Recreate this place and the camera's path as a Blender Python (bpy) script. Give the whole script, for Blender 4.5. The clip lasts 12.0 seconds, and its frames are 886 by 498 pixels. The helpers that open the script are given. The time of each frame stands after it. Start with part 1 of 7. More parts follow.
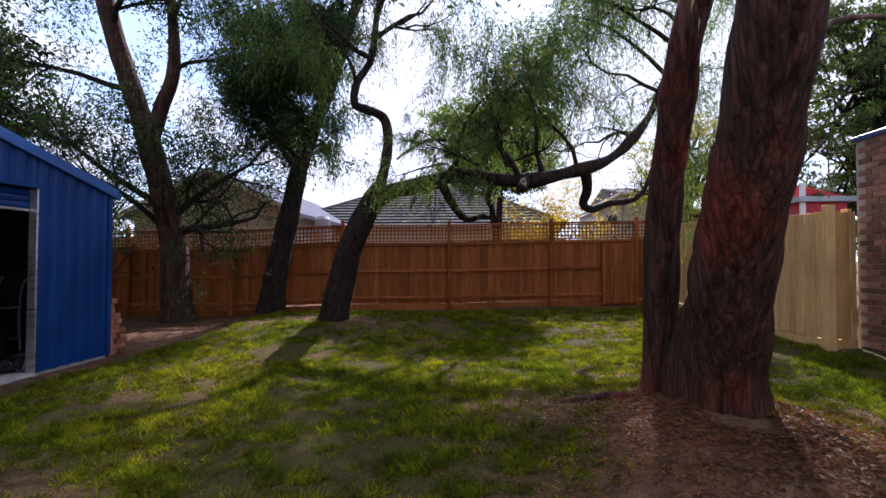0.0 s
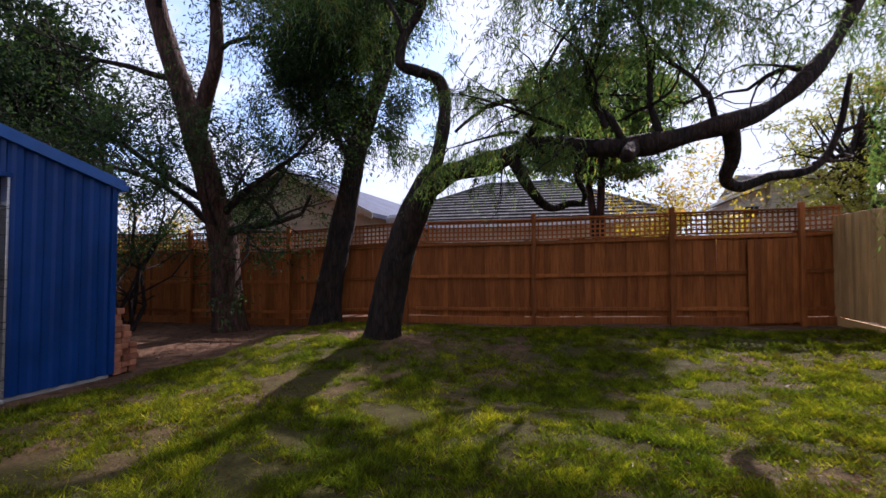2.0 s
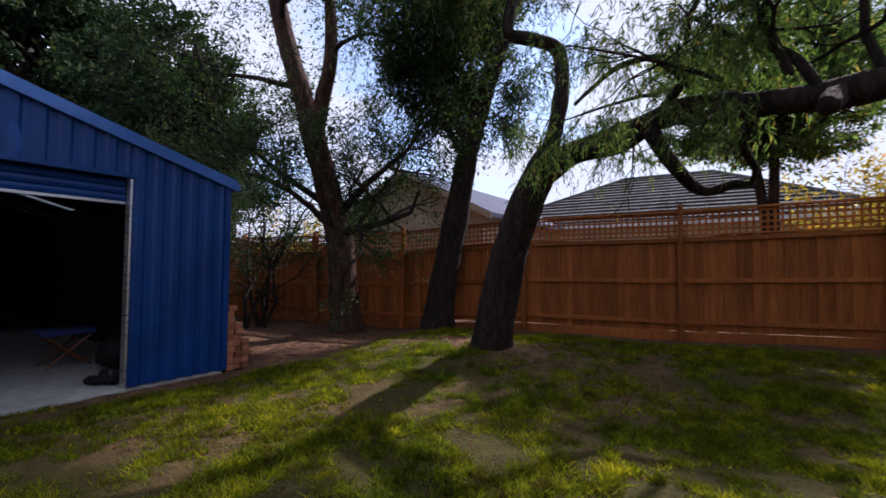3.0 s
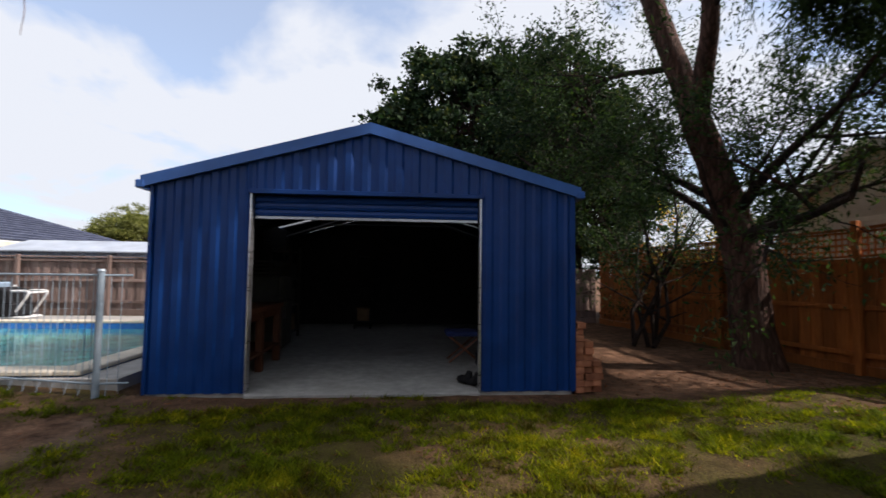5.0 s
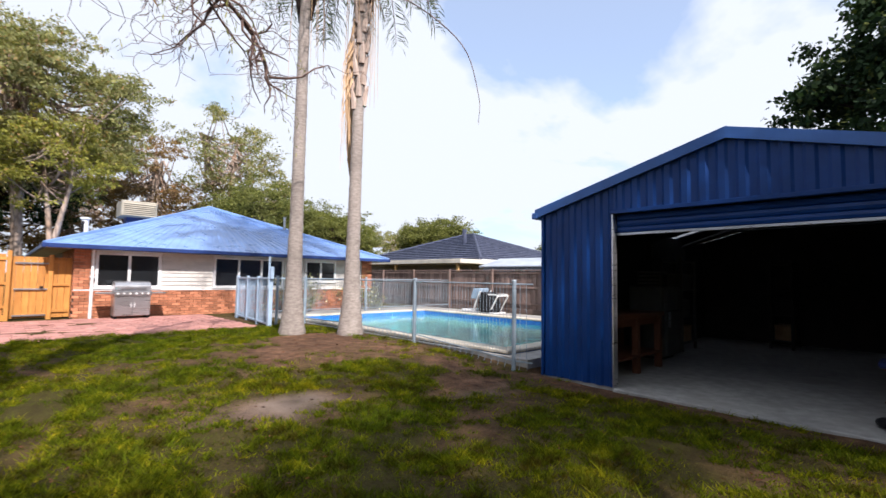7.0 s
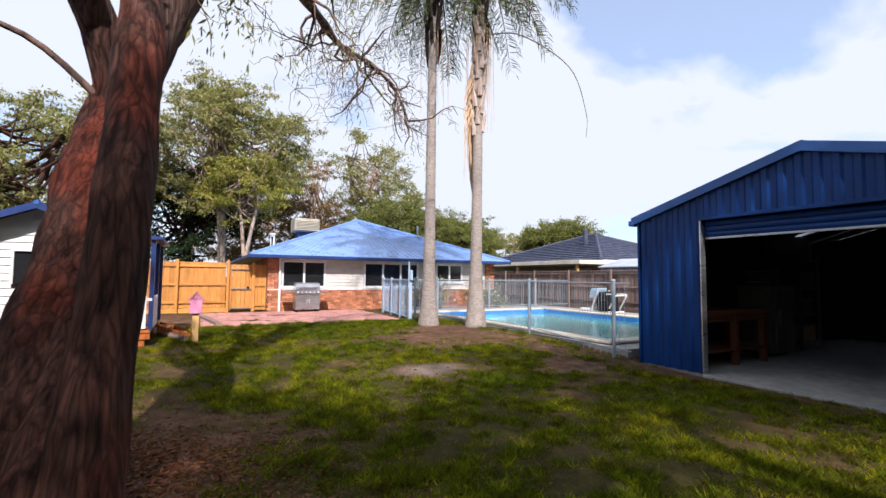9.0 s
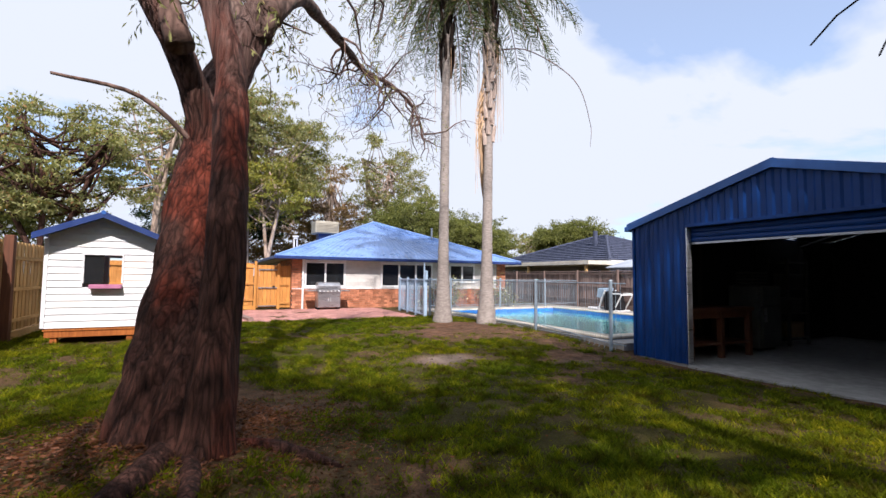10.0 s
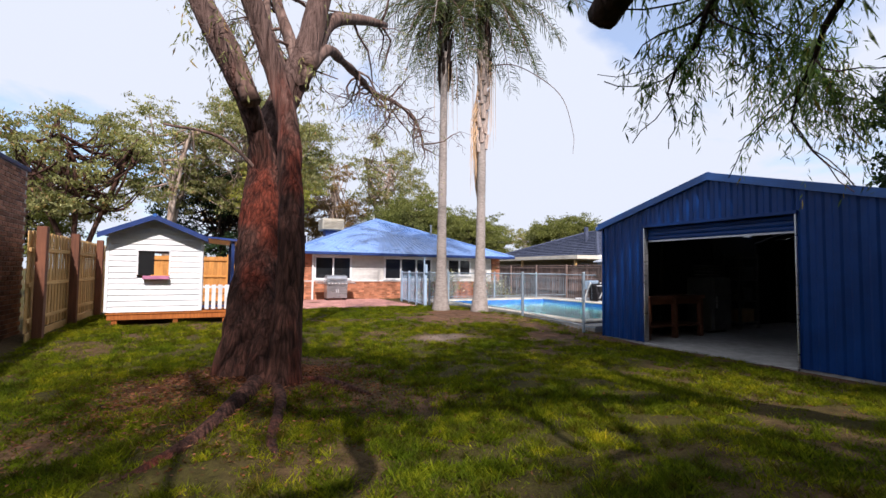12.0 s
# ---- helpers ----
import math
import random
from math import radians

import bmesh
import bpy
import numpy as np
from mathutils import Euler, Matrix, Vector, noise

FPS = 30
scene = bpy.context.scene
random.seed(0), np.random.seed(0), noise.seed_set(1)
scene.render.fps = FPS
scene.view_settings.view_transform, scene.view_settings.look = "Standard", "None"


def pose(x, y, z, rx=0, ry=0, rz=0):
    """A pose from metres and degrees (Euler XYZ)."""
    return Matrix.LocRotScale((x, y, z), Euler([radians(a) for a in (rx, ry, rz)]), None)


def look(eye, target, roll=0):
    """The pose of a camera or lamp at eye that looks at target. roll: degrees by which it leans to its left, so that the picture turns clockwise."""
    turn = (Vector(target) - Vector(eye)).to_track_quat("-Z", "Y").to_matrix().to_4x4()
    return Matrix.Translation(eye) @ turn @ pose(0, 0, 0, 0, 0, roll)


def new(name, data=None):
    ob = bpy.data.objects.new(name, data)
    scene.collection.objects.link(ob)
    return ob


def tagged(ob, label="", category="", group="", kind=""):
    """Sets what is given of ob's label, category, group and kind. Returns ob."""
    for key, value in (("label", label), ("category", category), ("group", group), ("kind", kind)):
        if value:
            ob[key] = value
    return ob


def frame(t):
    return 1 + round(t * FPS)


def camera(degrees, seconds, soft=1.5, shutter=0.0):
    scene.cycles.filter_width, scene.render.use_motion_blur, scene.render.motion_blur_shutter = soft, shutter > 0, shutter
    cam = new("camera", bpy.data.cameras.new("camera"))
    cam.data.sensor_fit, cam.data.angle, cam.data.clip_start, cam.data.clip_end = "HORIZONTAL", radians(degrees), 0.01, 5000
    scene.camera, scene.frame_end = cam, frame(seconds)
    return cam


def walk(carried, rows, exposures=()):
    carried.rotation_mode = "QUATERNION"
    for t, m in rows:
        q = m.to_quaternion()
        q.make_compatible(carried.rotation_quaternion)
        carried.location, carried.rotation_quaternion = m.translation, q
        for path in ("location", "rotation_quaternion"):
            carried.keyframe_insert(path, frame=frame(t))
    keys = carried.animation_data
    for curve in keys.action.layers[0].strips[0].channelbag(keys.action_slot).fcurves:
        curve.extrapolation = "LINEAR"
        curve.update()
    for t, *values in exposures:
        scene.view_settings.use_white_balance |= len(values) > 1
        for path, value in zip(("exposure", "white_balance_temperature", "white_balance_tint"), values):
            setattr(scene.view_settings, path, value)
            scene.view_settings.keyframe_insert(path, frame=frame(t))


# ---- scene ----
cam = camera(88.2, 12.0, shutter=0.2)
PATH = [
    (0, (0.54, 0.702, 1.463), (0.375, 2.694, 1.509), 0.2),
    (0.5, (0.584, 1.233, 1.443), (0.383, 3.222, 1.496), 0.2),
    (1, (0.645, 1.842, 1.45), (0.345, 3.819, 1.505), 0.3),
    (1.5, (0.706, 2.334, 1.46), (0.283, 4.288, 1.518), 0.2),
    (2, (0.768, 2.856, 1.439), (0.168, 4.763, 1.502), 0.1),
    (2.5, (0.776, 3.344, 1.396), (-0.047, 5.165, 1.475), 0.0),
    (2.7, (0.745, 3.529, 1.368), (-0.189, 5.296, 1.449), 0.2),
    (4.3, (0.522, 4.758, 1.374), (-1.284, 5.611, 1.478), 0.3),
    (4.5, (0.511, 4.895, 1.378), (-1.365, 5.581, 1.489), 0.2),
    (5, (0.441, 5.182, 1.417), (-1.55, 5.344, 1.527), 0.7),
    (5.5, (0.442, 5.379, 1.442), (-1.528, 5.05, 1.55), 0.5),
    (6, (0.544, 5.651, 1.406), (-1.262, 4.803, 1.537), 0.9),
    (6.5, (0.725, 5.894, 1.426), (-0.88, 4.708, 1.557), 0.9),
    (7, (0.874, 6.237, 1.433), (-0.508, 4.797, 1.561), 0.9),
    (7.5, (1.072, 6.613, 1.436), (-0.139, 5.027, 1.564), 0.6),
    (9.5, (1.966, 8.068, 1.425), (1.054, 6.293, 1.549), 0.6),
    (10, (2.175, 8.5, 1.448), (1.281, 6.716, 1.571), 0.6),
    (10.5, (2.33, 8.908, 1.435), (1.441, 7.121, 1.559), 0.6),
    (11, (2.555, 9.261, 1.402), (1.659, 7.477, 1.524), 0.6),
    (11.5, (2.736, 9.586, 1.394), (1.837, 7.804, 1.512), 0.6),
    (12, (2.851, 9.91, 1.405), (1.952, 8.126, 1.504), 0.6),
]
EXPOSURES = [(0.0, 1.2, 5750, 30), (2.5, 0.93, 5700, 30), (4.5, 0.7, 6250, 23), (5.5, 0.8, 6350, 20), (7.0, 0.9, 6100, 21), (9.5, 0.8, 6050, 22), (12.0, 0.72, 6050, 23)]
walk(cam, [(t, look(eye, target, roll)) for t, eye, target, roll in PATH], EXPOSURES)

# ---- world, sun ----
SUN_AZ, SUN_EL = radians(13.0), radians(43.0)      # azimuth from +y towards +x
world = bpy.data.worlds.new("sky")
scene.world = world
world.use_nodes = True
wn, wl = world.node_tree.nodes, world.node_tree.links
wn.clear()
w_out = wn.new("ShaderNodeOutputWorld")
w_bg = wn.new("ShaderNodeBackground")
w_sky = wn.new("ShaderNodeTexSky")
w_sky.sky_type, w_sky.sun_disc = "NISHITA", False
w_sky.sun_elevation, w_sky.sun_rotation = SUN_EL, SUN_AZ
w_sky.air_density, w_sky.dust_density, w_sky.ozone_density = 1.0, 1.0, 1.5
w_co = wn.new("ShaderNodeTexCoord")
w_sep = wn.new("ShaderNodeSeparateXYZ")
w_add = wn.new("ShaderNodeMath"); w_add.operation = "ADD"; w_add.inputs[1].default_value = 0.22
w_max = wn.new("ShaderNodeMath"); w_max.operation = "MAXIMUM"; w_max.inputs[1].default_value = 0.12
w_div = wn.new("ShaderNodeVectorMath"); w_div.operation = "DIVIDE"
w_cmb = wn.new("ShaderNodeCombineXYZ")
w_n = wn.new("ShaderNodeTexNoise")
w_n.inputs["Scale"].default_value, w_n.inputs["Detail"].default_value = 1.3, 6.0
w_n.inputs["Roughness"].default_value, w_n.inputs["Distortion"].default_value = 0.55, 0.3
w_map = wn.new("ShaderNodeMapping"); w_map.inputs["Location"].default_value = (2.0, 0.6, 0.0)
w_ramp = wn.new("ShaderNodeValToRGB")
w_ramp.color_ramp.elements[0].position, w_ramp.color_ramp.elements[1].position = 0.34, 0.45
w_ramp.color_ramp.elements[0].color = (0.42, 0.42, 0.42, 1)
w_gain = wn.new("ShaderNodeVectorMath"); w_gain.operation = "MULTIPLY"; w_gain.inputs[1].default_value = (0.2, 0.255, 0.27)
w_mix = wn.new("ShaderNodeMix"); w_mix.data_type = "RGBA"
w_mix.inputs[7].default_value = (0.98, 1.07, 1.08, 1)
wl.new(w_co.outputs["Generated"], w_sep.inputs[0])
wl.new(w_sep.outputs[2], w_add.inputs[0]); wl.new(w_add.outputs[0], w_max.inputs[0])
for i in range(3):
    wl.new(w_max.outputs[0], w_cmb.inputs[i])
wl.new(w_co.outputs["Generated"], w_div.inputs[0]); wl.new(w_cmb.outputs[0], w_div.inputs[1])
wl.new(w_div.outputs[0], w_map.inputs[0]); wl.new(w_map.outputs[0], w_n.inputs["Vector"])
# two gaps in the cloud where blue shows: (azimuth from +x, elevation, half width, depth)
w_fac = w_n.outputs[0]
for g_az, g_el, g_w, g_d in ((211.0, 29.0, 9.5, 0.2), (222.0, 38.0, 9.0, 0.17), (214.0, 52.0, 12.0, 0.2), (279.0, 11.0, 9.0, 0.13), (121.0, 24.0, 13.0, 0.2)):
    g_a, g_e = radians(g_az), radians(g_el)
    w_dot = wn.new("ShaderNodeVectorMath"); w_dot.operation = "DOT_PRODUCT"
    w_dot.inputs[1].default_value = (math.cos(g_a) * math.cos(g_e), math.sin(g_a) * math.cos(g_e), math.sin(g_e))
    w_mr = wn.new("ShaderNodeMapRange"); w_mr.interpolation_type = "SMOOTHSTEP"
    for w_k, w_v in (("From Min", math.cos(radians(g_w * 1.5))), ("From Max", math.cos(radians(g_w * 0.35))), ("To Min", 0.0), ("To Max", g_d)):
        w_mr.inputs[w_k].default_value = w_v
    w_sub = wn.new("ShaderNodeMath"); w_sub.operation = "SUBTRACT"
    wl.new(w_co.outputs["Generated"], w_dot.inputs[0]); wl.new(w_dot.outputs["Value"], w_mr.inputs["Value"])
    wl.new(w_fac, w_sub.inputs[0]); wl.new(w_mr.outputs[0], w_sub.inputs[1])
    w_fac = w_sub.outputs[0]
wl.new(w_fac, w_ramp.inputs[0]); wl.new(w_ramp.outputs[0], w_mix.inputs[0])
wl.new(w_sky.outputs[0], w_gain.inputs[0]); wl.new(w_gain.outputs[0], w_mix.inputs[6])
wl.new(w_mix.outputs[2], w_bg.inputs[0]); wl.new(w_bg.outputs[0], w_out.inputs[0])
w_bg.inputs[1].default_value = 0.5

sun = new("sun", bpy.data.lights.new("sun", "SUN"))
sun.data.energy, sun.data.angle, sun.data.color = 4.2, radians(0.9), (1.0, 0.92, 0.78)
sun.matrix_world = look((40 * math.sin(SUN_AZ) * math.cos(SUN_EL), 40 * math.cos(SUN_AZ) * math.cos(SUN_EL), 40 * math.sin(SUN_EL)), (0, 0, 0))

# ---- materials ----
def node(nt, kind, **kw):
    n = nt.nodes.new(kind)
    for k, v in kw.items():
        n.inputs[k].default_value = v
    return n


def ramp(nt, fac, stops):
    r = nt.nodes.new("ShaderNodeValToRGB")
    e = r.color_ramp.elements
    while len(e) < len(stops):
        e.new(0.5)
    for el, (p, c) in zip(e, stops):
        el.position, el.color = p, (*c, 1)
    nt.links.new(fac, r.inputs[0])
    return r.outputs[0]


def mixc(nt, fac, a, b, mode="MIX"):
    m = nt.nodes.new("ShaderNodeMix")
    m.data_type, m.blend_type = "RGBA", mode
    for sock, v in ((m.inputs[0], fac), (m.inputs[6], a), (m.inputs[7], b)):
        if hasattr(v, "is_output"):
            nt.links.new(v, sock)
        else:
            sock.default_value = v
    return m.outputs[2]


def surface(name, c1, c2, scale=6, rough=0.75, bump=0.25, fine=60, metal=0.0, stretch=(1, 1, 1), vary=0.25, stain=None, stain_scale=1.2, spec=0.4, island=False):
    """Procedural surface: grain between two colours, a slow tone change, stains and fine relief."""
    m = bpy.data.materials.new(name)
    m.use_nodes = True
    nt = m.node_tree
    b = nt.nodes["Principled BSDF"]
    b.inputs["Roughness"].default_value, b.inputs["Metallic"].default_value = rough, metal
    b.inputs["Specular IOR Level"].default_value = spec
    co = nt.nodes.new("ShaderNodeTexCoord")
    oi = nt.nodes.new("ShaderNodeObjectInfo")
    geo = nt.nodes.new("ShaderNodeNewGeometry")
    rand = geo.outputs["Random Per Island"] if island else oi.outputs["Random"]
    off = nt.nodes.new("ShaderNodeVectorMath"); off.operation = "SCALE"; off.inputs[0].default_value = (37.0, 51.0, 23.0)
    nt.links.new(rand, off.inputs[3])
    add = nt.nodes.new("ShaderNodeVectorMath"); add.operation = "ADD"
    nt.links.new(co.outputs["Object"], add.inputs[0]); nt.links.new(off.outputs[0], add.inputs[1])
    mp = node(nt, "ShaderNodeMapping", Scale=stretch)
    nt.links.new(add.outputs[0], mp.inputs[0])
    n1 = node(nt, "ShaderNodeTexNoise", Scale=scale, Detail=7.0, Roughness=0.62)
    n2 = node(nt, "ShaderNodeTexNoise", Scale=stain_scale, Detail=4.0, Roughness=0.6)
    n3 = node(nt, "ShaderNodeTexNoise", Scale=fine, Detail=4.0, Roughness=0.6)
    for n in (n1, n3):
        nt.links.new(mp.outputs[0], n.inputs["Vector"])
    nt.links.new(add.outputs[0], n2.inputs["Vector"])
    col = ramp(nt, n1.outputs[0], [(0.3, c1), (0.7, c2)])
    tone = ramp(nt, n2.outputs[0], [(0.3, (0.78,) * 3), (0.7, (1.15,) * 3)])
    col = mixc(nt, 1.0, col, tone, "MULTIPLY")
    if stain:
        f = ramp(nt, n2.outputs[0], [(0.52, (0, 0, 0)), (0.68, (1, 1, 1))])
        col = mixc(nt, f, col, (*stain, 1))
    var = ramp(nt, rand, [(0.0, (1 - vary,) * 3), (1.0, (1 + vary,) * 3)])
    col = mixc(nt, 1.0, col, var, "MULTIPLY")
    nt.links.new(col, b.inputs["Base Color"])
    rr = node(nt, "ShaderNodeMapRange")
    rr.inputs["To Min"].default_value, rr.inputs["To Max"].default_value = max(0.05, rough - 0.12), min(1, rough + 0.12)
    nt.links.new(n1.outputs[0], rr.inputs["Value"]); nt.links.new(rr.outputs[0], b.inputs["Roughness"])
    if bump:
        s = node(nt, "ShaderNodeMath"); s.operation = "ADD"
        nt.links.new(n1.outputs[0], s.inputs[0]); nt.links.new(n3.outputs[0], s.inputs[1])
        bp = node(nt, "ShaderNodeBump", Strength=bump, Distance=0.02)
        nt.links.new(s.outputs[0], bp.inputs["Height"]); nt.links.new(bp.outputs[0], b.inputs["Normal"])
    return m


def leaf_mat(name, dark, light, odd=None, through_=0.35, gloss=0.5, tinge=(1.5, 1.6, 0.7, 1)):
    m = bpy.data.materials.new(name)
    m.use_nodes = True
    nt = m.node_tree
    out, b = nt.nodes["Material Output"], nt.nodes["Principled BSDF"]
    geo = nt.nodes.new("ShaderNodeNewGeometry")
    stops = [(0.0, dark), (0.75, light)] + ([(0.9, light), (0.97, odd)] if odd else [])
    col = ramp(nt, geo.outputs["Random Per Island"], stops)
    co = nt.nodes.new("ShaderNodeTexCoord")
    n = node(nt, "ShaderNodeTexNoise", Scale=0.9, Detail=3.0)
    nt.links.new(co.outputs["Object"], n.inputs["Vector"])
    tone = ramp(nt, n.outputs[0], [(0.3, (0.65, 0.65, 0.65)), (0.7, (1.3, 1.3, 1.2))])
    col = mixc(nt, 1.0, col, tone, "MULTIPLY")
    nt.links.new(col, b.inputs["Base Color"])
    b.inputs["Roughness"].default_value, b.inputs["Specular IOR Level"].default_value = gloss, 0.2
    tr = nt.nodes.new("ShaderNodeBsdfTranslucent")
    warm = mixc(nt, 1.0, col, tinge, "MULTIPLY")
    nt.links.new(warm, tr.inputs[0])
    mx = nt.nodes.new("ShaderNodeMixShader"); mx.inputs[0].default_value = through_
    nt.links.new(b.outputs[0], mx.inputs[1]); nt.links.new(tr.outputs[0], mx.inputs[2])
    nt.links.new(mx.outputs[0], out.inputs[0])
    return m


def bark(name, deep, ridge, accent=None, scale=9, squash=0.16, bump=0.9, shed=None):
    m = bpy.data.materials.new(name)
    m.use_nodes = True
    nt = m.node_tree
    b = nt.nodes["Principled BSDF"]
    b.inputs["Roughness"].default_value, b.inputs["Specular IOR Level"].default_value = 0.9, 0.2
    co = nt.nodes.new("ShaderNodeTexCoord")
    mp = node(nt, "ShaderNodeMapping", Scale=(1, 1, squash))
    nt.links.new(co.outputs["Object"], mp.inputs[0])
    warp = node(nt, "ShaderNodeTexNoise", Scale=2.0, Detail=2.0)
    nt.links.new(co.outputs["Object"], warp.inputs["Vector"])
    wadd = nt.nodes.new("ShaderNodeVectorMath"); wadd.operation = "MULTIPLY_ADD"
    wadd.inputs[1].default_value = (0.09, 0.09, 0.02)
    nt.links.new(warp.outputs[1], wadd.inputs[0]); nt.links.new(mp.outputs[0], wadd.inputs[2])
    n1 = node(nt, "ShaderNodeTexNoise", Scale=scale, Detail=8.0, Roughness=0.65)
    v = node(nt, "ShaderNodeTexVoronoi", Scale=scale * 1.3); v.feature = "DISTANCE_TO_EDGE"
    n2 = node(nt, "ShaderNodeTexNoise", Scale=1.6, Detail=3.0)
    nt.links.new(wadd.outputs[0], n1.inputs["Vector"]); nt.links.new(wadd.outputs[0], v.inputs["Vector"])
    nt.links.new(co.outputs["Object"], n2.inputs["Vector"])
    col = ramp(nt, n1.outputs[0], [(0.32, deep), (0.68, ridge)])
    crack = ramp(nt, v.outputs["Distance"], [(0.0, (0.35,) * 3), (0.16, (1, 1, 1))])
    col = mixc(nt, 0.8, col, crack, "MULTIPLY")
    if accent:
        f = ramp(nt, n2.outputs[0], [(0.5, (0, 0, 0)), (0.66, (0.8,) * 3)])
        col = mixc(nt, f, col, mixc(nt, 1.0, col, (*accent, 1), "MULTIPLY"))
    if shed:      # old bark has peeled off above this height, in ragged tongues
        sep = nt.nodes.new("ShaderNodeSeparateXYZ")
        nt.links.new(co.outputs["Object"], sep.inputs[0])
        zz = node(nt, "ShaderNodeMath"); zz.operation = "MULTIPLY_ADD"; zz.inputs[1].default_value = 2.6
        nt.links.new(n1.outputs[0], zz.inputs[0]); nt.links.new(sep.outputs[2], zz.inputs[2])
        mr = node(nt, "ShaderNodeMapRange"); mr.inputs["From Min"].default_value, mr.inputs["From Max"].default_value = shed[0] + 1.3, shed[1] + 1.3
        nt.links.new(zz.outputs[0], mr.inputs["Value"])
        col = mixc(nt, mr.outputs[0], col, ramp(nt, n1.outputs[0], [(0.3, shed[2]), (0.7, shed[3])]))
    nt.links.new(col, b.inputs["Base Color"])
    hh = node(nt, "ShaderNodeMath"); hh.operation = "MULTIPLY_ADD"; hh.inputs[1].default_value = 1.4
    nt.links.new(n1.outputs[0], hh.inputs[0]); nt.links.new(v.outputs["Distance"], hh.inputs[2])
    bp = node(nt, "ShaderNodeBump", Strength=bump, Distance=0.05)
    nt.links.new(hh.outputs[0], bp.inputs["Height"]); nt.links.new(bp.outputs[0], b.inputs["Normal"])
    return m


def glassy(name, colour, rough=0.03, ior=1.45, weight=1.0):
    m = bpy.data.materials.new(name)
    m.use_nodes = True
    b = m.node_tree.nodes["Principled BSDF"]
    b.inputs["Base Color"].default_value = (*colour, 1)
    b.inputs["Roughness"].default_value, b.inputs["IOR"].default_value = rough, ior
    b.inputs["Transmission Weight"].default_value = weight
    return m


M_TIMBER = surface("treated_pine_aged", (0.21, 0.06, 0.014), (0.41, 0.136, 0.031), 5, 0.75, 0.35, 40, stretch=(8, 8, 0.5), vary=0.3, spec=0.2)
M_PINE = surface("new_pine", (0.5, 0.3, 0.11), (0.68, 0.44, 0.19), 5, 0.7, 0.3, 40, stretch=(8, 8, 0.5), vary=0.16, spec=0.2)
M_GATE = surface("oiled_pine", (0.42, 0.17, 0.035), (0.58, 0.28, 0.07), 5, 0.6, 0.25, 40, stretch=(8, 8, 0.5), vary=0.14, spec=0.3)
M_GREYWOOD = surface("weathered_paling", (0.16, 0.112, 0.1), (0.3, 0.22, 0.19), 5, 0.85, 0.4, 40, stretch=(8, 8, 0.5), vary=0.3, spec=0.15)
M_RUSTWOOD = surface("stained_post", (0.1, 0.035, 0.018), (0.18, 0.07, 0.035), 6, 0.75, 0.3, 50, stretch=(6, 6, 0.5), vary=0.1)
M_BLUE = surface("blue_painted_steel", (0.002, 0.029, 0.14), (0.004, 0.042, 0.19), 2.5, 0.38, 0.04, 30, vary=0.06, spec=0.25)
M_BLUETRIM = surface("blue_trim_steel", (0.02, 0.085, 0.3), (0.035, 0.12, 0.38), 3, 0.35, 0.03, 30, vary=0.05)
# near-black base colour stands in for the gloom inside the shed
M_STEEL_IN = surface("shade_dark_steel", (0.02, 0.021, 0.023), (0.035, 0.036, 0.04), 4, 0.6, 0.05, 30, metal=0.5, vary=0.1)
M_ROOFBLUE = surface("house_roof_blue", (0.12, 0.23, 0.48), (0.17, 0.29, 0.58), 2.0, 0.3, 0.04, 20, vary=0.03, spec=0.6)
M_GUTTER = surface("gutter_blue", (0.015, 0.035, 0.13), (0.025, 0.05, 0.17), 3, 0.35, 0.03, 30)
M_CONCRETE = surface("concrete", (0.26, 0.255, 0.245), (0.39, 0.38, 0.365), 7, 0.9, 0.3, 70, vary=0.05, stain=(0.25, 0.24, 0.225), spec=0.15)
M_COPING = surface("pool_coping", (0.5, 0.45, 0.36), (0.64, 0.58, 0.48), 8, 0.8, 0.3, 70, vary=0.1)
M_WHITE = surface("white_paint", (0.66, 0.68, 0.7), (0.76, 0.77, 0.78), 4, 0.5, 0.08, 60, vary=0.04, stain=(0.64, 0.64, 0.6))
M_BOARD = surface("off_white_board", (0.5, 0.49, 0.46), (0.6, 0.585, 0.55), 4, 0.6, 0.1, 60, vary=0.07, stain=(0.46, 0.44, 0.4))
M_BOOT = surface("dry_leaf_base", (0.3, 0.23, 0.19), (0.52, 0.42, 0.36), 6, 0.9, 0.4, 50, stretch=(5, 5, 0.6), vary=0.1)
M_CREAM = surface("cream_weatherboard", (0.55, 0.52, 0.44), (0.66, 0.62, 0.53), 4, 0.6, 0.1, 60, vary=0.06)
M_BEIGE = surface("beige_cladding", (0.3, 0.28, 0.22), (0.4, 0.37, 0.3), 3, 0.7, 0.1, 40, vary=0.06)
M_BRICK = surface("red_brick", (0.28, 0.1, 0.055), (0.46, 0.2, 0.11), 9, 0.9, 0.5, 90, vary=0.35, spec=0.2)
M_BRICKJ = surface("red_brick_far", (0.34, 0.13, 0.07), (0.52, 0.23, 0.13), 9, 0.9, 0.4, 90, vary=0.35, island=True, spec=0.2)
M_BRICKB = surface("brown_brick", (0.17, 0.085, 0.06), (0.34, 0.17, 0.11), 9, 0.9, 0.5, 90, vary=0.45, spec=0.2)
M_BRICKBJ = surface("brown_brick_rest", (0.17, 0.085, 0.06), (0.34, 0.17, 0.11), 9, 0.9, 0.5, 90, vary=0.45, island=True, spec=0.2)
M_MORTAR = surface("mortar", (0.26, 0.23, 0.2), (0.36, 0.33, 0.29), 12, 0.95, 0.4, 90)
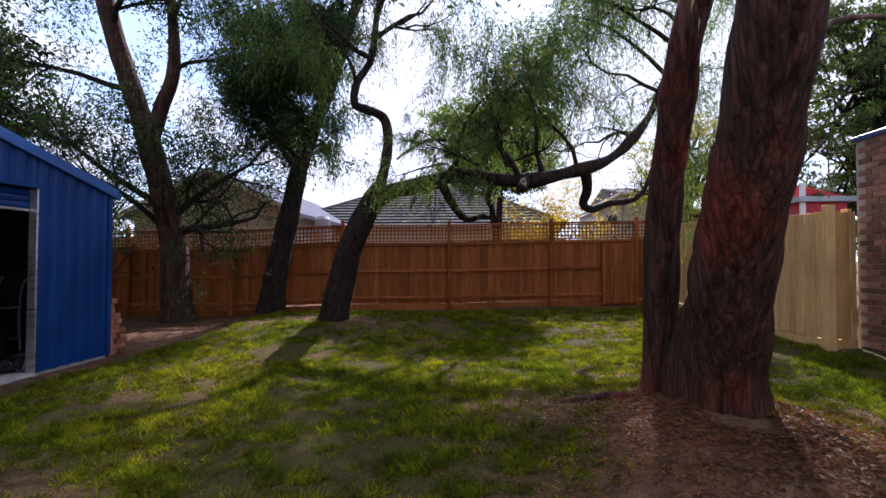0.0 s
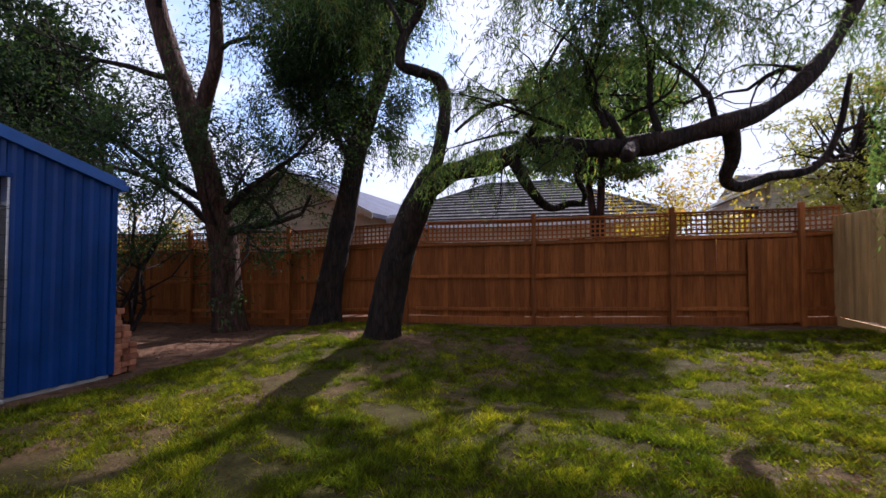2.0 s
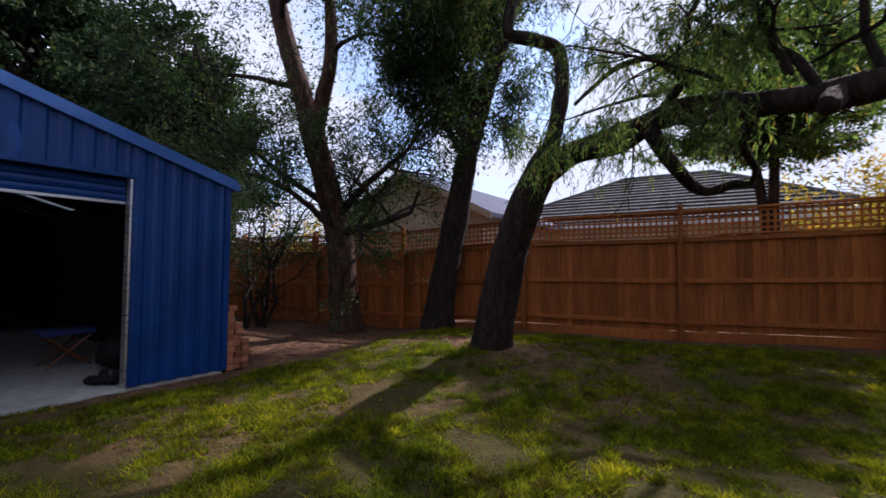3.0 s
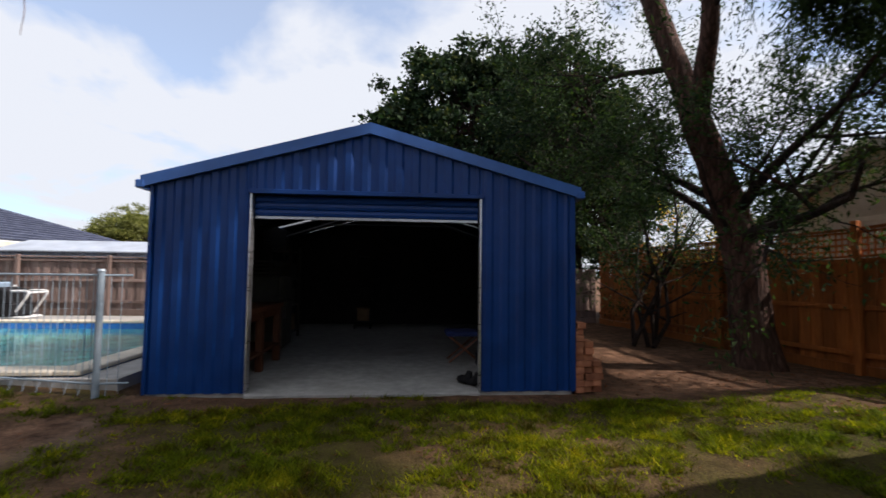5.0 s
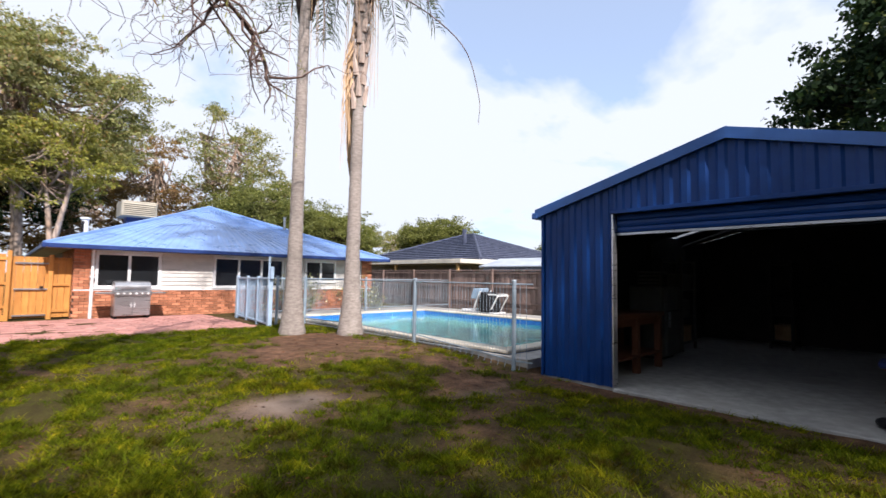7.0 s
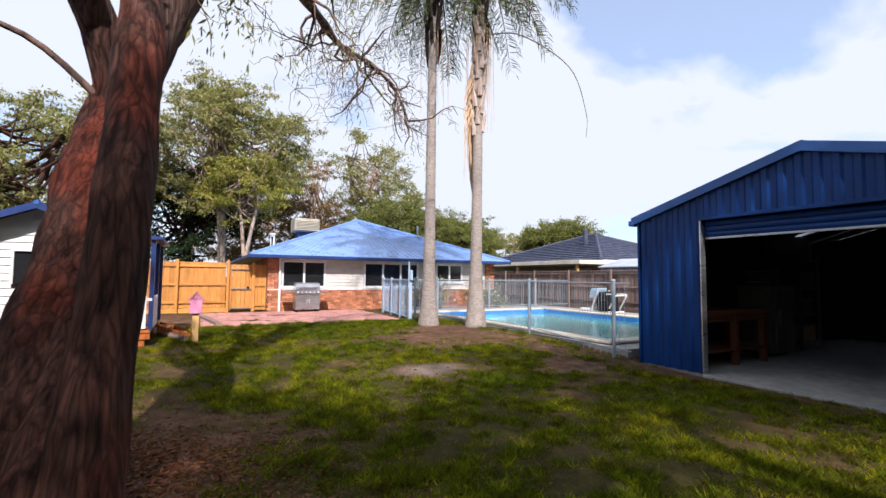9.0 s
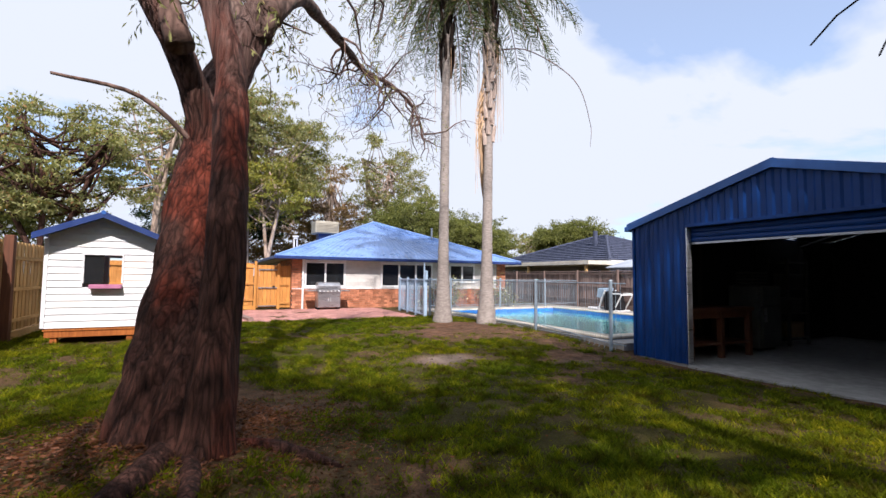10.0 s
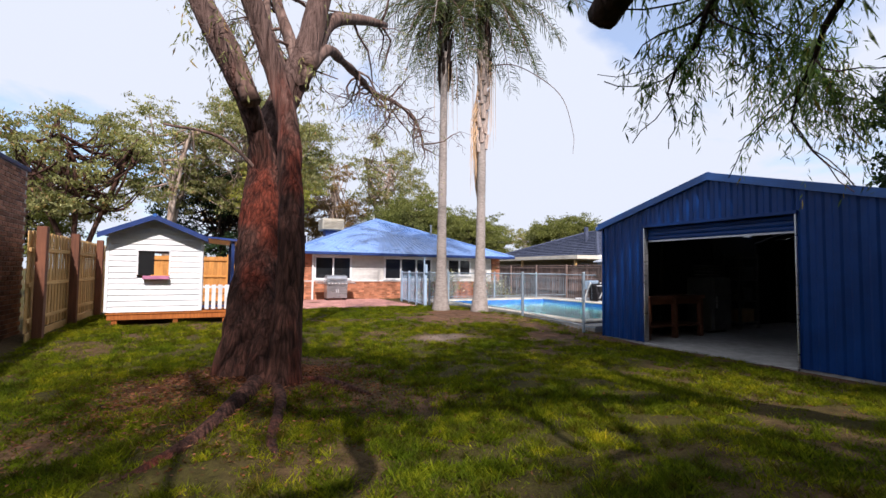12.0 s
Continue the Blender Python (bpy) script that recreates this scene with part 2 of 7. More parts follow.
M_PAVER = surface("pink_paver", (0.36, 0.16, 0.135), (0.5, 0.26, 0.225), 7, 0.85, 0.4, 80, vary=0.2, stain=(0.36, 0.2, 0.17))
M_PAVERJ = surface("pink_paver_rest", (0.36, 0.16, 0.135), (0.5, 0.26, 0.225), 7, 0.85, 0.4, 80, vary=0.2, stain=(0.36, 0.2, 0.17), island=True)
M_POOLWALL = surface("pool_liner", (0.07, 0.43, 0.47), (0.11, 0.5, 0.53), 2, 0.5, 0.02, 20, vary=0.02)
M_POOLTILE = surface("pool_waterline_tile", (0.02, 0.13, 0.46), (0.04, 0.2, 0.58), 14, 0.25, 0.05, 60, vary=0.1)
M_DARKTILE = surface("dark_roof_tile", (0.05, 0.06, 0.1), (0.095, 0.11, 0.16), 5, 0.8, 0.2, 40, vary=0.15, island=True, spec=0.1)
M_GREYTILE = surface("grey_roof_tile", (0.07, 0.068, 0.07), (0.13, 0.125, 0.125), 5, 0.95, 0.2, 40, vary=0.2, island=True, spec=0.04)
M_PALEMETAL = surface("pale_roof_sheet", (0.3, 0.345, 0.41), (0.4, 0.44, 0.5), 3, 0.4, 0.05, 20, vary=0.04)
M_POOLFENCE = surface("pool_fence_paint", (0.2, 0.26, 0.32), (0.3, 0.37, 0.43), 10, 0.4, 0.05, 60, vary=0.08)
M_POOLGATE = surface("pool_gate_paint", (0.3, 0.42, 0.56), (0.38, 0.5, 0.64), 10, 0.4, 0.05, 60, vary=0.05)
M_BLACK = surface("black_rubber", (0.008, 0.008, 0.01), (0.018, 0.018, 0.02), 9, 0.7, 0.1, 60, spec=0.15)
M_STAINLESS = surface("stainless", (0.42, 0.43, 0.45), (0.56, 0.57, 0.6), 3, 0.3, 0.03, 60, metal=0.85, stretch=(1, 1, 12))
M_RED = surface("red_paint", (0.5, 0.02, 0.03), (0.62, 0.04, 0.05), 3, 0.5, 0.05, 30)
M_PINK = surface("pink_paint", (0.5, 0.17, 0.31), (0.62, 0.25, 0.4), 6, 0.55, 0.1, 60)
M_BENCH = surface("bench_wood", (0.1, 0.033, 0.014), (0.17, 0.06, 0.027), 5, 0.6, 0.2, 40, stretch=(6, 6, 0.6))
M_BROWNBOX = surface("cardboard", (0.3, 0.2, 0.11), (0.4, 0.28, 0.16), 5, 0.85, 0.1, 50)
M_NAVY = surface("navy_cloth", (0.02, 0.03, 0.12), (0.03, 0.05, 0.18), 12, 0.9, 0.2, 90)
M_SKYLIGHT = leaf_mat("translucent_sheet", (0.46, 0.46, 0.49), (0.52, 0.52, 0.55), None, 0.65, 0.5, (0.9, 0.95, 1.0, 1))
M_BARK_R = bark("stringybark_red", (0.012, 0.007, 0.006), (0.15, 0.066, 0.048), (2.0, 0.9, 0.6), 17, 0.07, 1.0, (2.9, 4.2, (0.06, 0.036, 0.03), (0.2, 0.13, 0.11)))
M_BARK_D = bark("dark_bark", (0.011, 0.008, 0.007), (0.05, 0.034, 0.027), (1.4, 1.05, 0.9), 11, 0.2, 0.9)
M_BARK_1 = bark("brown_bark", (0.035, 0.018, 0.013), (0.13, 0.07, 0.052), (1.2, 1.0, 0.95), 10, 0.2, 0.8)
M_BARK_G = bark("pale_gum_bark", (0.3, 0.22, 0.17), (0.55, 0.45, 0.37), (0.7, 0.6, 0.5), 3, 0.25, 0.3)
M_BARK_P = bark("pale_branch", (0.09, 0.055, 0.046), (0.26, 0.18, 0.15), (0.8, 0.7, 0.65), 6, 0.3, 0.5)
M_PALM = surface("palm_trunk", (0.2, 0.17, 0.15), (0.36, 0.32, 0.29), 5, 0.9, 0.4, 50, stretch=(2, 2, 5), vary=0.05)
M_HUSK = surface("dry_husk", (0.42, 0.26, 0.14), (0.64, 0.45, 0.28), 6, 0.85, 0.3, 60, stretch=(6, 6, 0.5))
L_WEEP = leaf_mat("willow_leaf", (0.025, 0.055, 0.03), (0.1, 0.15, 0.055), (0.2, 0.15, 0.05), 0.68)
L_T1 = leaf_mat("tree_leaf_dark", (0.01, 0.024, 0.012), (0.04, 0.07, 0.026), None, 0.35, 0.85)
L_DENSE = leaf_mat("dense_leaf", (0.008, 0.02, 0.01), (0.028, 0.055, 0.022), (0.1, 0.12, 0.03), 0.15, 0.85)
L_GUM = leaf_mat("gum_leaf", (0.1, 0.118, 0.045), (0.29, 0.285, 0.12), (0.3, 0.18, 0.08), 0.3)
L_GUMY = leaf_mat("gum_leaf_yellow", (0.13, 0.14, 0.03), (0.3, 0.29, 0.06), (0.32, 0.2, 0.06), 0.35)
L_OLIVE = leaf_mat("olive_leaf", (0.07, 0.085, 0.02), (0.17, 0.18, 0.05), None, 0.25)
L_BROWN = leaf_mat("rusty_leaf", (0.14, 0.09, 0.045), (0.28, 0.19, 0.09), (0.3, 0.12, 0.05), 0.3)
L_CONIFER = leaf_mat("conifer_leaf", (0.03, 0.06, 0.025), (0.1, 0.14, 0.04), None, 0.3)
L_GOLD = leaf_mat("golden_leaf", (0.3, 0.24, 0.03), (0.5, 0.36, 0.05), (0.45, 0.16, 0.05), 0.45)
# white enamel darkened in its colour to imitate shade inside the shed
M_ENAMEL = surface("shade_dark_enamel", (0.07, 0.07, 0.065), (0.12, 0.12, 0.115), 4, 0.6, 0.05, 50)
L_PALM = leaf_mat("palm_leaflet", (0.03, 0.045, 0.02), (0.1, 0.12, 0.05), (0.32, 0.22, 0.11), 0.35)
L_DEAD = leaf_mat("dead_leaf", (0.04, 0.017, 0.01), (0.2, 0.078, 0.038), None, 0.25)
L_ROSE = leaf_mat("rose_petal", (0.7, 0.66, 0.6), (0.85, 0.82, 0.76), None, 0.3)


def ground_mat():
    m = bpy.data.materials.new("lawn_soil")
    m.use_nodes = True
    nt = m.node_tree
    b = nt.nodes["Principled BSDF"]
    b.inputs["Roughness"].default_value, b.inputs["Specular IOR Level"].default_value = 0.95, 0.15
    at = nt.nodes.new("ShaderNodeAttribute"); at.attribute_name = "bare"
    co = nt.nodes.new("ShaderNodeTexCoord")
    ns = [node(nt, "ShaderNodeTexNoise", Scale=s, Detail=6.0, Roughness=0.65) for s in (0.8, 5.0, 40.0)]
    for n in ns:
        nt.links.new(co.outputs["Object"], n.inputs["Vector"])
    soil = ramp(nt, ns[1].outputs[0], [(0.3, (0.045, 0.023, 0.012)), (0.7, (0.19, 0.11, 0.066))])
    soil = mixc(nt, 1.0, soil, ramp(nt, ns[0].outputs[0], [(0.35, (0.75, 0.72, 0.7)), (0.65, (1.35, 1.3, 1.3))]), "MULTIPLY")
    soil = mixc(nt, 0.6, soil, ramp(nt, ns[2].outputs[0], [(0.3, (0.5, 0.5, 0.5)), (0.7, (1.4, 1.4, 1.4))]), "MULTIPLY")
    lawn = ramp(nt, ns[2].outputs[0], [(0.3, (0.035, 0.026, 0.011)), (0.7, (0.075, 0.068, 0.014))])
    lawn = mixc(nt, 0.8, lawn, ramp(nt, ns[1].outputs[0], [(0.3, (0.7, 0.6, 0.6)), (0.7, (1.25, 1.3, 1.1))]), "MULTIPLY")
    dry = nt.nodes.new("ShaderNodeAttribute"); dry.attribute_name = "dry"
    sand = mixc(nt, 1.0, (0.2, 0.155, 0.125, 1), ramp(nt, ns[1].outputs[0], [(0.3, (0.75, 0.73, 0.72)), (0.7, (1.15, 1.15, 1.15))]), "MULTIPLY")
    soil = mixc(nt, dry.outputs["Fac"], soil, sand)
    nt.links.new(mixc(nt, at.outputs["Fac"], lawn, soil), b.inputs["Base Color"])
    bp = node(nt, "ShaderNodeBump", Strength=0.8, Distance=0.04)
    s = node(nt, "ShaderNodeMath"); s.operation = "ADD"
    nt.links.new(ns[1].outputs[0], s.inputs[0]); nt.links.new(ns[2].outputs[0], s.inputs[1])
    nt.links.new(s.outputs[0], bp.inputs["Height"]); nt.links.new(bp.outputs[0], b.inputs["Normal"])
    return m


def grass_mat():
    """Turf blades: olive, green and yellow patches, straw blades here and there."""
    m = bpy.data.materials.new("grass_blade")
    m.use_nodes = True
    nt = m.node_tree
    out, b = nt.nodes["Material Output"], nt.nodes["Principled BSDF"]
    b.inputs["Roughness"].default_value, b.inputs["Specular IOR Level"].default_value = 0.7, 0.08
    geo, co = nt.nodes.new("ShaderNodeNewGeometry"), nt.nodes.new("ShaderNodeTexCoord")
    big, mid = (node(nt, "ShaderNodeTexNoise", Scale=sc, Detail=4.0, Roughness=0.6) for sc in (0.55, 4.5))
    for n in (big, mid):
        nt.links.new(co.outputs["Object"], n.inputs["Vector"])
    col = ramp(nt, mid.outputs[0], [(0.34, (0.062, 0.052, 0.007)), (0.5, (0.09, 0.122, 0.005)), (0.66, (0.205, 0.215, 0.007))])
    col = mixc(nt, 1.0, col, ramp(nt, big.outputs[0], [(0.35, (0.72, 0.85, 0.8)), (0.65, (1.3, 1.15, 1.0))]), "MULTIPLY")
    col = mixc(nt, 1.0, col, ramp(nt, geo.outputs["Random Per Island"], [(0.0, (0.45, 0.45, 0.45)), (0.8, (1.25, 1.25, 1.2)), (0.93, (1.35, 1.28, 1.2)), (0.98, (2.0, 1.55, 2.5))]), "MULTIPLY")
    nt.links.new(col, b.inputs["Base Color"])
    tr = nt.nodes.new("ShaderNodeBsdfTranslucent")
    nt.links.new(mixc(nt, 1.0, col, (1.7, 1.7, 0.7, 1), "MULTIPLY"), tr.inputs[0])
    mx = nt.nodes.new("ShaderNodeMixShader"); mx.inputs[0].default_value = 0.45
    nt.links.new(b.outputs[0], mx.inputs[1]); nt.links.new(tr.outputs[0], mx.inputs[2])
    nt.links.new(mx.outputs[0], out.inputs[0])
    return m


def water_mat():
    m = bpy.data.materials.new("pool_water")
    m.use_nodes = True
    nt = m.node_tree
    b = nt.nodes["Principled BSDF"]
    b.inputs["Base Color"].default_value = (0.66, 0.97, 0.94, 1)
    b.inputs["Roughness"].default_value, b.inputs["IOR"].default_value = 0.12, 1.33
    b.inputs["Transmission Weight"].default_value = 1.0
    co = nt.nodes.new("ShaderNodeTexCoord")
    n = node(nt, "ShaderNodeTexNoise", Scale=3.0, Detail=3.0)
    nt.links.new(co.outputs["Object"], n.inputs["Vector"])
    bp = node(nt, "ShaderNodeBump", Strength=0.4, Distance=0.03)
    nt.links.new(n.outputs[0], bp.inputs["Height"]); nt.links.new(bp.outputs[0], b.inputs["Normal"])
    return m


M_GROUND, M_WATER, L_GRASS = ground_mat(), water_mat(), grass_mat()
M_PANE = surface("dark_pane", (0.012, 0.014, 0.016), (0.02, 0.022, 0.025), 2, 0.06, 0.0, 20, vary=0.0, spec=0.8)

# ---- building helpers ----
def thing(name, label, category, at=(0, 0, 0), group="", kind=""):
    ob = new(name)
    ob.empty_display_size = 0.1
    ob.matrix_basis = Matrix.Translation(at)
    return tagged(ob, label, category, group, kind)


def adopt(ob, parent):
    ob.parent = parent
    if parent.parent is None:
        ob.matrix_parent_inverse = parent.matrix_basis.inverted()
    return ob


def part(name, bm, material, parent=None, label="", bevel=0.0, smooth=False):
    """Links a bmesh, given in world places, as one mesh object."""
    if bevel:
        bmesh.ops.bevel(bm, geom=list(bm.edges), offset=bevel, segments=1, affect="EDGES", profile=0.5)
    bmesh.ops.recalc_face_normals(bm, faces=list(bm.faces))
    me = bpy.data.meshes.new(name)
    bm.to_mesh(me)
    bm.free()
    if smooth:
        me.polygons.foreach_set("use_smooth", [True] * len(me.polygons))
    me.materials.append(material)
    ob = new(name, me)
    if label:
        ob["label"] = label
    return adopt(ob, parent) if parent else ob


def piece(name, me, parent, m):
    ob = new(name, me)
    ob.matrix_basis = m
    return adopt(ob, parent)


def box(bm, x0, y0, z0, x1, y1, z1, m=None):
    vs = [bm.verts.new(m @ Vector(c) if m else c) for c in ((x0, y0, z0), (x1, y0, z0), (x1, y1, z0), (x0, y1, z0), (x0, y0, z1), (x1, y0, z1), (x1, y1, z1), (x0, y1, z1))]
    for f in ((0, 3, 2, 1), (4, 5, 6, 7), (0, 1, 5, 4), (1, 2, 6, 5), (2, 3, 7, 6), (3, 0, 4, 7)):
        bm.faces.new([vs[i] for i in f])
    return bm


def boxes(*rows):
    bm = bmesh.new()
    for r in rows:
        box(bm, *r)
    return bm


def box_mesh(name, x, y, z, material, bevel=0.004):
    """A mesh block centred on its base, to be shared by alike pieces."""
    bm = bmesh.new()
    box(bm, -x / 2, -y / 2, 0, x / 2, y / 2, z)
    if bevel:
        bmesh.ops.bevel(bm, geom=list(bm.edges), offset=bevel, segments=1, affect="EDGES", profile=0.5)
    bmesh.ops.recalc_face_normals(bm, faces=list(bm.faces))
    me = bpy.data.meshes.new(name)
    bm.to_mesh(me)
    bm.free()
    me.materials.append(material)
    return me


def extrude(bm, poly, d, m=None):
    """A closed outline of 3D points pushed along d."""
    d = Vector(d)
    a = [bm.verts.new(m @ Vector(p) if m else p) for p in poly]
    b = [bm.verts.new(m @ (Vector(p) + d) if m else Vector(p) + d) for p in poly]
    n = len(poly)
    bm.faces.new(a)
    bm.faces.new(b[::-1])
    for i in range(n):
        bm.faces.new((a[i], b[i], b[(i + 1) % n], a[(i + 1) % n]))
    return bm


def spline(pts, n=6):
    """Catmull-Rom through the points."""
    p = [np.array(q, float) for q in pts]
    p = [2 * p[0] - p[1]] + p + [2 * p[-1] - p[-2]]
    out = []
    for i in range(1, len(p) - 2):
        for k in range(n):
            t = k / n
            out.append(0.5 * (2 * p[i] + (p[i + 1] - p[i - 1]) * t + (2 * p[i - 1] - 5 * p[i] + 4 * p[i + 1] - p[i + 2]) * t * t + (3 * p[i] - p[i - 1] - 3 * p[i + 1] + p[i + 2]) * t ** 3))
    out.append(p[-2])
    return out


def tube(bm, pts, radii, seg=8, rough=0.0, freq=2.0, flat=1.0, furrow=0.0):
    """A tapered limb along points; rough: lumps, furrow: lengthwise ridges, as shares of the radius."""
    pts = [Vector(p) for p in pts]
    rings, nrm = [], None
    for i, p in enumerate(pts):
        d = (pts[min(i + 1, len(pts) - 1)] - pts[max(i - 1, 0)]).normalized()
        if nrm is None:
            nrm = d.cross(Vector((0, 1, 0)) if abs(d.y) < 0.9 else Vector((1, 0, 0))).normalized()
        nrm = (nrm - d * nrm.dot(d)).normalized()
        bi = d.cross(nrm)
        ring = []
        for k in range(seg):
            a = 2 * math.pi * k / seg
            v = nrm * math.cos(a) + bi * (math.sin(a) * flat)
            r = radii[i]
            if rough:
                r *= 1 + rough * noise.noise((p + v * radii[i]) * freq)
            if furrow:
                q = p + v * radii[i]
                r *= 1 + furrow * (abs(noise.noise(Vector((q.x * 9, q.y * 9, q.z * 1.3)))) * 2 - 0.7)
            ring.append(bm.verts.new(p + v * r))
        rings.append(ring)
    for a, b in zip(rings, rings[1:]):
        for k in range(seg):
            bm.faces.new((a[k], a[(k + 1) % seg], b[(k + 1) % seg], b[k]))
    bm.faces.new(rings[0][::-1])
    bm.faces.new(rings[-1])
    return bm


def rod(bm, a, b, r, seg=6):
    return tube(bm, [a, b], [r, r], seg)


def quick_mesh(name, verts, n, material, parent=None):
    """Loose faces of n corners each, from a flat array of places."""
    verts = np.asarray(verts, np.float32).reshape(-1, 3)
    k = len(verts) // n
    me = bpy.data.meshes.new(name)
    me.vertices.add(len(verts)); me.vertices.foreach_set("co", verts.ravel())
    me.loops.add(k * n); me.loops.foreach_set("vertex_index", np.arange(k * n, dtype=np.int32))
    me.polygons.add(k); me.polygons.foreach_set("loop_start", np.arange(0, k * n, n, dtype=np.int32))
    me.update(calc_edges=True)
    me.materials.append(material)
    ob = new(name, me)
    return adopt(ob, parent) if parent else ob


def leaf_quads(P, D, L, W, rg):
    """Diamond leaves at P along D."""
    D = D / np.maximum(np.linalg.norm(D, axis=1, keepdims=True), 1e-6)
    S = np.cross(D, rg.normal(size=D.shape))
    S /= np.maximum(np.linalg.norm(S, axis=1, keepdims=True), 1e-6)
    N = np.cross(S, D)
    L, W = np.reshape(L, (-1, 1)), np.reshape(W, (-1, 1))
    mid = P + D * L * 0.45 + N * L * 0.06
    return np.stack([P, mid + S * W / 2, P + D * L, mid - S * W / 2], 1)


def grow(bm, p, d, length, r, level, rg, tips, up=0.15, wob=0.25, kids=(4, 4, 4), spread=0.8):
    """Random limb with side limbs; notes (place, direction) of its twigs in tips."""
    n = 5
    pts, rad = [np.array(p, float)], [r]
    d = np.array(d, float) / np.linalg.norm(d)
    for i in range(n):
        d = d + rg.normal(size=3) * wob + np.array((0, 0, up))
        d /= np.linalg.norm(d)
        pts.append(pts[-1] + d * length / n)
        rad.append(r * (1 - 0.75 * (i + 1) / n))
    tube(bm, pts, [max(q, 0.004) for q in rad], (7, 5, 4, 3)[min(3, len(kids) - level if level <= len(kids) else 0)] if r > 0.02 else 3)
    if level == 0:
        for i in range(1, n + 1):
            tips.append((pts[i], d))
        return
    for k in range(kids[level - 1]):
        i = int(rg.integers(1, n + 1))
        q = np.cross(d, rg.normal(size=3)); q /= np.linalg.norm(q)
        e = (pts[i] - pts[i - 1]) / np.linalg.norm(pts[i] - pts[i - 1])
        grow(bm, pts[i], e * (1 - spread * 0.5) + q * spread, length * rg.uniform(0.45, 0.75), max(rad[i] * 0.6, 0.006), level - 1, rg, tips, up, wob, kids, spread)


def leaves_round(tips, per, sd, size, rg, droop=0.4, wide=0.35):
    T = np.array([t[0] for t in tips]); D = np.array([t[1] for t in tips])
    i = rg.integers(0, len(T), per)
    P = T[i] + rg.normal(size=(per, 3)) * sd
    d = D[i] * 0.5 + rg.normal(size=(per, 3)) * 0.7 + np.array((0, 0, -droop))
    L = rg.uniform(0.6, 1.3, per) * size
    return leaf_quads(P, d, L, L * wide, rg)


def leaves_weep(tips, strands, rg, length=(0.25, 0.6), each=11, leaf=0.085, wide=0.13, sd=0.1):
    """Thin leaves along hanging twigs."""
    T = np.array([t[0] for t in tips]); D = np.array([t[1] for t in tips])
    i = rg.integers(0, len(T), strands)
    s0 = T[i] + rg.normal(size=(strands, 3)) * sd
    out = D[i] * 0.5 + rg.normal(size=(strands, 3)) * 0.35
    ln = rg.uniform(*length, strands)[:, None]
    P, Q = [], []
    for k in range(each):
        t = (k + rg.uniform(0, 1, (strands, 1))) / each
        pos = s0 + out * ln * t + np.array((0, 0, -1.0)) * ln * t ** 1.5
        way = out * 0.4 + np.array((0, 0, -0.9)) + rg.normal(size=(strands, 3)) * 0.5
        P.append(pos); Q.append(way)
    P, Q = np.concatenate(P), np.concatenate(Q)
    L = rg.uniform(0.7, 1.25, len(P)) * leaf
    return leaf_quads(P, Q, L, L * wide, rg)

# ---- ground ----
def sstep(a, b, v):
    t = np.clip((v - a) / (b - a), 0, 1)
    return t * t * (3 - 2 * t)


def rise(x, y):
    """The ground's height."""
    x, y = np.asarray(x, float), np.asarray(y, float)
    h = 0.18 * sstep(3.0, -1.0, y)
    h = h + 0.34 * np.exp(-(((x - 2.42) / 1.1) ** 2 + ((y - 4.6) / 1.2) ** 2))
    h = h + 0.2 * np.exp(-(((x + 2.4) / 1.9) ** 2 + ((y - 9.7) / 1.7) ** 2))
    h = h + 0.11 * sstep(7.5, 11.5, y) * sstep(-6.5, -3.5, x) + 0.04 * sstep(8, 11, y)
    h = h + 0.13 * sstep(-2.5, 3.0, x) * sstep(8.5, 11.5, y) + 0.2 * sstep(3.6, 5.4, x) * sstep(5.0, 7.5, y) * (1 - 0.6 * sstep(8.5, 11.5, y))
    h = h - 0.04 * sstep(-4.6, -5.2, x) * sstep(2.5, 3.5, y)
    return h


def lumps(x, y, s, seed):
    """Smooth value noise in 0..1."""
    x, y = np.asarray(x, float) * s + seed * 17.3 + 500, np.asarray(y, float) * s + seed * 9.1 + 500
    xi, yi = np.floor(x).astype(np.int64), np.floor(y).astype(np.int64)
    u, v = x - xi, y - yi
    u, v = u * u * (3 - 2 * u), v * v * (3 - 2 * v)
    def hsh(a, b):
        n = (a * 374761393 + b * 668265263 + seed * 2147483) & 0xFFFFFFFF
        n = ((n ^ (n >> 13)) * 1274126177) & 0xFFFFFFFF
        return ((n ^ (n >> 16)) & 0xFFFF) / 65535.0
    a = hsh(xi, yi) * (1 - u) + hsh(xi + 1, yi) * u
    b = hsh(xi, yi + 1) * (1 - u) + hsh(xi + 1, yi + 1) * u
    return a * (1 - v) + b * v


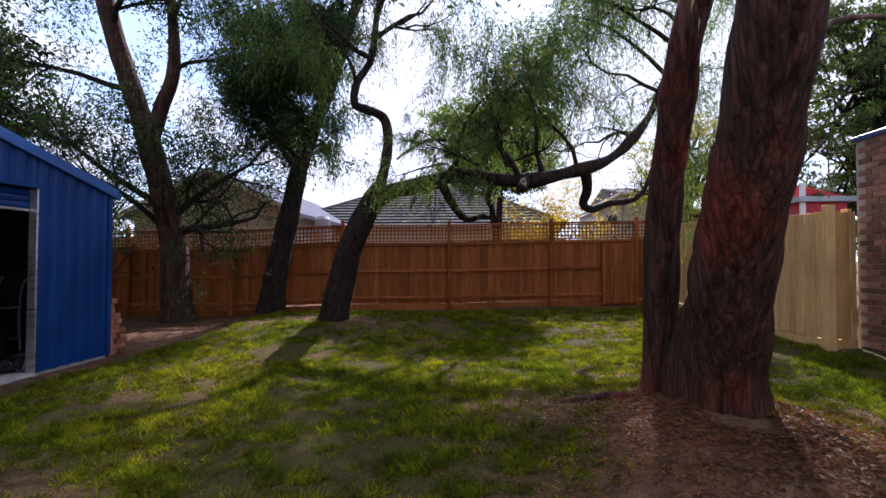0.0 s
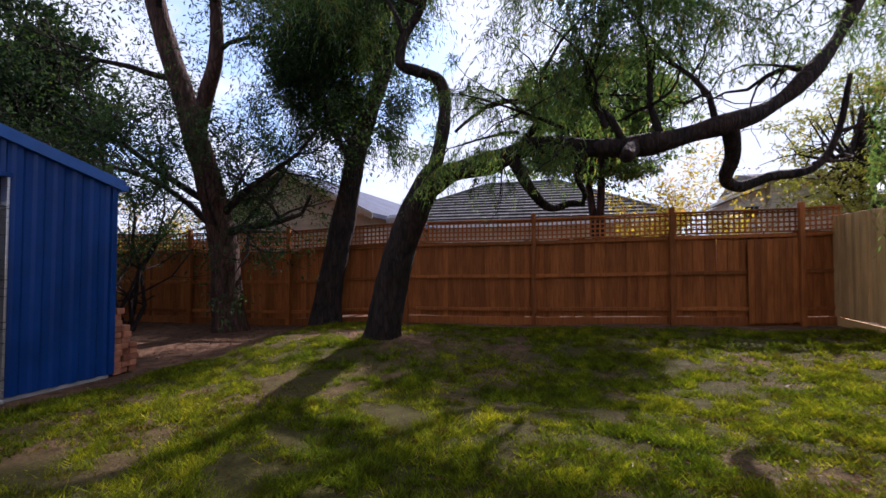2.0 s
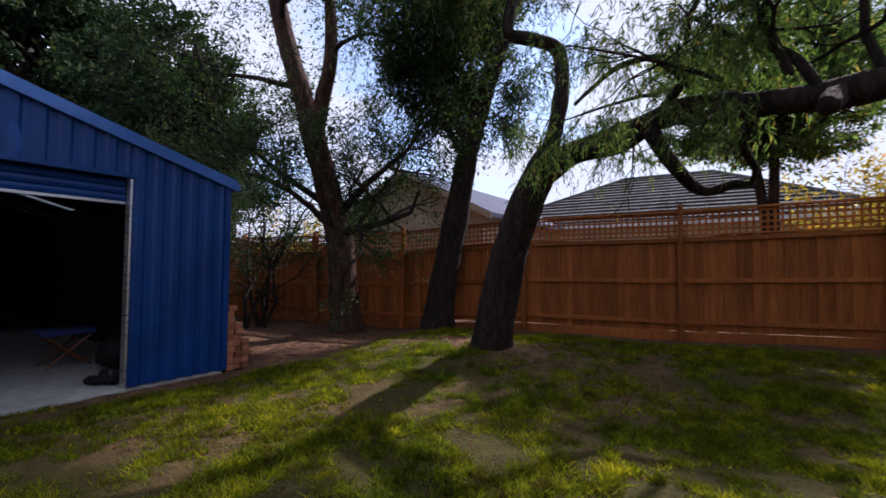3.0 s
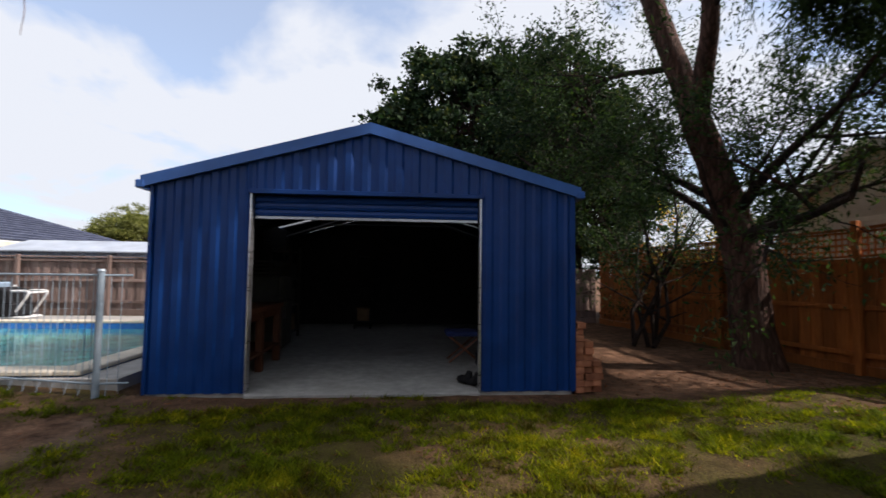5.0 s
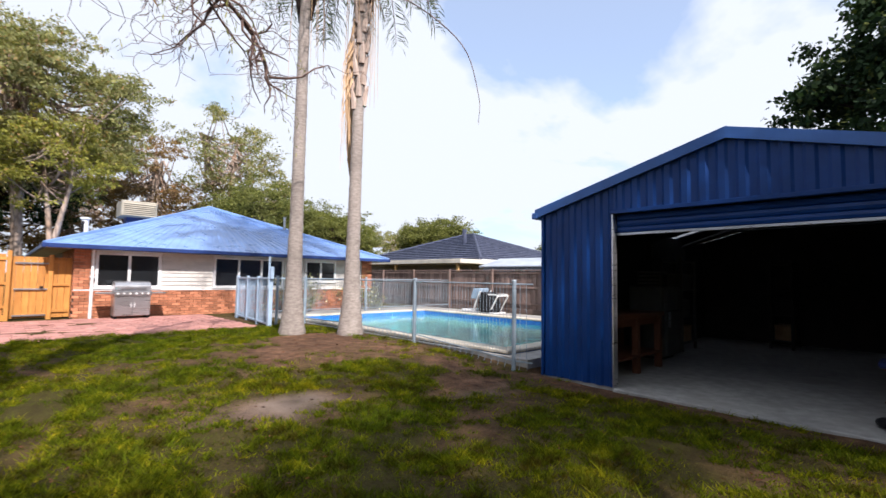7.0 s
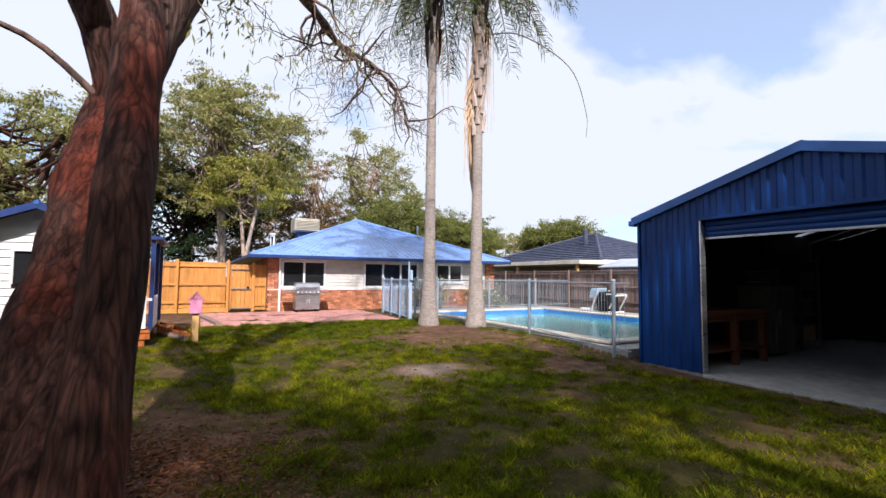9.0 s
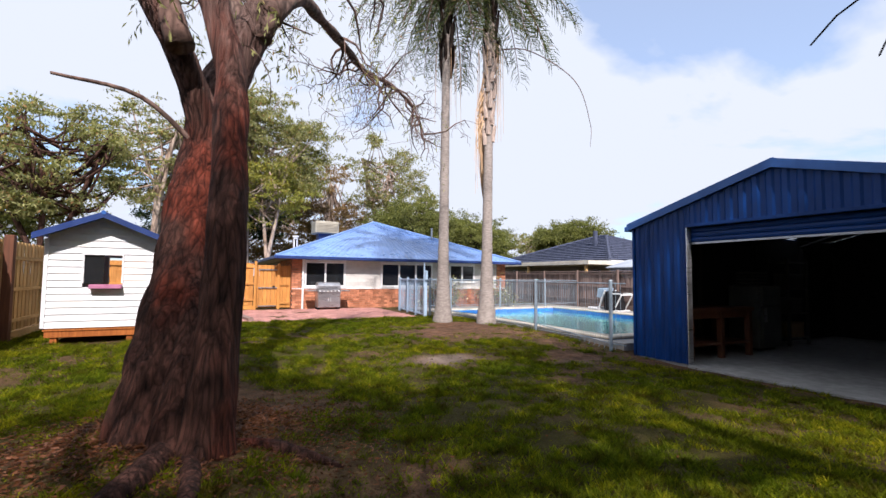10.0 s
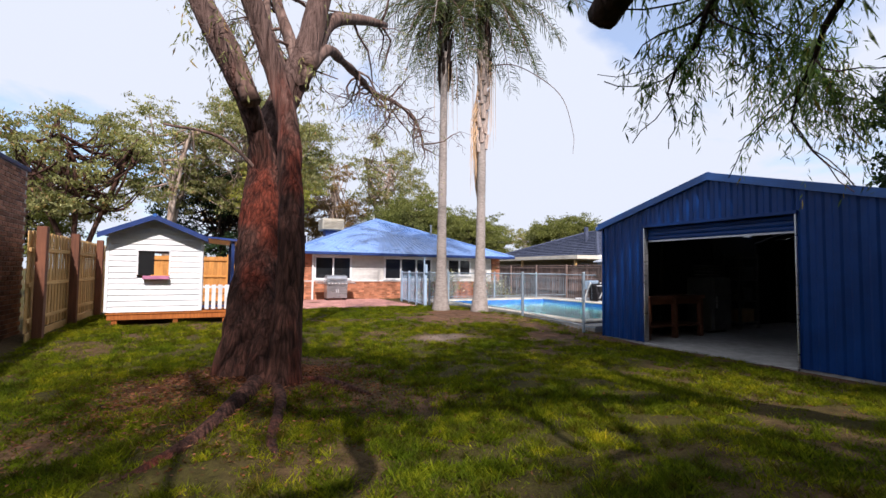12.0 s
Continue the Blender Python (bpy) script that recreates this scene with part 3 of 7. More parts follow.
def bareness(x, y):
    """0: full lawn, 1: bare soil."""
    x, y = np.asarray(x, float), np.asarray(y, float)
    n = 0.55 * lumps(x, y, 0.9, 1) + 0.3 * lumps(x, y, 2.3, 2) + 0.15 * lumps(x, y, 6.0, 3)
    def spot(cx, cy, rx, ry):
        return np.exp(-(((x - cx) / rx) ** 2 + ((y - cy) / ry) ** 2))
    b = (n - 0.5) * 2.3
    b = b + 1.3 * spot(2.4, 4.5, 1.1, 1.1) + 0.35 * spot(1.5, 3.6, 0.8, 0.6) + 0.6 * spot(3.2, 3.2, 1.0, 0.9) + 1.3 * spot(-2.3, 9.7, 0.8, 0.6)
    b = b + 1.4 * spot(-1.5, 1.45, 0.95, 0.45) + 1.3 * spot(-3.8, -2.3, 1.2, 1.2) + 0.35 * spot(-2.6, -0.9, 1.4, 1.0)
    b = b + 1.2 * sstep(-4.3, -4.8, x) * sstep(3.4, 2.2, np.abs(y - 4.6)) + 2.0 * sstep(-4.35, -4.9, x) * sstep(6.4, 7.6, y)
    b = b + 1.0 * spot(-3.9, 1.6, 0.7, 1.6) + 1.5 * sstep(11.4, 12.1, y - 0.1 * x) + 0.9 * spot(3.9, -2.9, 1.3, 1.0)
    b = b + 1.4 * spot(2.4, -6.5, 0.9, 2.0)
    return np.clip(b, 0, 1)


POOL = (-10.9, -7.0, -5.6, 1.1)                     # water's edge: x0, y0, x1, y1
def ground():
    def lines(lo, hi, step, keep):
        far = [3, 7, 13, 22, 40, 80, 160, 320, 700]
        v = list(np.arange(lo, hi + 1e-6, step)) + keep + [lo - f for f in far] + [hi + f for f in far]
        return np.unique(np.round(v, 4))
    xs, ys = lines(-13.6, 6.2, 0.11, [POOL[0], POOL[2]]), lines(-10, 13.4, 0.11, [POOL[1], POOL[3]])
    X, Y = np.meshgrid(xs, ys)
    Z = rise(X, Y) + (lumps(X, Y, 4.0, 5) - 0.5) * 0.025 + (lumps(X, Y, 1.1, 6) - 0.5) * 0.03
    inside = (X > -13.5) & (X < 6.1) & (Y > -9.9) & (Y < 13.3)
    Z = np.where(inside, Z, rise(X, Y))
    pav = (X < -5.0) & (Y < 1.8) & (X > -13.2)
    Z = np.where(pav, np.minimum(Z, 0.15), Z)
    shed_in = (X < -5.1) & (X > -13.2) & (Y > 1.9) & (Y < 7.5)
    Z = np.where(shed_in, np.minimum(Z, -0.05), Z)
    nx, ny = len(xs), len(ys)
    V = np.stack([X, Y, Z], -1).reshape(-1, 3)
    i, j = np.meshgrid(np.arange(nx - 1), np.arange(ny - 1))
    cx, cy = (xs[i] + xs[i + 1]) / 2, (ys[j] + ys[j + 1]) / 2
    ok = ~((cx > POOL[0]) & (cx < POOL[2]) & (cy > POOL[1]) & (cy < POOL[3]))
    a = (j * nx + i)[ok]
    F = np.stack([a, a + 1, a + nx + 1, a + nx], 1)
    me = bpy.data.meshes.new("ground")
    me.vertices.add(len(V)); me.vertices.foreach_set("co", V.astype(np.float32).ravel())
    me.loops.add(F.size); me.loops.foreach_set("vertex_index", F.astype(np.int32).ravel())
    me.polygons.add(len(F)); me.polygons.foreach_set("loop_start", np.arange(0, F.size, 4, dtype=np.int32))
    me.polygons.foreach_set("use_smooth", np.ones(len(F), bool))
    me.update(calc_edges=True)
    me.attributes.new("bare", "FLOAT", "POINT").data.foreach_set("value", bareness(V[:, 0], V[:, 1]).astype(np.float32))
    dry = np.clip(1.4 * np.exp(-(((V[:, 0] + 1.4) / 0.8) ** 2 + ((V[:, 1] - 1.5) / 0.42) ** 2)) + 0.7 * np.exp(-(((V[:, 0] + 3.6) / 0.7) ** 2 + ((V[:, 1] - 2.4) / 0.35) ** 2)) - 0.5 * lumps(V[:, 0], V[:, 1], 3.5, 12), 0, 1)
    me.attributes.new("dry", "FLOAT", "POINT").data.foreach_set("value", dry.astype(np.float32))
    me.materials.append(M_GROUND)
    return tagged(new("ground", me), "patchy backyard lawn with bare brown soil", "ground", kind="structure")


ground()


# ---- fences ----
def fence(name, label, a, b, posts, height, material, side, paling=0.1, gap=0.006, rails=(0.25, 0.95, 1.6), post_size=0.09, post_h=None, post_mat=None, plinth=True, lattice=None, cap=False, step=0.0):
    """A paling fence from a to b (plan). side: +1 or -1, the side of a-to-b on which posts and rails stand."""
    a, b = Vector((*a, 0)), Vector((*b, 0))
    u = (b - a).normalized()
    n = Vector((-u.y, u.x, 0)) * side
    ln = (b - a).length
    rot = math.atan2(u.y, u.x)
    def at(s, off=0.0):
        p = a + u * s + n * off
        return p
    root = thing(name, label, "fence", (*at(0).xy, float(rise(*at(0).xy))), kind="structure")
    rs = random.Random(5)
    me_p = box_mesh("paling", paling + 0.012, 0.014, height - (0.16 if plinth else 0.03), material, 0.003)
    k = int(ln / paling)
    for i in range(k):
        p = at((i + 0.5) * paling, -0.012 + (0.008 if i % 2 else -0.008))
        z = float(rise(p.x, p.y)) + (0.15 if plinth else 0.02)
        piece("paling", me_p, root, Matrix.Translation((p.x, p.y, z + rs.uniform(-0.008, 0.008))) @ Matrix.Rotation(rot + rs.uniform(-0.02, 0.02), 4, "Z") @ Matrix.Rotation(rs.uniform(-0.006, 0.006), 4, "Y"))
    stops = [0.0] + [s for s in posts if 0 < s < ln] + [ln]
    for s0, s1 in zip(stops, stops[1:]):
        z0, z1 = (float(rise(*at(s).xy)) for s in (s0, s1))
        def beam(nm, zc, hh, o0, o1, mt=material):
            bm = bmesh.new()
            c = [at(s0 + 0.004, o0), at(s1 - 0.004, o0), at(s1 - 0.004, o1), at(s0 + 0.004, o1)]
            zz = (z0, z1, z1, z0)
            vs = [bm.verts.new((p.x, p.y, z + zc + e)) for e in (-hh / 2, hh / 2) for p, z in zip(c, zz)]
            for f in ((0, 3, 2, 1), (4, 5, 6, 7), (0, 1, 5, 4), (1, 2, 6, 5), (2, 3, 7, 6), (3, 0, 4, 7)):
                bm.faces.new([vs[i] for i in f])
            part(nm, bm, mt, root, bevel=0.004)
        for r in rails:
            beam("rail", r, 0.07, 0.006, 0.044)
        if plinth:
            beam("plinth_board", 0.06, 0.17, 0.004, 0.03)
        if cap:
            beam("capping", height + (lattice or 0) + 0.02, 0.035, -0.045, 0.06)
        if lattice:
            beam("lattice_rail", height + 0.012, 0.03, -0.02, 0.04)
            bm = bmesh.new()
            m = Matrix.Translation((*at(s0).xy, 0)) @ Matrix.Rotation(rot, 4, "Z")
            w = s1 - s0
            q = 0.093
            for i in range(int(w / q) + 1):
                zz = z0 + (z1 - z0) * i * q / w
                box(bm, i * q - 0.017, 0.0, zz + height + 0.028, i * q + 0.017, 0.006, zz + height + lattice, m)
            for i in range(1, int(lattice / q) + 1):
                c = [(0, 0.006), (w, 0.006), (w, 0.012), (0, 0.012)]
                vs = [bm.verts.new(m @ Vector((x, y, (z0 if x == 0 else z1) + height + i * q + e))) for e in (-0.016, 0.016) for x, y in c]
                for f in ((0, 3, 2, 1), (4, 5, 6, 7), (0, 1, 5, 4), (1, 2, 6, 5), (2, 3, 7, 6), (3, 0, 4, 7)):
                    bm.faces.new([vs[i] for i in f])
            part("lattice", bm, material, root)
    me_q = box_mesh("post", post_size, post_size, (post_h or height + (lattice or 0)) + 0.1, post_mat or material, 0.006)
    for s in posts:
        p = at(s, 0.05 + post_size / 2)
        piece("post", me_q, root, Matrix.Translation((p.x, p.y, float(rise(p.x, p.y)) - 0.05)) @ Matrix.Rotation(rot, 4, "Z"))
    return root


BF = lambda x: 12.4 + 0.1 * x
K = math.hypot(1, 0.1)
fence("wall_back_fence", "brown timber paling fence topped with square lattice", (-13.1, BF(-13.1)), (5.16, BF(5.16)), [(x + 13.1) * K for x in (-10.9, -8.3, -5.72, -2.95, -0.27, 2.32, 4.5)], 1.72, M_TIMBER, -1, rails=(0.3, 0.98, 1.66), lattice=0.4, cap=True, post_h=2.2)
me_patch = box_mesh("paling", 0.098, 0.016, 1.55, M_TIMBER, 0.003)
patch = thing("wall_fence_patch", "newer palings nailed over the brown fence", "fence", (3.6, BF(3.6) - 0.12, 0.15), kind="structure")
for i in range(9):
    x = 3.68 + i * 0.103
    piece("paling", me_patch, patch, Matrix.Translation((x, BF(x) - 0.085, float(rise(x, BF(x))) + 0.06)) @ Matrix.Rotation(0.1, 4, "Z"))
right_fence = fence("wall_right_fence", "pale new pine paling fence", (5.42, 7.58), (5.05, 12.98), [], 1.97, M_PINE, -1, rails=(0.35, 1.1, 1.75), plinth=True)
part("corner_post", boxes((5.37, 7.51, 0.1, 5.48, 7.62, 2.25)), M_PINE, right_fence, bevel=0.006)
fence("wall_right_return", "short pale pine return panel beside brick wall", (5.44, 7.57), (5.98, 7.8), [0.52], 1.97, M_PINE, 1, rails=(0.35, 1.1, 1.75))
fence("wall_playhouse_fence", "pale pine paling fence with dark stained posts", (5.6, -10.0), (5.6, 0.0), [0.9, 3.3, 5.2, 7.6, 9.75], 1.88, M_PINE, 1, rails=(0.35, 0.95, 1.55), post_mat=M_RUSTWOOD, post_size=0.14, post_h=1.9)
fence("wall_side_fence", "weathered grey paling fence behind the pool", (-13.2, -14.0), (-13.2, 11.0), [1.3 + 2.4 * i for i in range(10)], 1.58, M_GREYWOOD, -1, paling=0.125, rails=(0.35, 0.95, 1.5), post_h=1.6, cap=True)
gate_fence = fence("wall_gate_fence", "oiled orange pine fence beside the house", (5.6, -9.9), (0.72, -9.9), [1.6, 3.3, 4.83], 1.72, M_GATE, -1, paling=0.14, rails=(0.35, 0.95, 1.58), post_h=1.74)
side_gate = thing("door_side_gate", "closed orange pine gate with galvanised frame", "gate", (0.2, -9.9, 0.15), kind="structure")
me_g = box_mesh("paling", 0.134, 0.018, 1.6, M_GATE, 0.003)
for i in range(9):
    x = -0.42 + 0.14 * i
    piece("paling", me_g, side_gate, Matrix.Translation((x, -9.9, 0.23)))
for z in (0.3, 0.98, 1.66):
    part("gate_rail", boxes((-0.02, -9.885, z - 0.022, 0.66, -9.84, z + 0.022)), M_STAINLESS, side_gate, "galvanised steel rail", 0.004)
part("gate_post", boxes((-0.1, -9.9, 0.1, 0.0, -9.8, 1.9)), M_GATE, side_gate, bevel=0.006)
part("gate_latch", boxes((0.08, -9.84, 1.0, 0.16, -9.8, 1.06)), M_BLACK, side_gate, "black latch", 0.004)
for z in (0.4, 1.1, 1.72):
    part("gate_rail", boxes((-0.44, -9.885, z - 0.035, -0.1, -9.845, z + 0.035)), M_GATE, side_gate, bevel=0.004)


# ---- shed ----
SX, SY0, SY1, SR, EAVE, RIDGE, SBACK = -5.15, 2.2, 7.26, 4.73, 2.49, 3.19, -12.6
def ribbed(bm, p, u, v_lo, v_hi, width, out, pitch=0.205, rib=0.021, wide=0.066):
    """Ribbed sheet from p along u; lower and upper edges are functions of the way along."""
    u, out = Vector(u), Vector(out)
    prof, s = [], 0.0
    while s < width:
        for ds, o in ((0.0, 0.0), (pitch * 0.5 - wide, 0.0), (pitch * 0.5 - wide * 0.5, rib), (pitch * 0.5 + wide * 0.5, rib), (pitch * 0.5 + wide, 0.0)):
            if s + ds <= width:
                prof.append((s + ds, o))
        s += pitch
    prof.append((width, 0.0))
    rows = []
    for s, o in prof:
        b = Vector(p) + u * s + out * o
        rows.append((bm.verts.new(b + Vector((0, 0, v_lo(s)))), bm.verts.new(b + Vector((0, 0, v_hi(s))))))
    for (a, b), (c, d) in zip(rows, rows[1:]):
        bm.faces.new((a, c, d, b))
    return bm


def gable(y):
    return EAVE + (RIDGE - EAVE) * (1 - abs(y - SR) / (SR - SY0))


def shed():
    root = thing("garden_shed", "dark blue ribbed steel shed with open roller door", "shed", (SX, SR, 0))
    D0, D1, DT = 3.34, 6.1, 2.37
    o = (1, 0, 0)
    part("front_panel", ribbed(bmesh.new(), (SX, SY0, 0), (0, 1, 0), lambda s: 0.0, lambda s: gable(SY0 + s) - 0.02, D0 - SY0, o), M_BLUE, root)
    part("front_panel", ribbed(bmesh.new(), (SX, D1, 0), (0, 1, 0), lambda s: 0.0, lambda s: gable(D1 + s) - 0.02, SY1 - D1, o), M_BLUE, root)
    part("gable_panel", ribbed(bmesh.new(), (SX, D0, 0), (0, 1, 0), lambda s: DT, lambda s: gable(D0 + s) - 0.02, D1 - D0, o), M_BLUE, root)
    for y, n in ((SY0, -1), (SY1, 1)):
        part("side_wall", ribbed(bmesh.new(), (SBACK, y, 0), (1, 0, 0), lambda s: -0.02, lambda s: EAVE - 0.02, SX - SBACK, (0, n, 0)), M_BLUE, root)
        part("corner_flashing", boxes((SX - 0.06, y - 0.012 * n - 0.02, 0, SX + 0.034, y - 0.012 * n + 0.02 + 0.03 * (n > 0), EAVE - 0.03)), M_BLUE, root, bevel=0.004)
        part("inner_lining", boxes((SBACK + 0.03, y - n * 0.05 - 0.006, 0, SX - 0.02, y - n * 0.05 + 0.006, EAVE - 0.05)), M_STEEL_IN, root, "inner steel face coloured dark for interior shade")
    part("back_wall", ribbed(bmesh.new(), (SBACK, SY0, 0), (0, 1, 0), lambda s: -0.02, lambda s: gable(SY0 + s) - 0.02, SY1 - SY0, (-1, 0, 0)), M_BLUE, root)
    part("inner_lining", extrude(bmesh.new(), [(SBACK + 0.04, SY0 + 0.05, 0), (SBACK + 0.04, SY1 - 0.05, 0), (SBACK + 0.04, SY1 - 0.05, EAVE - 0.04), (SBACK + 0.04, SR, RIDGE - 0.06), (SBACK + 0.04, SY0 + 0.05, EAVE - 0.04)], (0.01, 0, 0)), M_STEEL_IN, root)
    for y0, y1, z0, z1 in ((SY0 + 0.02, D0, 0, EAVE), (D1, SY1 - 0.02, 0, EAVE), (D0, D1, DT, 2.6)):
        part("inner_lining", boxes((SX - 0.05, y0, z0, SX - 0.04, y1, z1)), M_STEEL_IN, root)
    # roof sheets, with translucent strips let in
    slope = (RIDGE - EAVE) / (SR - SY0)
    strips = ((-10.95, -10.55),)
    for sgn, ye in ((-1, SY0 - 0.1), (1, SY1 + 0.1)):
        xs = [SBACK - 0.05] + [q for s in sorted(strips) for q in s] + [SX + 0.06]
        for i, (x0, x1) in enumerate(zip(xs, xs[1:])):
            clear = i % 2 == 1
            bm = bmesh.new()
            w = abs(SR - ye)
            k, prof = int((x1 - x0) / 0.19), []
            for j in range(k + 1):
                b = x0 + (x1 - x0) * j / max(k, 1)
                prof += [(b, 0.0), (min(b + 0.07, x1), 0.0), (min(b + 0.095, x1), 0.024), (min(b + 0.12, x1), 0.0)] if j < k else [(x1, 0.0)]
            rows = []
            for x, h in prof:
                rows.append((bm.verts.new((x, ye, gable(ye) + h + 0.02)), bm.verts.new((x, SR, RIDGE + h + 0.02))))
            for (a, b), (c, d) in zip(rows, rows[1:]):
                bm.faces.new((a, c, d, b))
            part("skylight" if clear else "roof_sheet", bm, M_SKYLIGHT if clear else M_BLUE, root, "translucent roof strip" if clear else "")
            if not clear:
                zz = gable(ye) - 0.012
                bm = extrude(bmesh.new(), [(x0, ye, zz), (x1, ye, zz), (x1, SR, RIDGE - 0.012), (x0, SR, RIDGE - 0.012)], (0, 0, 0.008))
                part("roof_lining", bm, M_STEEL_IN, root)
        # barge capping on the gable's edge, gutter along the eave
        bm = extrude(bmesh.new(), [(SX + 0.03, ye, gable(ye) - 0.075), (SX + 0.03, ye, gable(ye) + 0.06), (SX + 0.03, SR, RIDGE + 0.06), (SX + 0.03, SR, RIDGE - 0.075)], (0.045, 0, 0))
        part("barge_capping", bm, M_BLUETRIM, root, "lighter blue barge capping")
        part("gutter", boxes((SBACK - 0.05, ye - 0.06, EAVE - 0.11, SX + 0.08, ye + 0.05, EAVE - 0.015)), M_BLUETRIM, root, bevel=0.012)
    part("ridge_capping", extrude(bmesh.new(), [(SBACK - 0.05, SR - 0.16, RIDGE + 0.0), (SBACK - 0.05, SR, RIDGE + 0.075), (SBACK - 0.05, SR + 0.16, RIDGE + 0.0), (SBACK - 0.05, SR, RIDGE + 0.05)], (SX - SBACK + 0.08, 0, 0)), M_BLUETRIM, root)
    for y in (D0, D1):
        part("door_jamb", boxes((SX - 0.08, y - 0.012, 0, SX + 0.036, y + 0.012, DT)), M_STAINLESS, root, "pale galvanised edge", 0.003)
    part("door_head", boxes((SX - 0.03, D0 - 0.03, DT - 0.02, SX + 0.05, D1 + 0.03, DT + 0.035)), M_BLUE, root, bevel=0.006)
    # rolled-up curtain: the lower slats and the drum behind the head
    for i in range(3):
        z = DT - 0.025 - i * 0.085
        part("curtain_slat", tube(bmesh.new(), [(SX - 0.09, D0 + 0.02, z - 0.04), (SX - 0.09, D1 - 0.02, z - 0.04)], [0.045, 0.045], 8, flat=0.5), M_BLUE, root)
    part("bottom_rail", boxes((SX - 0.11, D0 + 0.02, DT - 0.31, SX - 0.07, D1 - 0.02, DT - 0.275)), M_STAINLESS, root, "pale bottom rail", 0.004)
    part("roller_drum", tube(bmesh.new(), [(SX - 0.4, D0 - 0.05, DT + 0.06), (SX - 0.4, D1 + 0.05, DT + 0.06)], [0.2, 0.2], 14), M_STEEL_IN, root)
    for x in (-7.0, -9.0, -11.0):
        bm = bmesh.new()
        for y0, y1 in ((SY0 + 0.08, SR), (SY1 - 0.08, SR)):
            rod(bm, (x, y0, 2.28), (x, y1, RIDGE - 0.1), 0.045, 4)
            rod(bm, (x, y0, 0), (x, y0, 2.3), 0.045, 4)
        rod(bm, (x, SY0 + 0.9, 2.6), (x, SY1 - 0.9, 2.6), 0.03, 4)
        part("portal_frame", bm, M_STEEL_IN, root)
    slab = extrude(bmesh.new(), [(SBACK, SY0, -0.2), (SX - 0.005, SY0, -0.2), (SX - 0.005, D0, -0.2), (SX + 0.07, D0, -0.2), (SX + 0.07, D1, -0.2), (SX - 0.005, D1, -0.2), (SX - 0.005, SY1, -0.2), (SBACK, SY1, -0.2)], (0, 0, 0.2))
    ob = part("floor_shed_slab", slab, M_CONCRETE, bevel=0.012)
    tagged(ob, "bare grey concrete slab of the shed", "floor", kind="structure")


shed()

# things inside the shed
def bench():
    root = thing("workbench", "red-brown timber workbench with cross rails", "workbench", (-6.1, 2.75, 0))
    part("benchtop", boxes((-7.3, 2.4, 0.86, -5.35, 3.2, 0.93)), M_BENCH, root, bevel=0.006)
    for x in (-7.22, -6.35, -5.47):
        for y in (2.46, 3.12):
            part("leg", boxes((x - 0.05, y - 0.05, 0, x + 0.05, y + 0.05, 0.86)), M_BENCH, root, bevel=0.006)
    part("shelf", boxes((-7.25, 2.43, 0.25, -5.42, 3.17, 0.29)), M_BENCH, root, bevel=0.004)
    part("apron", boxes((-7.2, 3.1, 0.74, -5.45, 3.14, 0.86)), M_BENCH, root, bevel=0.004)


def fridge():
    root = thing("old_fridge", "old white upright fridge, darkened for shade", "fridge", (-8.2, 2.65, 0))
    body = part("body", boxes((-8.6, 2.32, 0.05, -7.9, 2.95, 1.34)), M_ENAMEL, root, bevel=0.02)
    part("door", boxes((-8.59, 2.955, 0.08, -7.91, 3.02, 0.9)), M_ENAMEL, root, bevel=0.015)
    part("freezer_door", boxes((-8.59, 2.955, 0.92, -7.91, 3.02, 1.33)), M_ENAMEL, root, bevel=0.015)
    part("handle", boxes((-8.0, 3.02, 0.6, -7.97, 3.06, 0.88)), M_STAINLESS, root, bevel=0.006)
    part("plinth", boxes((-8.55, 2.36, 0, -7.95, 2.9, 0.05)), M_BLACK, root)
    c = thing("storage_crate", "pale slatted plastic crate on the fridge, darkened for shade", "crate", (-8.2, 2.65, 1.34))
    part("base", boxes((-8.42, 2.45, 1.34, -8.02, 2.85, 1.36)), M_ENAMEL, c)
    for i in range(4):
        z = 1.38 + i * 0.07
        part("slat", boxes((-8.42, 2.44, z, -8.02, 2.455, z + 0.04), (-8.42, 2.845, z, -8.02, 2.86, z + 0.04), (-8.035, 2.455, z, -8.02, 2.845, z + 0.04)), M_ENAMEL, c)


def shelf_unit(x, y, frame_mat):
    root = thing("shelf_unit", "tall open shelf unit with pale uprights darkened for shade", "shelf", (x, y, 0))
    for dx in (0, 0.8):
        for dy in (0, 0.4):
            part("upright", boxes((x + dx - 0.025, y + dy - 0.025, 0, x + dx + 0.025, y + dy + 0.025, 1.95)), frame_mat, root)
    for z in (0.15, 0.7, 1.25, 1.85):
        part("shelf", boxes((x - 0.02, y - 0.02, z, x + 0.82, y + 0.42, z + 0.025)), frame_mat, root)
    for z, w, mt in ((0.175, 0.5, M_BROWNBOX), (0.725, 0.35, frame_mat), (1.275, 0.6, frame_mat)):
        b = thing("storage_box", "closed storage box on the shelf unit", "box", (x + 0.35, y + 0.2, z))
        part("carton", boxes((x + 0.35 - w / 2, y + 0.04, z, x + 0.35 + w / 2, y + 0.36, z + 0.3)), mt, b, bevel=0.006)
        part("lid", boxes((x + 0.34 - w / 2, y + 0.03, z + 0.3, x + 0.36 + w / 2, y + 0.37, z + 0.335)), mt, b, bevel=0.005)


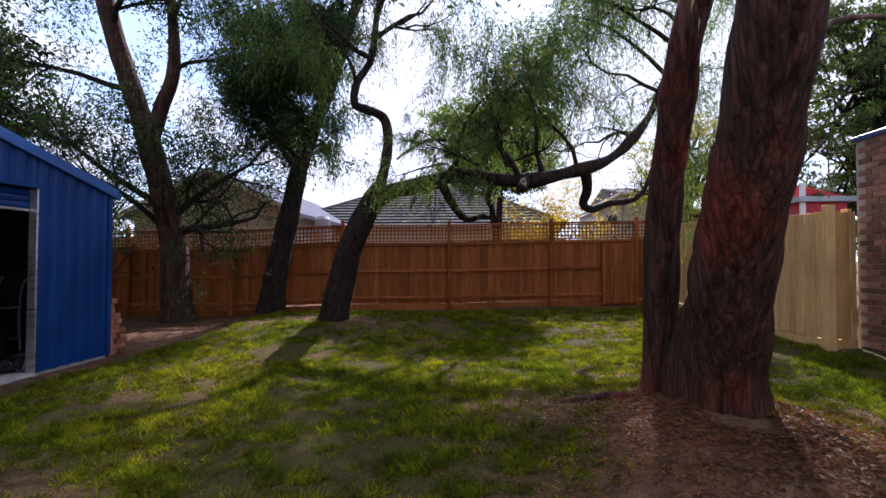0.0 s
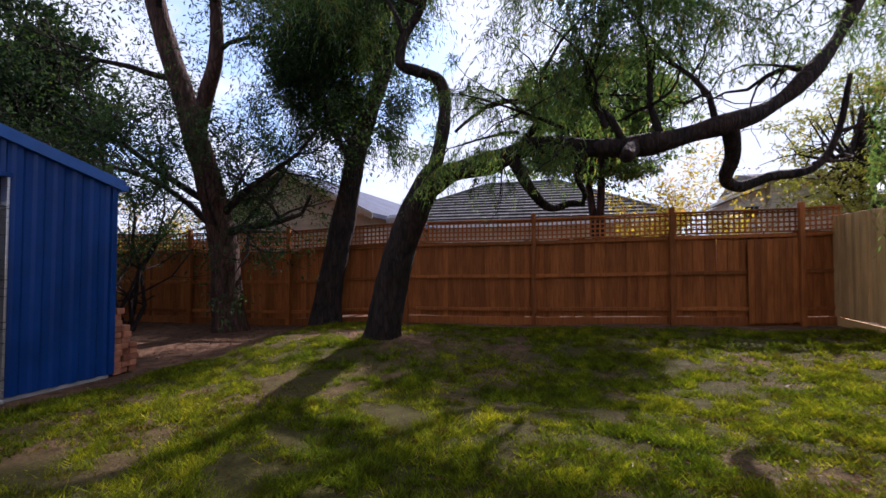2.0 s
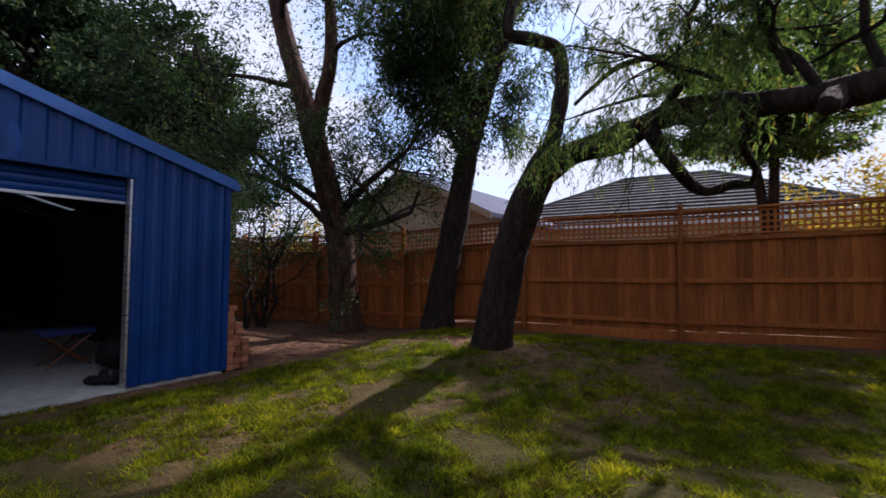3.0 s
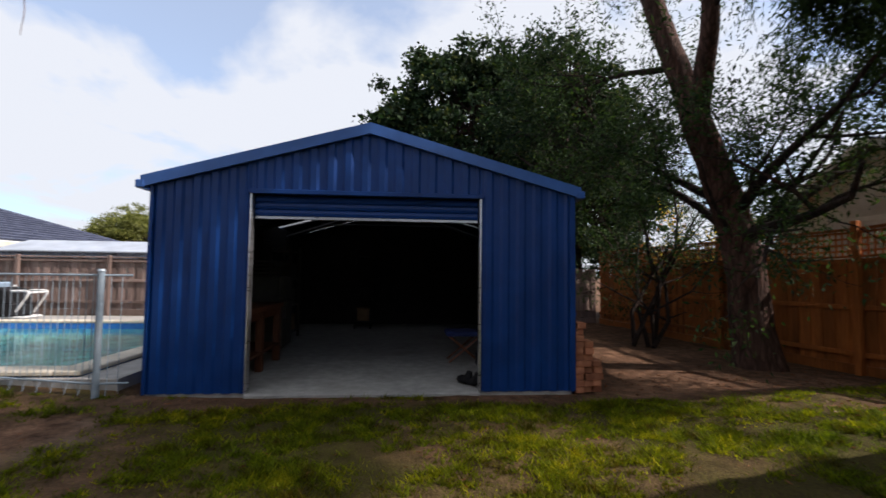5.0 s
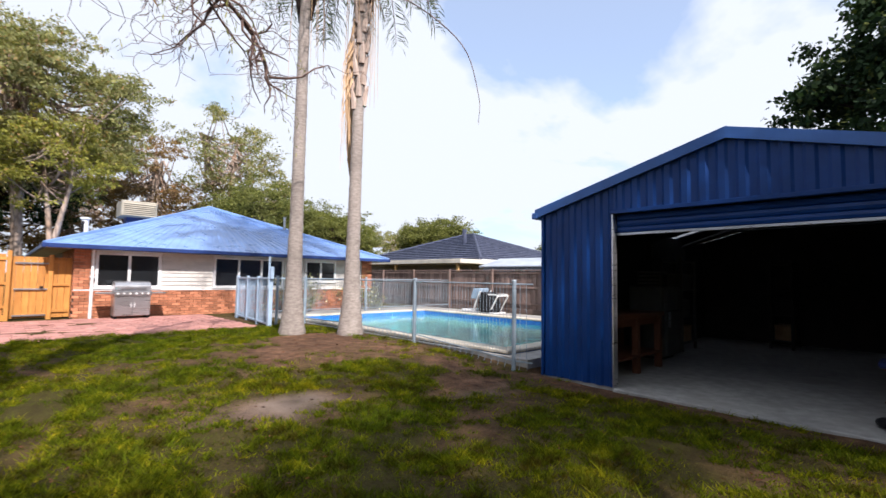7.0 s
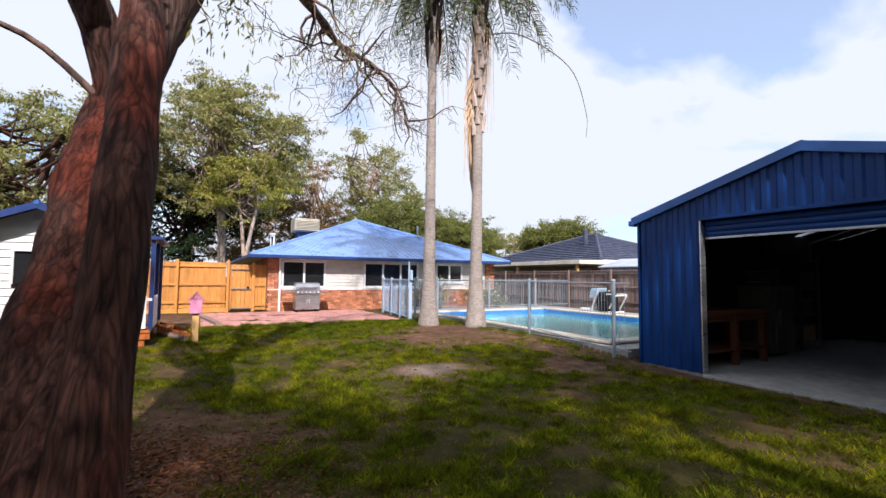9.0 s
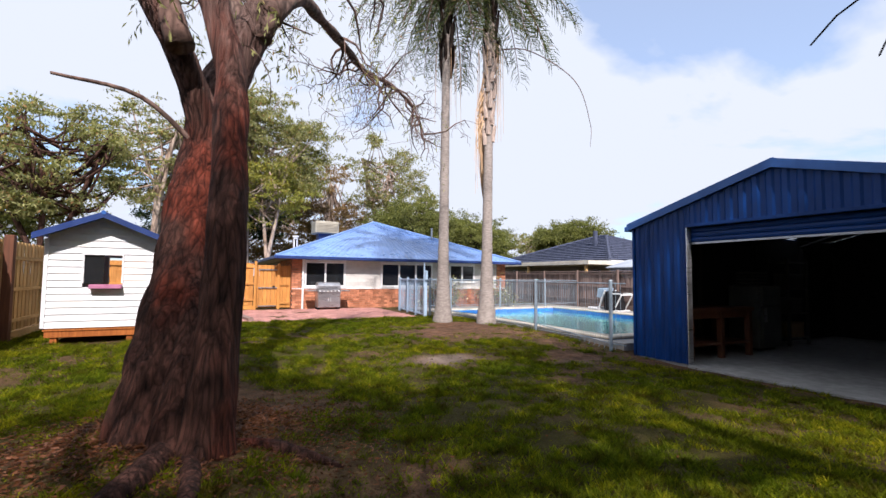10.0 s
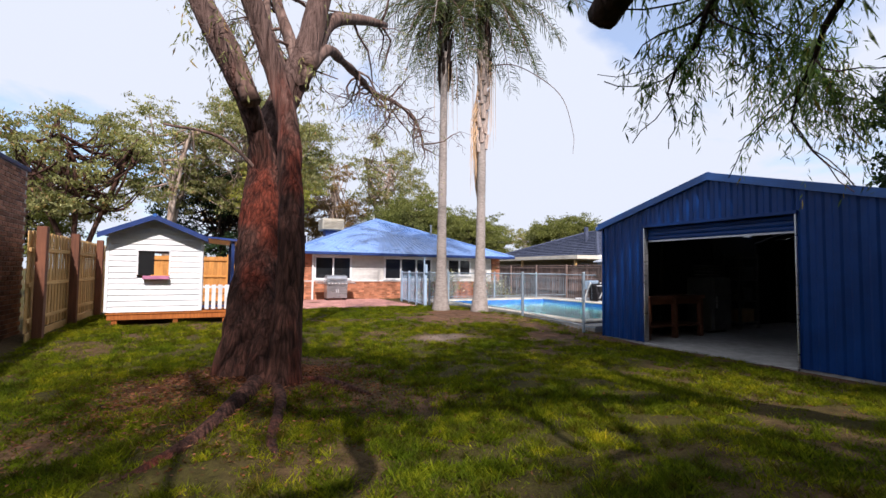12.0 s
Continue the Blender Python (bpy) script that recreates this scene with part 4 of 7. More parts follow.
def stool():
    root = thing("folding_stool", "low navy folding stool", "stool", (-7.1, 6.2, 0))
    part("seat", boxes((-7.35, 5.85, 0.42, -6.9, 6.45, 0.5)), M_NAVY, root, bevel=0.02)
    for x in (-7.3, -6.95):
        part("leg", rod(bmesh.new(), (x, 5.9, 0), (x, 6.4, 0.42), 0.016), M_BENCH, root)
        part("leg", rod(bmesh.new(), (x, 6.4, 0), (x, 5.9, 0.42), 0.016), M_BENCH, root)


def trolley(x, y):
    root = thing("hand_trolley", "pale tubular hand trolley with two handles", "trolley", (x, y, 0))
    bm = tube(bmesh.new(), spline([(x, y - 0.16, 0.1), (x - 0.02, y - 0.15, 0.6), (x, y - 0.17, 1.05), (x + 0.1, y - 0.2, 1.2)], 4), [0.016] * 13, 6)
    part("handle_tube", bm, M_STAINLESS, root)
    bm = tube(bmesh.new(), spline([(x, y + 0.16, 0.1), (x - 0.02, y + 0.15, 0.6), (x, y + 0.17, 1.05), (x + 0.1, y + 0.2, 1.2)], 4), [0.016] * 13, 6)
    part("handle_tube", bm, M_STAINLESS, root)
    for z in (0.3, 0.75):
        part("crossbar", rod(bmesh.new(), (x, y - 0.16, z), (x, y + 0.16, z), 0.014), M_STAINLESS, root)
    part("toe_plate", boxes((x, y - 0.18, 0.06, x + 0.22, y + 0.18, 0.075)), M_STAINLESS, root)
    for s in (-1, 1):
        part("wheel", tube(bmesh.new(), [(x - 0.03, y + s * 0.19, 0.1), (x - 0.03, y + s * 0.24, 0.1)], [0.1, 0.1], 14), M_BLACK, root, "black rubber wheel")


def heap(name, label, x, y, mt, s=1.0):
    root = thing(name, label, "box", (x, y, 0))
    bm = bmesh.new()
    bmesh.ops.create_icosphere(bm, subdivisions=2, radius=0.2 * s, matrix=Matrix.Translation((x, y, 0.17 * s)) @ Matrix.Diagonal((1.2, 1, 0.85, 1)))
    for v in bm.verts:
        v.co += Vector((0.05, 0.05, 0.05)) * noise.noise(v.co * 6)
        v.co.z = max(v.co.z, 0.0)
    part("bag", bm, mt, root, smooth=True)
    part("tie", tube(bmesh.new(), [(x, y, 0.3 * s), (x, y, 0.38 * s)], [0.03, 0.05], 7), mt, root)


def rollers():
    root = thing("boot_pair", "pair of black rubber boots lying by the door", "boots", (-5.4, 6.05, 0))
    for i, (x, y) in enumerate(((-5.36, 6.08), (-5.46, 5.99))):
        bm = tube(bmesh.new(), [(x, y, 0.06), (x - 0.08, y - 0.05, 0.065), (x - 0.16, y - 0.08, 0.05)], [0.05, 0.055, 0.04], 8)
        part("boot_shaft", bm, M_BLACK, root)
        part("boot_foot", tube(bmesh.new(), [(x, y, 0.06), (x + 0.02, y + 0.02, 0.12), (x + 0.03, y + 0.03, 0.18)], [0.06, 0.055, 0.035], 8), M_BLACK, root)


# the far shelf unit takes the shade-dark steel so it sinks into the gloom
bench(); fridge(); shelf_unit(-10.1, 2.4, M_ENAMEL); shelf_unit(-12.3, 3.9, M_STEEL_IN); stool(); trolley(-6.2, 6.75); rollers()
heap("rubbish_bag", "black rubbish bag on the shed floor", -6.2, 6.45, M_BLACK, 1.3)
heap("rubbish_bag", "black rubbish bag on the shed floor", -6.7, 6.8, M_BLACK, 1.1)

# ---- neighbour's brick wall ----
def brick_wall():
    x0, y0, y1, top = 6.0, -1.25, 7.85, 3.2
    bm = boxes((x0 + 0.012, y0 + 0.012, -0.1, x0 + 5.0, y1 - 0.012, top))
    wall = part("wall_neighbour_brick", bm, M_MORTAR)
    tagged(wall, "tall brown brick wall of the neighbouring building", "wall", kind="structure")
    part("parapet_capping", boxes((x0 - 0.03, y0 - 0.03, top, x0 + 5.0, y1 + 0.03, top + 0.07)), M_GUTTER, wall, "dark metal capping", 0.008)
    me = box_mesh("brick", 0.05, 0.226, 0.072, M_BRICKB, 0.004)
    bms = bmesh.new()
    n = 0
    for i in range(int(top / 0.084)):
        z = i * 0.084
        y = y0 + (0.12 if i % 2 else 0.0)
        while y + 0.23 < y1:
            c = y + 0.118
            if c < 0.0 or c > 7.3:
                n += 1
                if n <= 620:
                    piece("brick", me, wall, Matrix.Translation((x0 + 0.024, c, z)))
                else:
                    box(bms, x0 - 0.001, c - 0.113, z, x0 + 0.05, c + 0.113, z + 0.072)
            else:
                box(bms, x0 - 0.001, c - 0.113, z, x0 + 0.05, c + 0.113, z + 0.072)
            y += 0.238
        for yy in (y0, y1):
            for k in range(6):
                box(bms, x0 + 0.06 + k * 0.238, yy - 0.001 if yy == y0 else yy - 0.05, z, x0 + 0.286 + k * 0.238, yy + 0.05 if yy == y0 else yy + 0.001, z + 0.072)
    tagged(part("brickwork", bms, M_BRICKBJ, wall), kind="stuff")


brick_wall()


# ---- house ----
HY, HX0, HX1 = -9.75, -10.3, -0.5
def window(root, x0, x1, z0, z1, panes, y=HY):
    w = part("window", boxes((x0 - 0.06, y - 0.05, z0 - 0.06, x1 + 0.06, y - 0.016, z1 + 0.06)), M_WHITE, root, "white framed window with dark panes")
    n = panes
    for i in range(n + 1):
        x = x0 + (x1 - x0) * i / n
        part("frame", boxes((x - 0.035, y - 0.02, z0, x + 0.035, y + 0.035, z1)), M_WHITE, w, bevel=0.004)
    for z in (z0, z1):
        part("frame", boxes((x0 - 0.035, y - 0.02, z - 0.03, x1 + 0.035, y + 0.04, z + 0.03)), M_WHITE, w, bevel=0.004)
    part("sill", boxes((x0 - 0.08, y - 0.02, z0 - 0.07, x1 + 0.08, y + 0.07, z0 - 0.032)), M_WHITE, w, bevel=0.006)
    for i in range(n):
        a, b = x0 + (x1 - x0) * i / n + 0.036, x0 + (x1 - x0) * (i + 1) / n - 0.036
        part("pane", boxes((a, y - 0.012, z0 + 0.03, b, y - 0.004, z1 - 0.03)), M_PANE, w, "dark reflecting pane")


def house():
    root = thing("house", "single-storey brick and white weatherboard house with blue hipped roof", "house", (-5.4, HY, 0.15))
    sill = 0.97
    part("wall", boxes((HX0 + 0.02, -22.0, 0.1, HX1 - 0.02, HY - 0.06, 2.2)), M_MORTAR, root, bevel=0.0)
    # brick base and piers in courses
    bm = bmesh.new()
    for i in range(10):
        z = 0.14 + i * 0.084
        x = HX0 + (0.12 if i % 2 else 0)
        while x < HX1 - 0.1:
            box(bm, x, HY - 0.1, z, min(x + 0.228, HX1), HY + 0.03, z + 0.073)
            x += 0.238
    for i in range(24):
        z = 0.14 + i * 0.084
        for k in range(2):
            xa = HX1 - 0.24 * (k + 1) + (0.12 if i % 2 else 0)
            if i >= 10:
                box(bm, max(xa, HX1 - 0.48), HY - 0.1, z, min(xa + 0.228, HX1), HY + 0.03, z + 0.073)
                box(bm, HX0 + 0.24 * k, HY - 0.1, z, HX0 + 0.228 + 0.24 * k, HY + 0.03, z + 0.073)
        for k in range(14):
            yy = HY - 0.1 - 0.238 * (k + 1) + (0.12 if i % 2 else 0)
            box(bm, HX1 - 0.06, yy, z, HX1, yy + 0.228, z + 0.073)
    tagged(part("brickwork", bm, M_BRICKJ, root, "red-brown brick base"), kind="stuff")
    # weatherboards between the windows
    def boards(x0, x1, z0, z1):
        z = z0
        while z < z1 - 0.01:
            top = min(z + 0.125, z1)
            bm = extrude(bmesh.new(), [(x0, HY - 0.05, z), (x0, HY + 0.02, z), (x0, HY - 0.004, top), (x0, HY - 0.05, top)], (x1 - x0, 0, 0))
            part("weatherboard", bm, M_BOARD, root)
            z += 0.125
    zt = 2.08
    W = ((-2.55, -1.02, 1.05, 1.98, 2), (-6.43, -4.12, 1.05, 1.98, 3), (-8.57, -7.33, 1.25, 1.98, 2))
    xs = [HX1 - 0.5] + [q for w in W for q in (w[1] + 0.06, w[0] - 0.06)] + [HX0 + 0.5]
    for a, b in zip(xs[::2], xs[1::2]):
        boards(b, a, sill, zt)
    boards(-8.63, -7.27, sill, 1.19)
    for w in W:
        window(root, *w)
        part("head_board", boxes((w[0] - 0.06, HY - 0.05, w[3] + 0.06, w[1] + 0.06, HY + 0.01, zt)), M_WHITE, root)
    part("sill_course", boxes((HX0, HY - 0.05, sill - 0.035, HX1 - 0.02, HY + 0.045, sill)), M_WHITE, root, bevel=0.006)
    # eaves, gutter, roof
    ex0, ex1, ey0, ey1, ez = HX0 - 0.45, HX1 + 0.6, -24.0, HY + 0.5, 2.12
    part("soffit", boxes((ex0, ey0, ez - 0.03, ex1, ey1, ez)), M_CREAM, root, "cream soffit")
    for r in ((ex0, ey1, ez - 0.05, ex1, ey1 + 0.1, ez + 0.07), (ex1, ey0, ez - 0.05, ex1 + 0.1, ey1 + 0.1, ez + 0.07), (ex0 - 0.1, ey0, ez - 0.05, ex0, ey1 + 0.1, ez + 0.07)):
        part("gutter", boxes(r), M_GUTTER, root, "dark blue gutter", 0.015)
    cx, ap = (ex0 + ex1) / 2, 4.3
    ya = ey1 - (ex1 - ex0) / 2
    A, B, C, D = (ex0 - 0.05, ey1 + 0.05, ez + 0.06), (ex1 + 0.05, ey1 + 0.05, ez + 0.06), (cx, ya, ap), (cx, ey0, ap)
    bm = bmesh.new()
    def sheet(quad, n, h=0.02):
        """A slope of the roof with low standing ribs, from eave line to ridge line."""
        e0, e1, r1, r0 = (Vector(q) for q in quad)
        nm = (e1 - e0).cross(r0 - e0).normalized()
        rows = []
        for i in range(n * 3 + 1):
            t = i / (n * 3)
            o = nm * (h if i % 3 == 1 else 0)
            rows.append((bm.verts.new(e0.lerp(e1, t) + o), bm.verts.new(r0.lerp(r1, t) + o)))
        for (a, b), (c, d) in zip(rows, rows[1:]):
            bm.faces.new((a, c, d, b))
    sheet(((A[0], A[1], A[2]), B, (C[0] + 0.01, C[1], C[2]), (C[0] - 0.01, C[1], C[2])), 40)
    sheet((B, (B[0], ey0, B[2]), (D[0], D[1], D[2]), C), 50)
    sheet(((A[0], ey0, A[2]), A, C, D), 50)
    part("roof", bm, M_ROOFBLUE, root, "bright blue sheet-metal hip roof")
    for e in (A, B):
        part("hip_capping", tube(bmesh.new(), [e, C], [0.06, 0.06], 6), M_ROOFBLUE, root)
    part("ridge_capping", tube(bmesh.new(), [C, D], [0.07, 0.07], 6), M_ROOFBLUE, root)
    # roof fittings
    def slope_z(x, y):
        return ez + 0.06 + min(ey1 - y, ex1 - x, x - ex0) * (ap - ez) / ((ex1 - ex0) / 2)
    for x, y, h, r, mt in ((-0.85, -11.3, 0.5, 0.09, M_WHITE), (-0.7, -10.3, 0.35, 0.03, M_BLACK), (-7.6, -12.3, 0.45, 0.045, M_STAINLESS)):
        z = slope_z(x, y)
        v = part("vent_pipe", tube(bmesh.new(), [(x, y, z - 0.1), (x, y, z + h)], [r, r], 10), mt, root)
        part("cowl", tube(bmesh.new(), [(x, y, z + h), (x, y, z + h + 0.05)], [r * 1.5, r * 1.5], 10), mt, v)
    cool = thing("evaporative_cooler", "beige louvred roof cooler on the blue roof", "cooler", (-2.55, -13.6, slope_z(-2.55, -13.6)))
    zc = slope_z(-2.55, -13.6)
    part("base", boxes((-2.8, -13.9, zc - 0.35, -2.2, -13.3, zc + 0.2)), M_GUTTER, cool)
    part("body", boxes((-3.1, -14.1, zc + 0.2, -2.0, -13.1, zc + 0.78)), M_BEIGE, cool, bevel=0.03)
    for i in range(7):
        z = zc + 0.27 + i * 0.068
        part("louvre", extrude(bmesh.new(), [(-3.04, -13.1, z), (-3.04, -13.06, z - 0.02), (-3.04, -13.1, z + 0.03)], (0.98, 0, 0)), M_BEIGE, cool)
    dp = thing("downpipe", "white downpipe on the house corner", "pipe", (HX1 - 0.42, HY + 0.08, 0.18))
    part("pipe", rod(bmesh.new(), (HX1 - 0.42, HY + 0.08, 0.17), (HX1 - 0.42, HY + 0.08, 2.08), 0.04, 8), M_WHITE, dp)
    part("bracket", boxes((HX1 - 0.48, HY + 0.02, 1.3, HX1 - 0.36, HY + 0.13, 1.33)), M_WHITE, dp)


house()


def bbq():
    x, y, z = -1.75, -9.05, 0.19
    root = thing("barbecue", "stainless hooded gas barbecue on the patio", "barbecue", (x, y, z))
    part("cabinet", boxes((x - 0.42, y - 0.28, z + 0.08, x + 0.42, y + 0.24, z + 0.62)), M_STAINLESS, root, bevel=0.01)
    for s in (-1, 1):
        d = part("door", boxes((x + (0.005 if s > 0 else -0.4), y + 0.242, z + 0.1, x + (0.4 if s > 0 else -0.005), y + 0.26, z + 0.6)), M_STAINLESS, root, bevel=0.005)
        part("handle", rod(bmesh.new(), (x + s * 0.04, y + 0.285, z + 0.3), (x + s * 0.04, y + 0.285, z + 0.45), 0.01), M_WHITE, d)
        part("side_shelf", boxes((x + (0.44 if s > 0 else -0.8), y - 0.25, z + 0.68, x + (0.8 if s > 0 else -0.44), y + 0.22, z + 0.72)), M_STAINLESS, root, bevel=0.006)
        part("leg", boxes((x + s * 0.38 - 0.03, y - 0.25, z, x + s * 0.38 + 0.03, y + 0.2, z + 0.08)), M_BLACK, root)
    panel = part("control_panel", boxes((x - 0.44, y - 0.28, z + 0.62, x + 0.44, y + 0.27, z + 0.76)), M_STAINLESS, root, bevel=0.01)
    for i in range(6):
        part("knob", tube(bmesh.new(), [(x - 0.35 + i * 0.14, y + 0.27, z + 0.69), (x - 0.35 + i * 0.14, y + 0.31, z + 0.69)], [0.03, 0.025], 10), M_WHITE, panel, "pale round knob")
    prof = [(x - 0.42, y + 0.25, z + 0.77), (x - 0.42, y + 0.24, z + 0.9), (x - 0.42, y + 0.12, z + 1.0), (x - 0.42, y - 0.12, z + 1.03), (x - 0.42, y - 0.26, z + 0.95), (x - 0.42, y - 0.28, z + 0.77)]
    hood = part("hood", extrude(bmesh.new(), prof, (0.84, 0, 0)), M_STAINLESS, root, bevel=0.008)
    part("hood_handle", rod(bmesh.new(), (x - 0.3, y + 0.29, z + 0.85), (x + 0.3, y + 0.29, z + 0.85), 0.014), M_STAINLESS, hood)


bbq()


# ---- pool ----
def pool():
    x0, y0, x1, y1 = POOL
    zt = 0.19
    root = thing("swimming_pool", "inground pool with turquoise water and pale coping", "pool", ((x0 + x1) / 2, (y0 + y1) / 2, zt))
    part("basin_floor", boxes((x0 - 0.1, y0 - 0.1, -1.5, x1 + 0.1, y1 + 0.1, -1.4)), M_POOLWALL, root)
    for r in ((x0 - 0.1, y0 - 0.1, -1.4, x0 + 0.02, y1 + 0.1, -0.1), (x1 - 0.02, y0 - 0.1, -1.4, x1 + 0.1, y1 + 0.1, -0.1), (x0, y0 - 0.1, -1.4, x1, y0 + 0.02, -0.1), (x0, y1 - 0.02, -1.4, x1, y1 + 0.1, -0.1)):
        part("basin_wall", boxes(r), M_POOLWALL, root)
    for r in ((x0 - 0.1, y0 - 0.1, -0.1, x0 + 0.024, y1 + 0.1, zt - 0.01), (x1 - 0.024, y0 - 0.1, -0.1, x1 + 0.1, y1 + 0.1, zt - 0.01), (x0, y0 - 0.1, -0.1, x1, y0 + 0.024, zt - 0.01), (x0, y1 - 0.024, -0.1, x1, y1 + 0.1, zt - 0.01)):
        part("waterline_band", boxes(r), M_POOLTILE, root, "bright blue waterline band")
    part("water", boxes((x0 + 0.03, y0 + 0.03, -1.39, x1 - 0.03, y1 - 0.03, 0.05)), M_WATER, root, "clear turquoise water").visible_shadow = False
    me = box_mesh("coping_stone", 0.395, 0.34, 0.06, M_COPING, 0.014)
    n = int((y1 - y0) / 0.4)
    for i in range(n + 1):
        yy = y0 + 0.2 + i * (y1 - y0 - 0.4) / n
        for x in (x0 - 0.14, x1 + 0.14):
            piece("coping_stone", me, root, Matrix.Translation((x, yy, zt - 0.015)) @ Matrix.Rotation(math.pi / 2, 4, "Z"))
    n = int((x1 - x0 + 0.6) / 0.4)
    for i in range(n + 1):
        xx = x0 - 0.1 + i * (x1 - x0 + 0.2) / n
        for y in (y0 - 0.14, y1 + 0.14):
            piece("coping_stone", me, root, Matrix.Translation((xx, y, zt - 0.015)))
    deck = part("pavement_pool_deck", boxes((x0 - 2.0, y0 - 2.4, 0.02, x0 - 0.3, y1 + 0.8, 0.165), (x0 - 0.3, y0 - 2.4, 0.02, x1 + 0.32, y0 - 0.3, 0.165), (x0 - 0.3, y1 + 0.3, 0.02, x1 + 0.32, y1 + 0.8, 0.165), (x1 + 0.32, y0 - 2.4, 0.02, x1 + 0.42, y1 + 0.8, 0.165)), M_CONCRETE)
    tagged(deck, "worn concrete surround of the pool", "pavement", kind="structure")


pool()


def pool_fence():
    pts = [(-5.0, 2.12), (-4.9, 1.84), (-5.1, -0.78), (-5.22, -3.3), (-5.0, -5.2), (-4.25, -5.25)]
    root = thing("pool_fence", "grey-blue steel rod pool fence with round-topped loops", "fence", (-4.9, 1.84, 0.1))
    def bars(a, b, top=1.36):
        a, b = Vector((*a, 0)), Vector((*b, 0))
        ln = (b - a).length
        n = int(ln / 0.075)
        bm = bmesh.new()
        for i in range(1, n):
            p = a.lerp(b, i / n)
            z = float(rise(p.x, p.y))
            nrm = (b - a).normalized().cross(Vector((0, 0, 1)))
            q = p + nrm * (0.05 if i % 2 else -0.05)
            tube(bm, [(q.x, q.y, z + 0.02), (p.x, p.y, z + 0.14), (p.x, p.y, top)], [0.0045] * 3, 4)
        part("rod_mesh", bm, M_POOLFENCE, root)
        for z in (0.14, 0.0):
            pa, pb = a + Vector((0, 0, top if z == 0 else float(rise(a.x, a.y)) + z)), b + Vector((0, 0, top if z == 0 else float(rise(b.x, b.y)) + z))
            part("rail", rod(bmesh.new(), pa, pb, 0.012), M_POOLFENCE, root)
    for a, b in zip(pts, pts[1:]):
        bars(a, b)
    far = [(-4.2, -7.9), (-6.4, -7.9), (-8.8, -7.9), (-11.2, -7.9), (-13.1, -7.9)]
    for a, b in zip(far, far[1:]):
        bars(a, b)
    for x, y in pts[1:] + far[:-1]:
        z = float(rise(x, y))
        p = part("post", tube(bmesh.new(), [(x, y, z - 0.05), (x, y, 1.405)], [0.036, 0.036], 10), M_POOLFENCE, root, "round steel post")
        part("post_cap", tube(bmesh.new(), [(x, y, 1.405), (x, y, 1.43)], [0.043, 0.03], 10), M_POOLFENCE, p)
    g = thing("pool_gate", "pale blue steel pool gate with tall latch post", "gate", (-3.85, -4.7, 0.18))
    ga, gb = Vector((-3.85, -4.75, 0)), Vector((-4.2, -7.8, 0))
    part("latch_post", boxes((-3.9, -4.8, 0.15, -3.8, -4.7, 1.5)), M_POOLGATE, g, bevel=0.006)
    part("latch_rod", rod(bmesh.new(), (-3.8, -4.72, 1.1), (-3.8, -4.72, 1.9), 0.025, 8), M_POOLGATE, g)
    part("latch", boxes((-3.88, -4.7, 1.35, -3.8, -4.62, 1.65)), M_POOLGATE, g, bevel=0.01)
    for z in (0.26, 1.36):
        part("gate_rail", boxes((-0.02, 0, z - 0.02, 0.02, (gb - ga).length, z + 0.02, Matrix.Translation(ga) @ Matrix.Rotation(math.atan2(gb.y - ga.y, gb.x - ga.x) - math.pi / 2, 4, "Z"))), M_POOLGATE, g, bevel=0.004)
    for i in range(1, 28):
        p = ga.lerp(gb, i / 28)
        part("gate_bar", rod(bmesh.new(), (p.x, p.y, 0.26), (p.x, p.y, 1.36), 0.011), M_POOLGATE, g)
    for t in (0.33, 0.66, 1.0):
        p = ga.lerp(gb, t)
        part("gate_stile", boxes((p.x - 0.03, p.y - 0.03, 0.16, p.x + 0.03, p.y + 0.03, 1.42)), M_POOLGATE, g, bevel=0.005)


pool_fence()


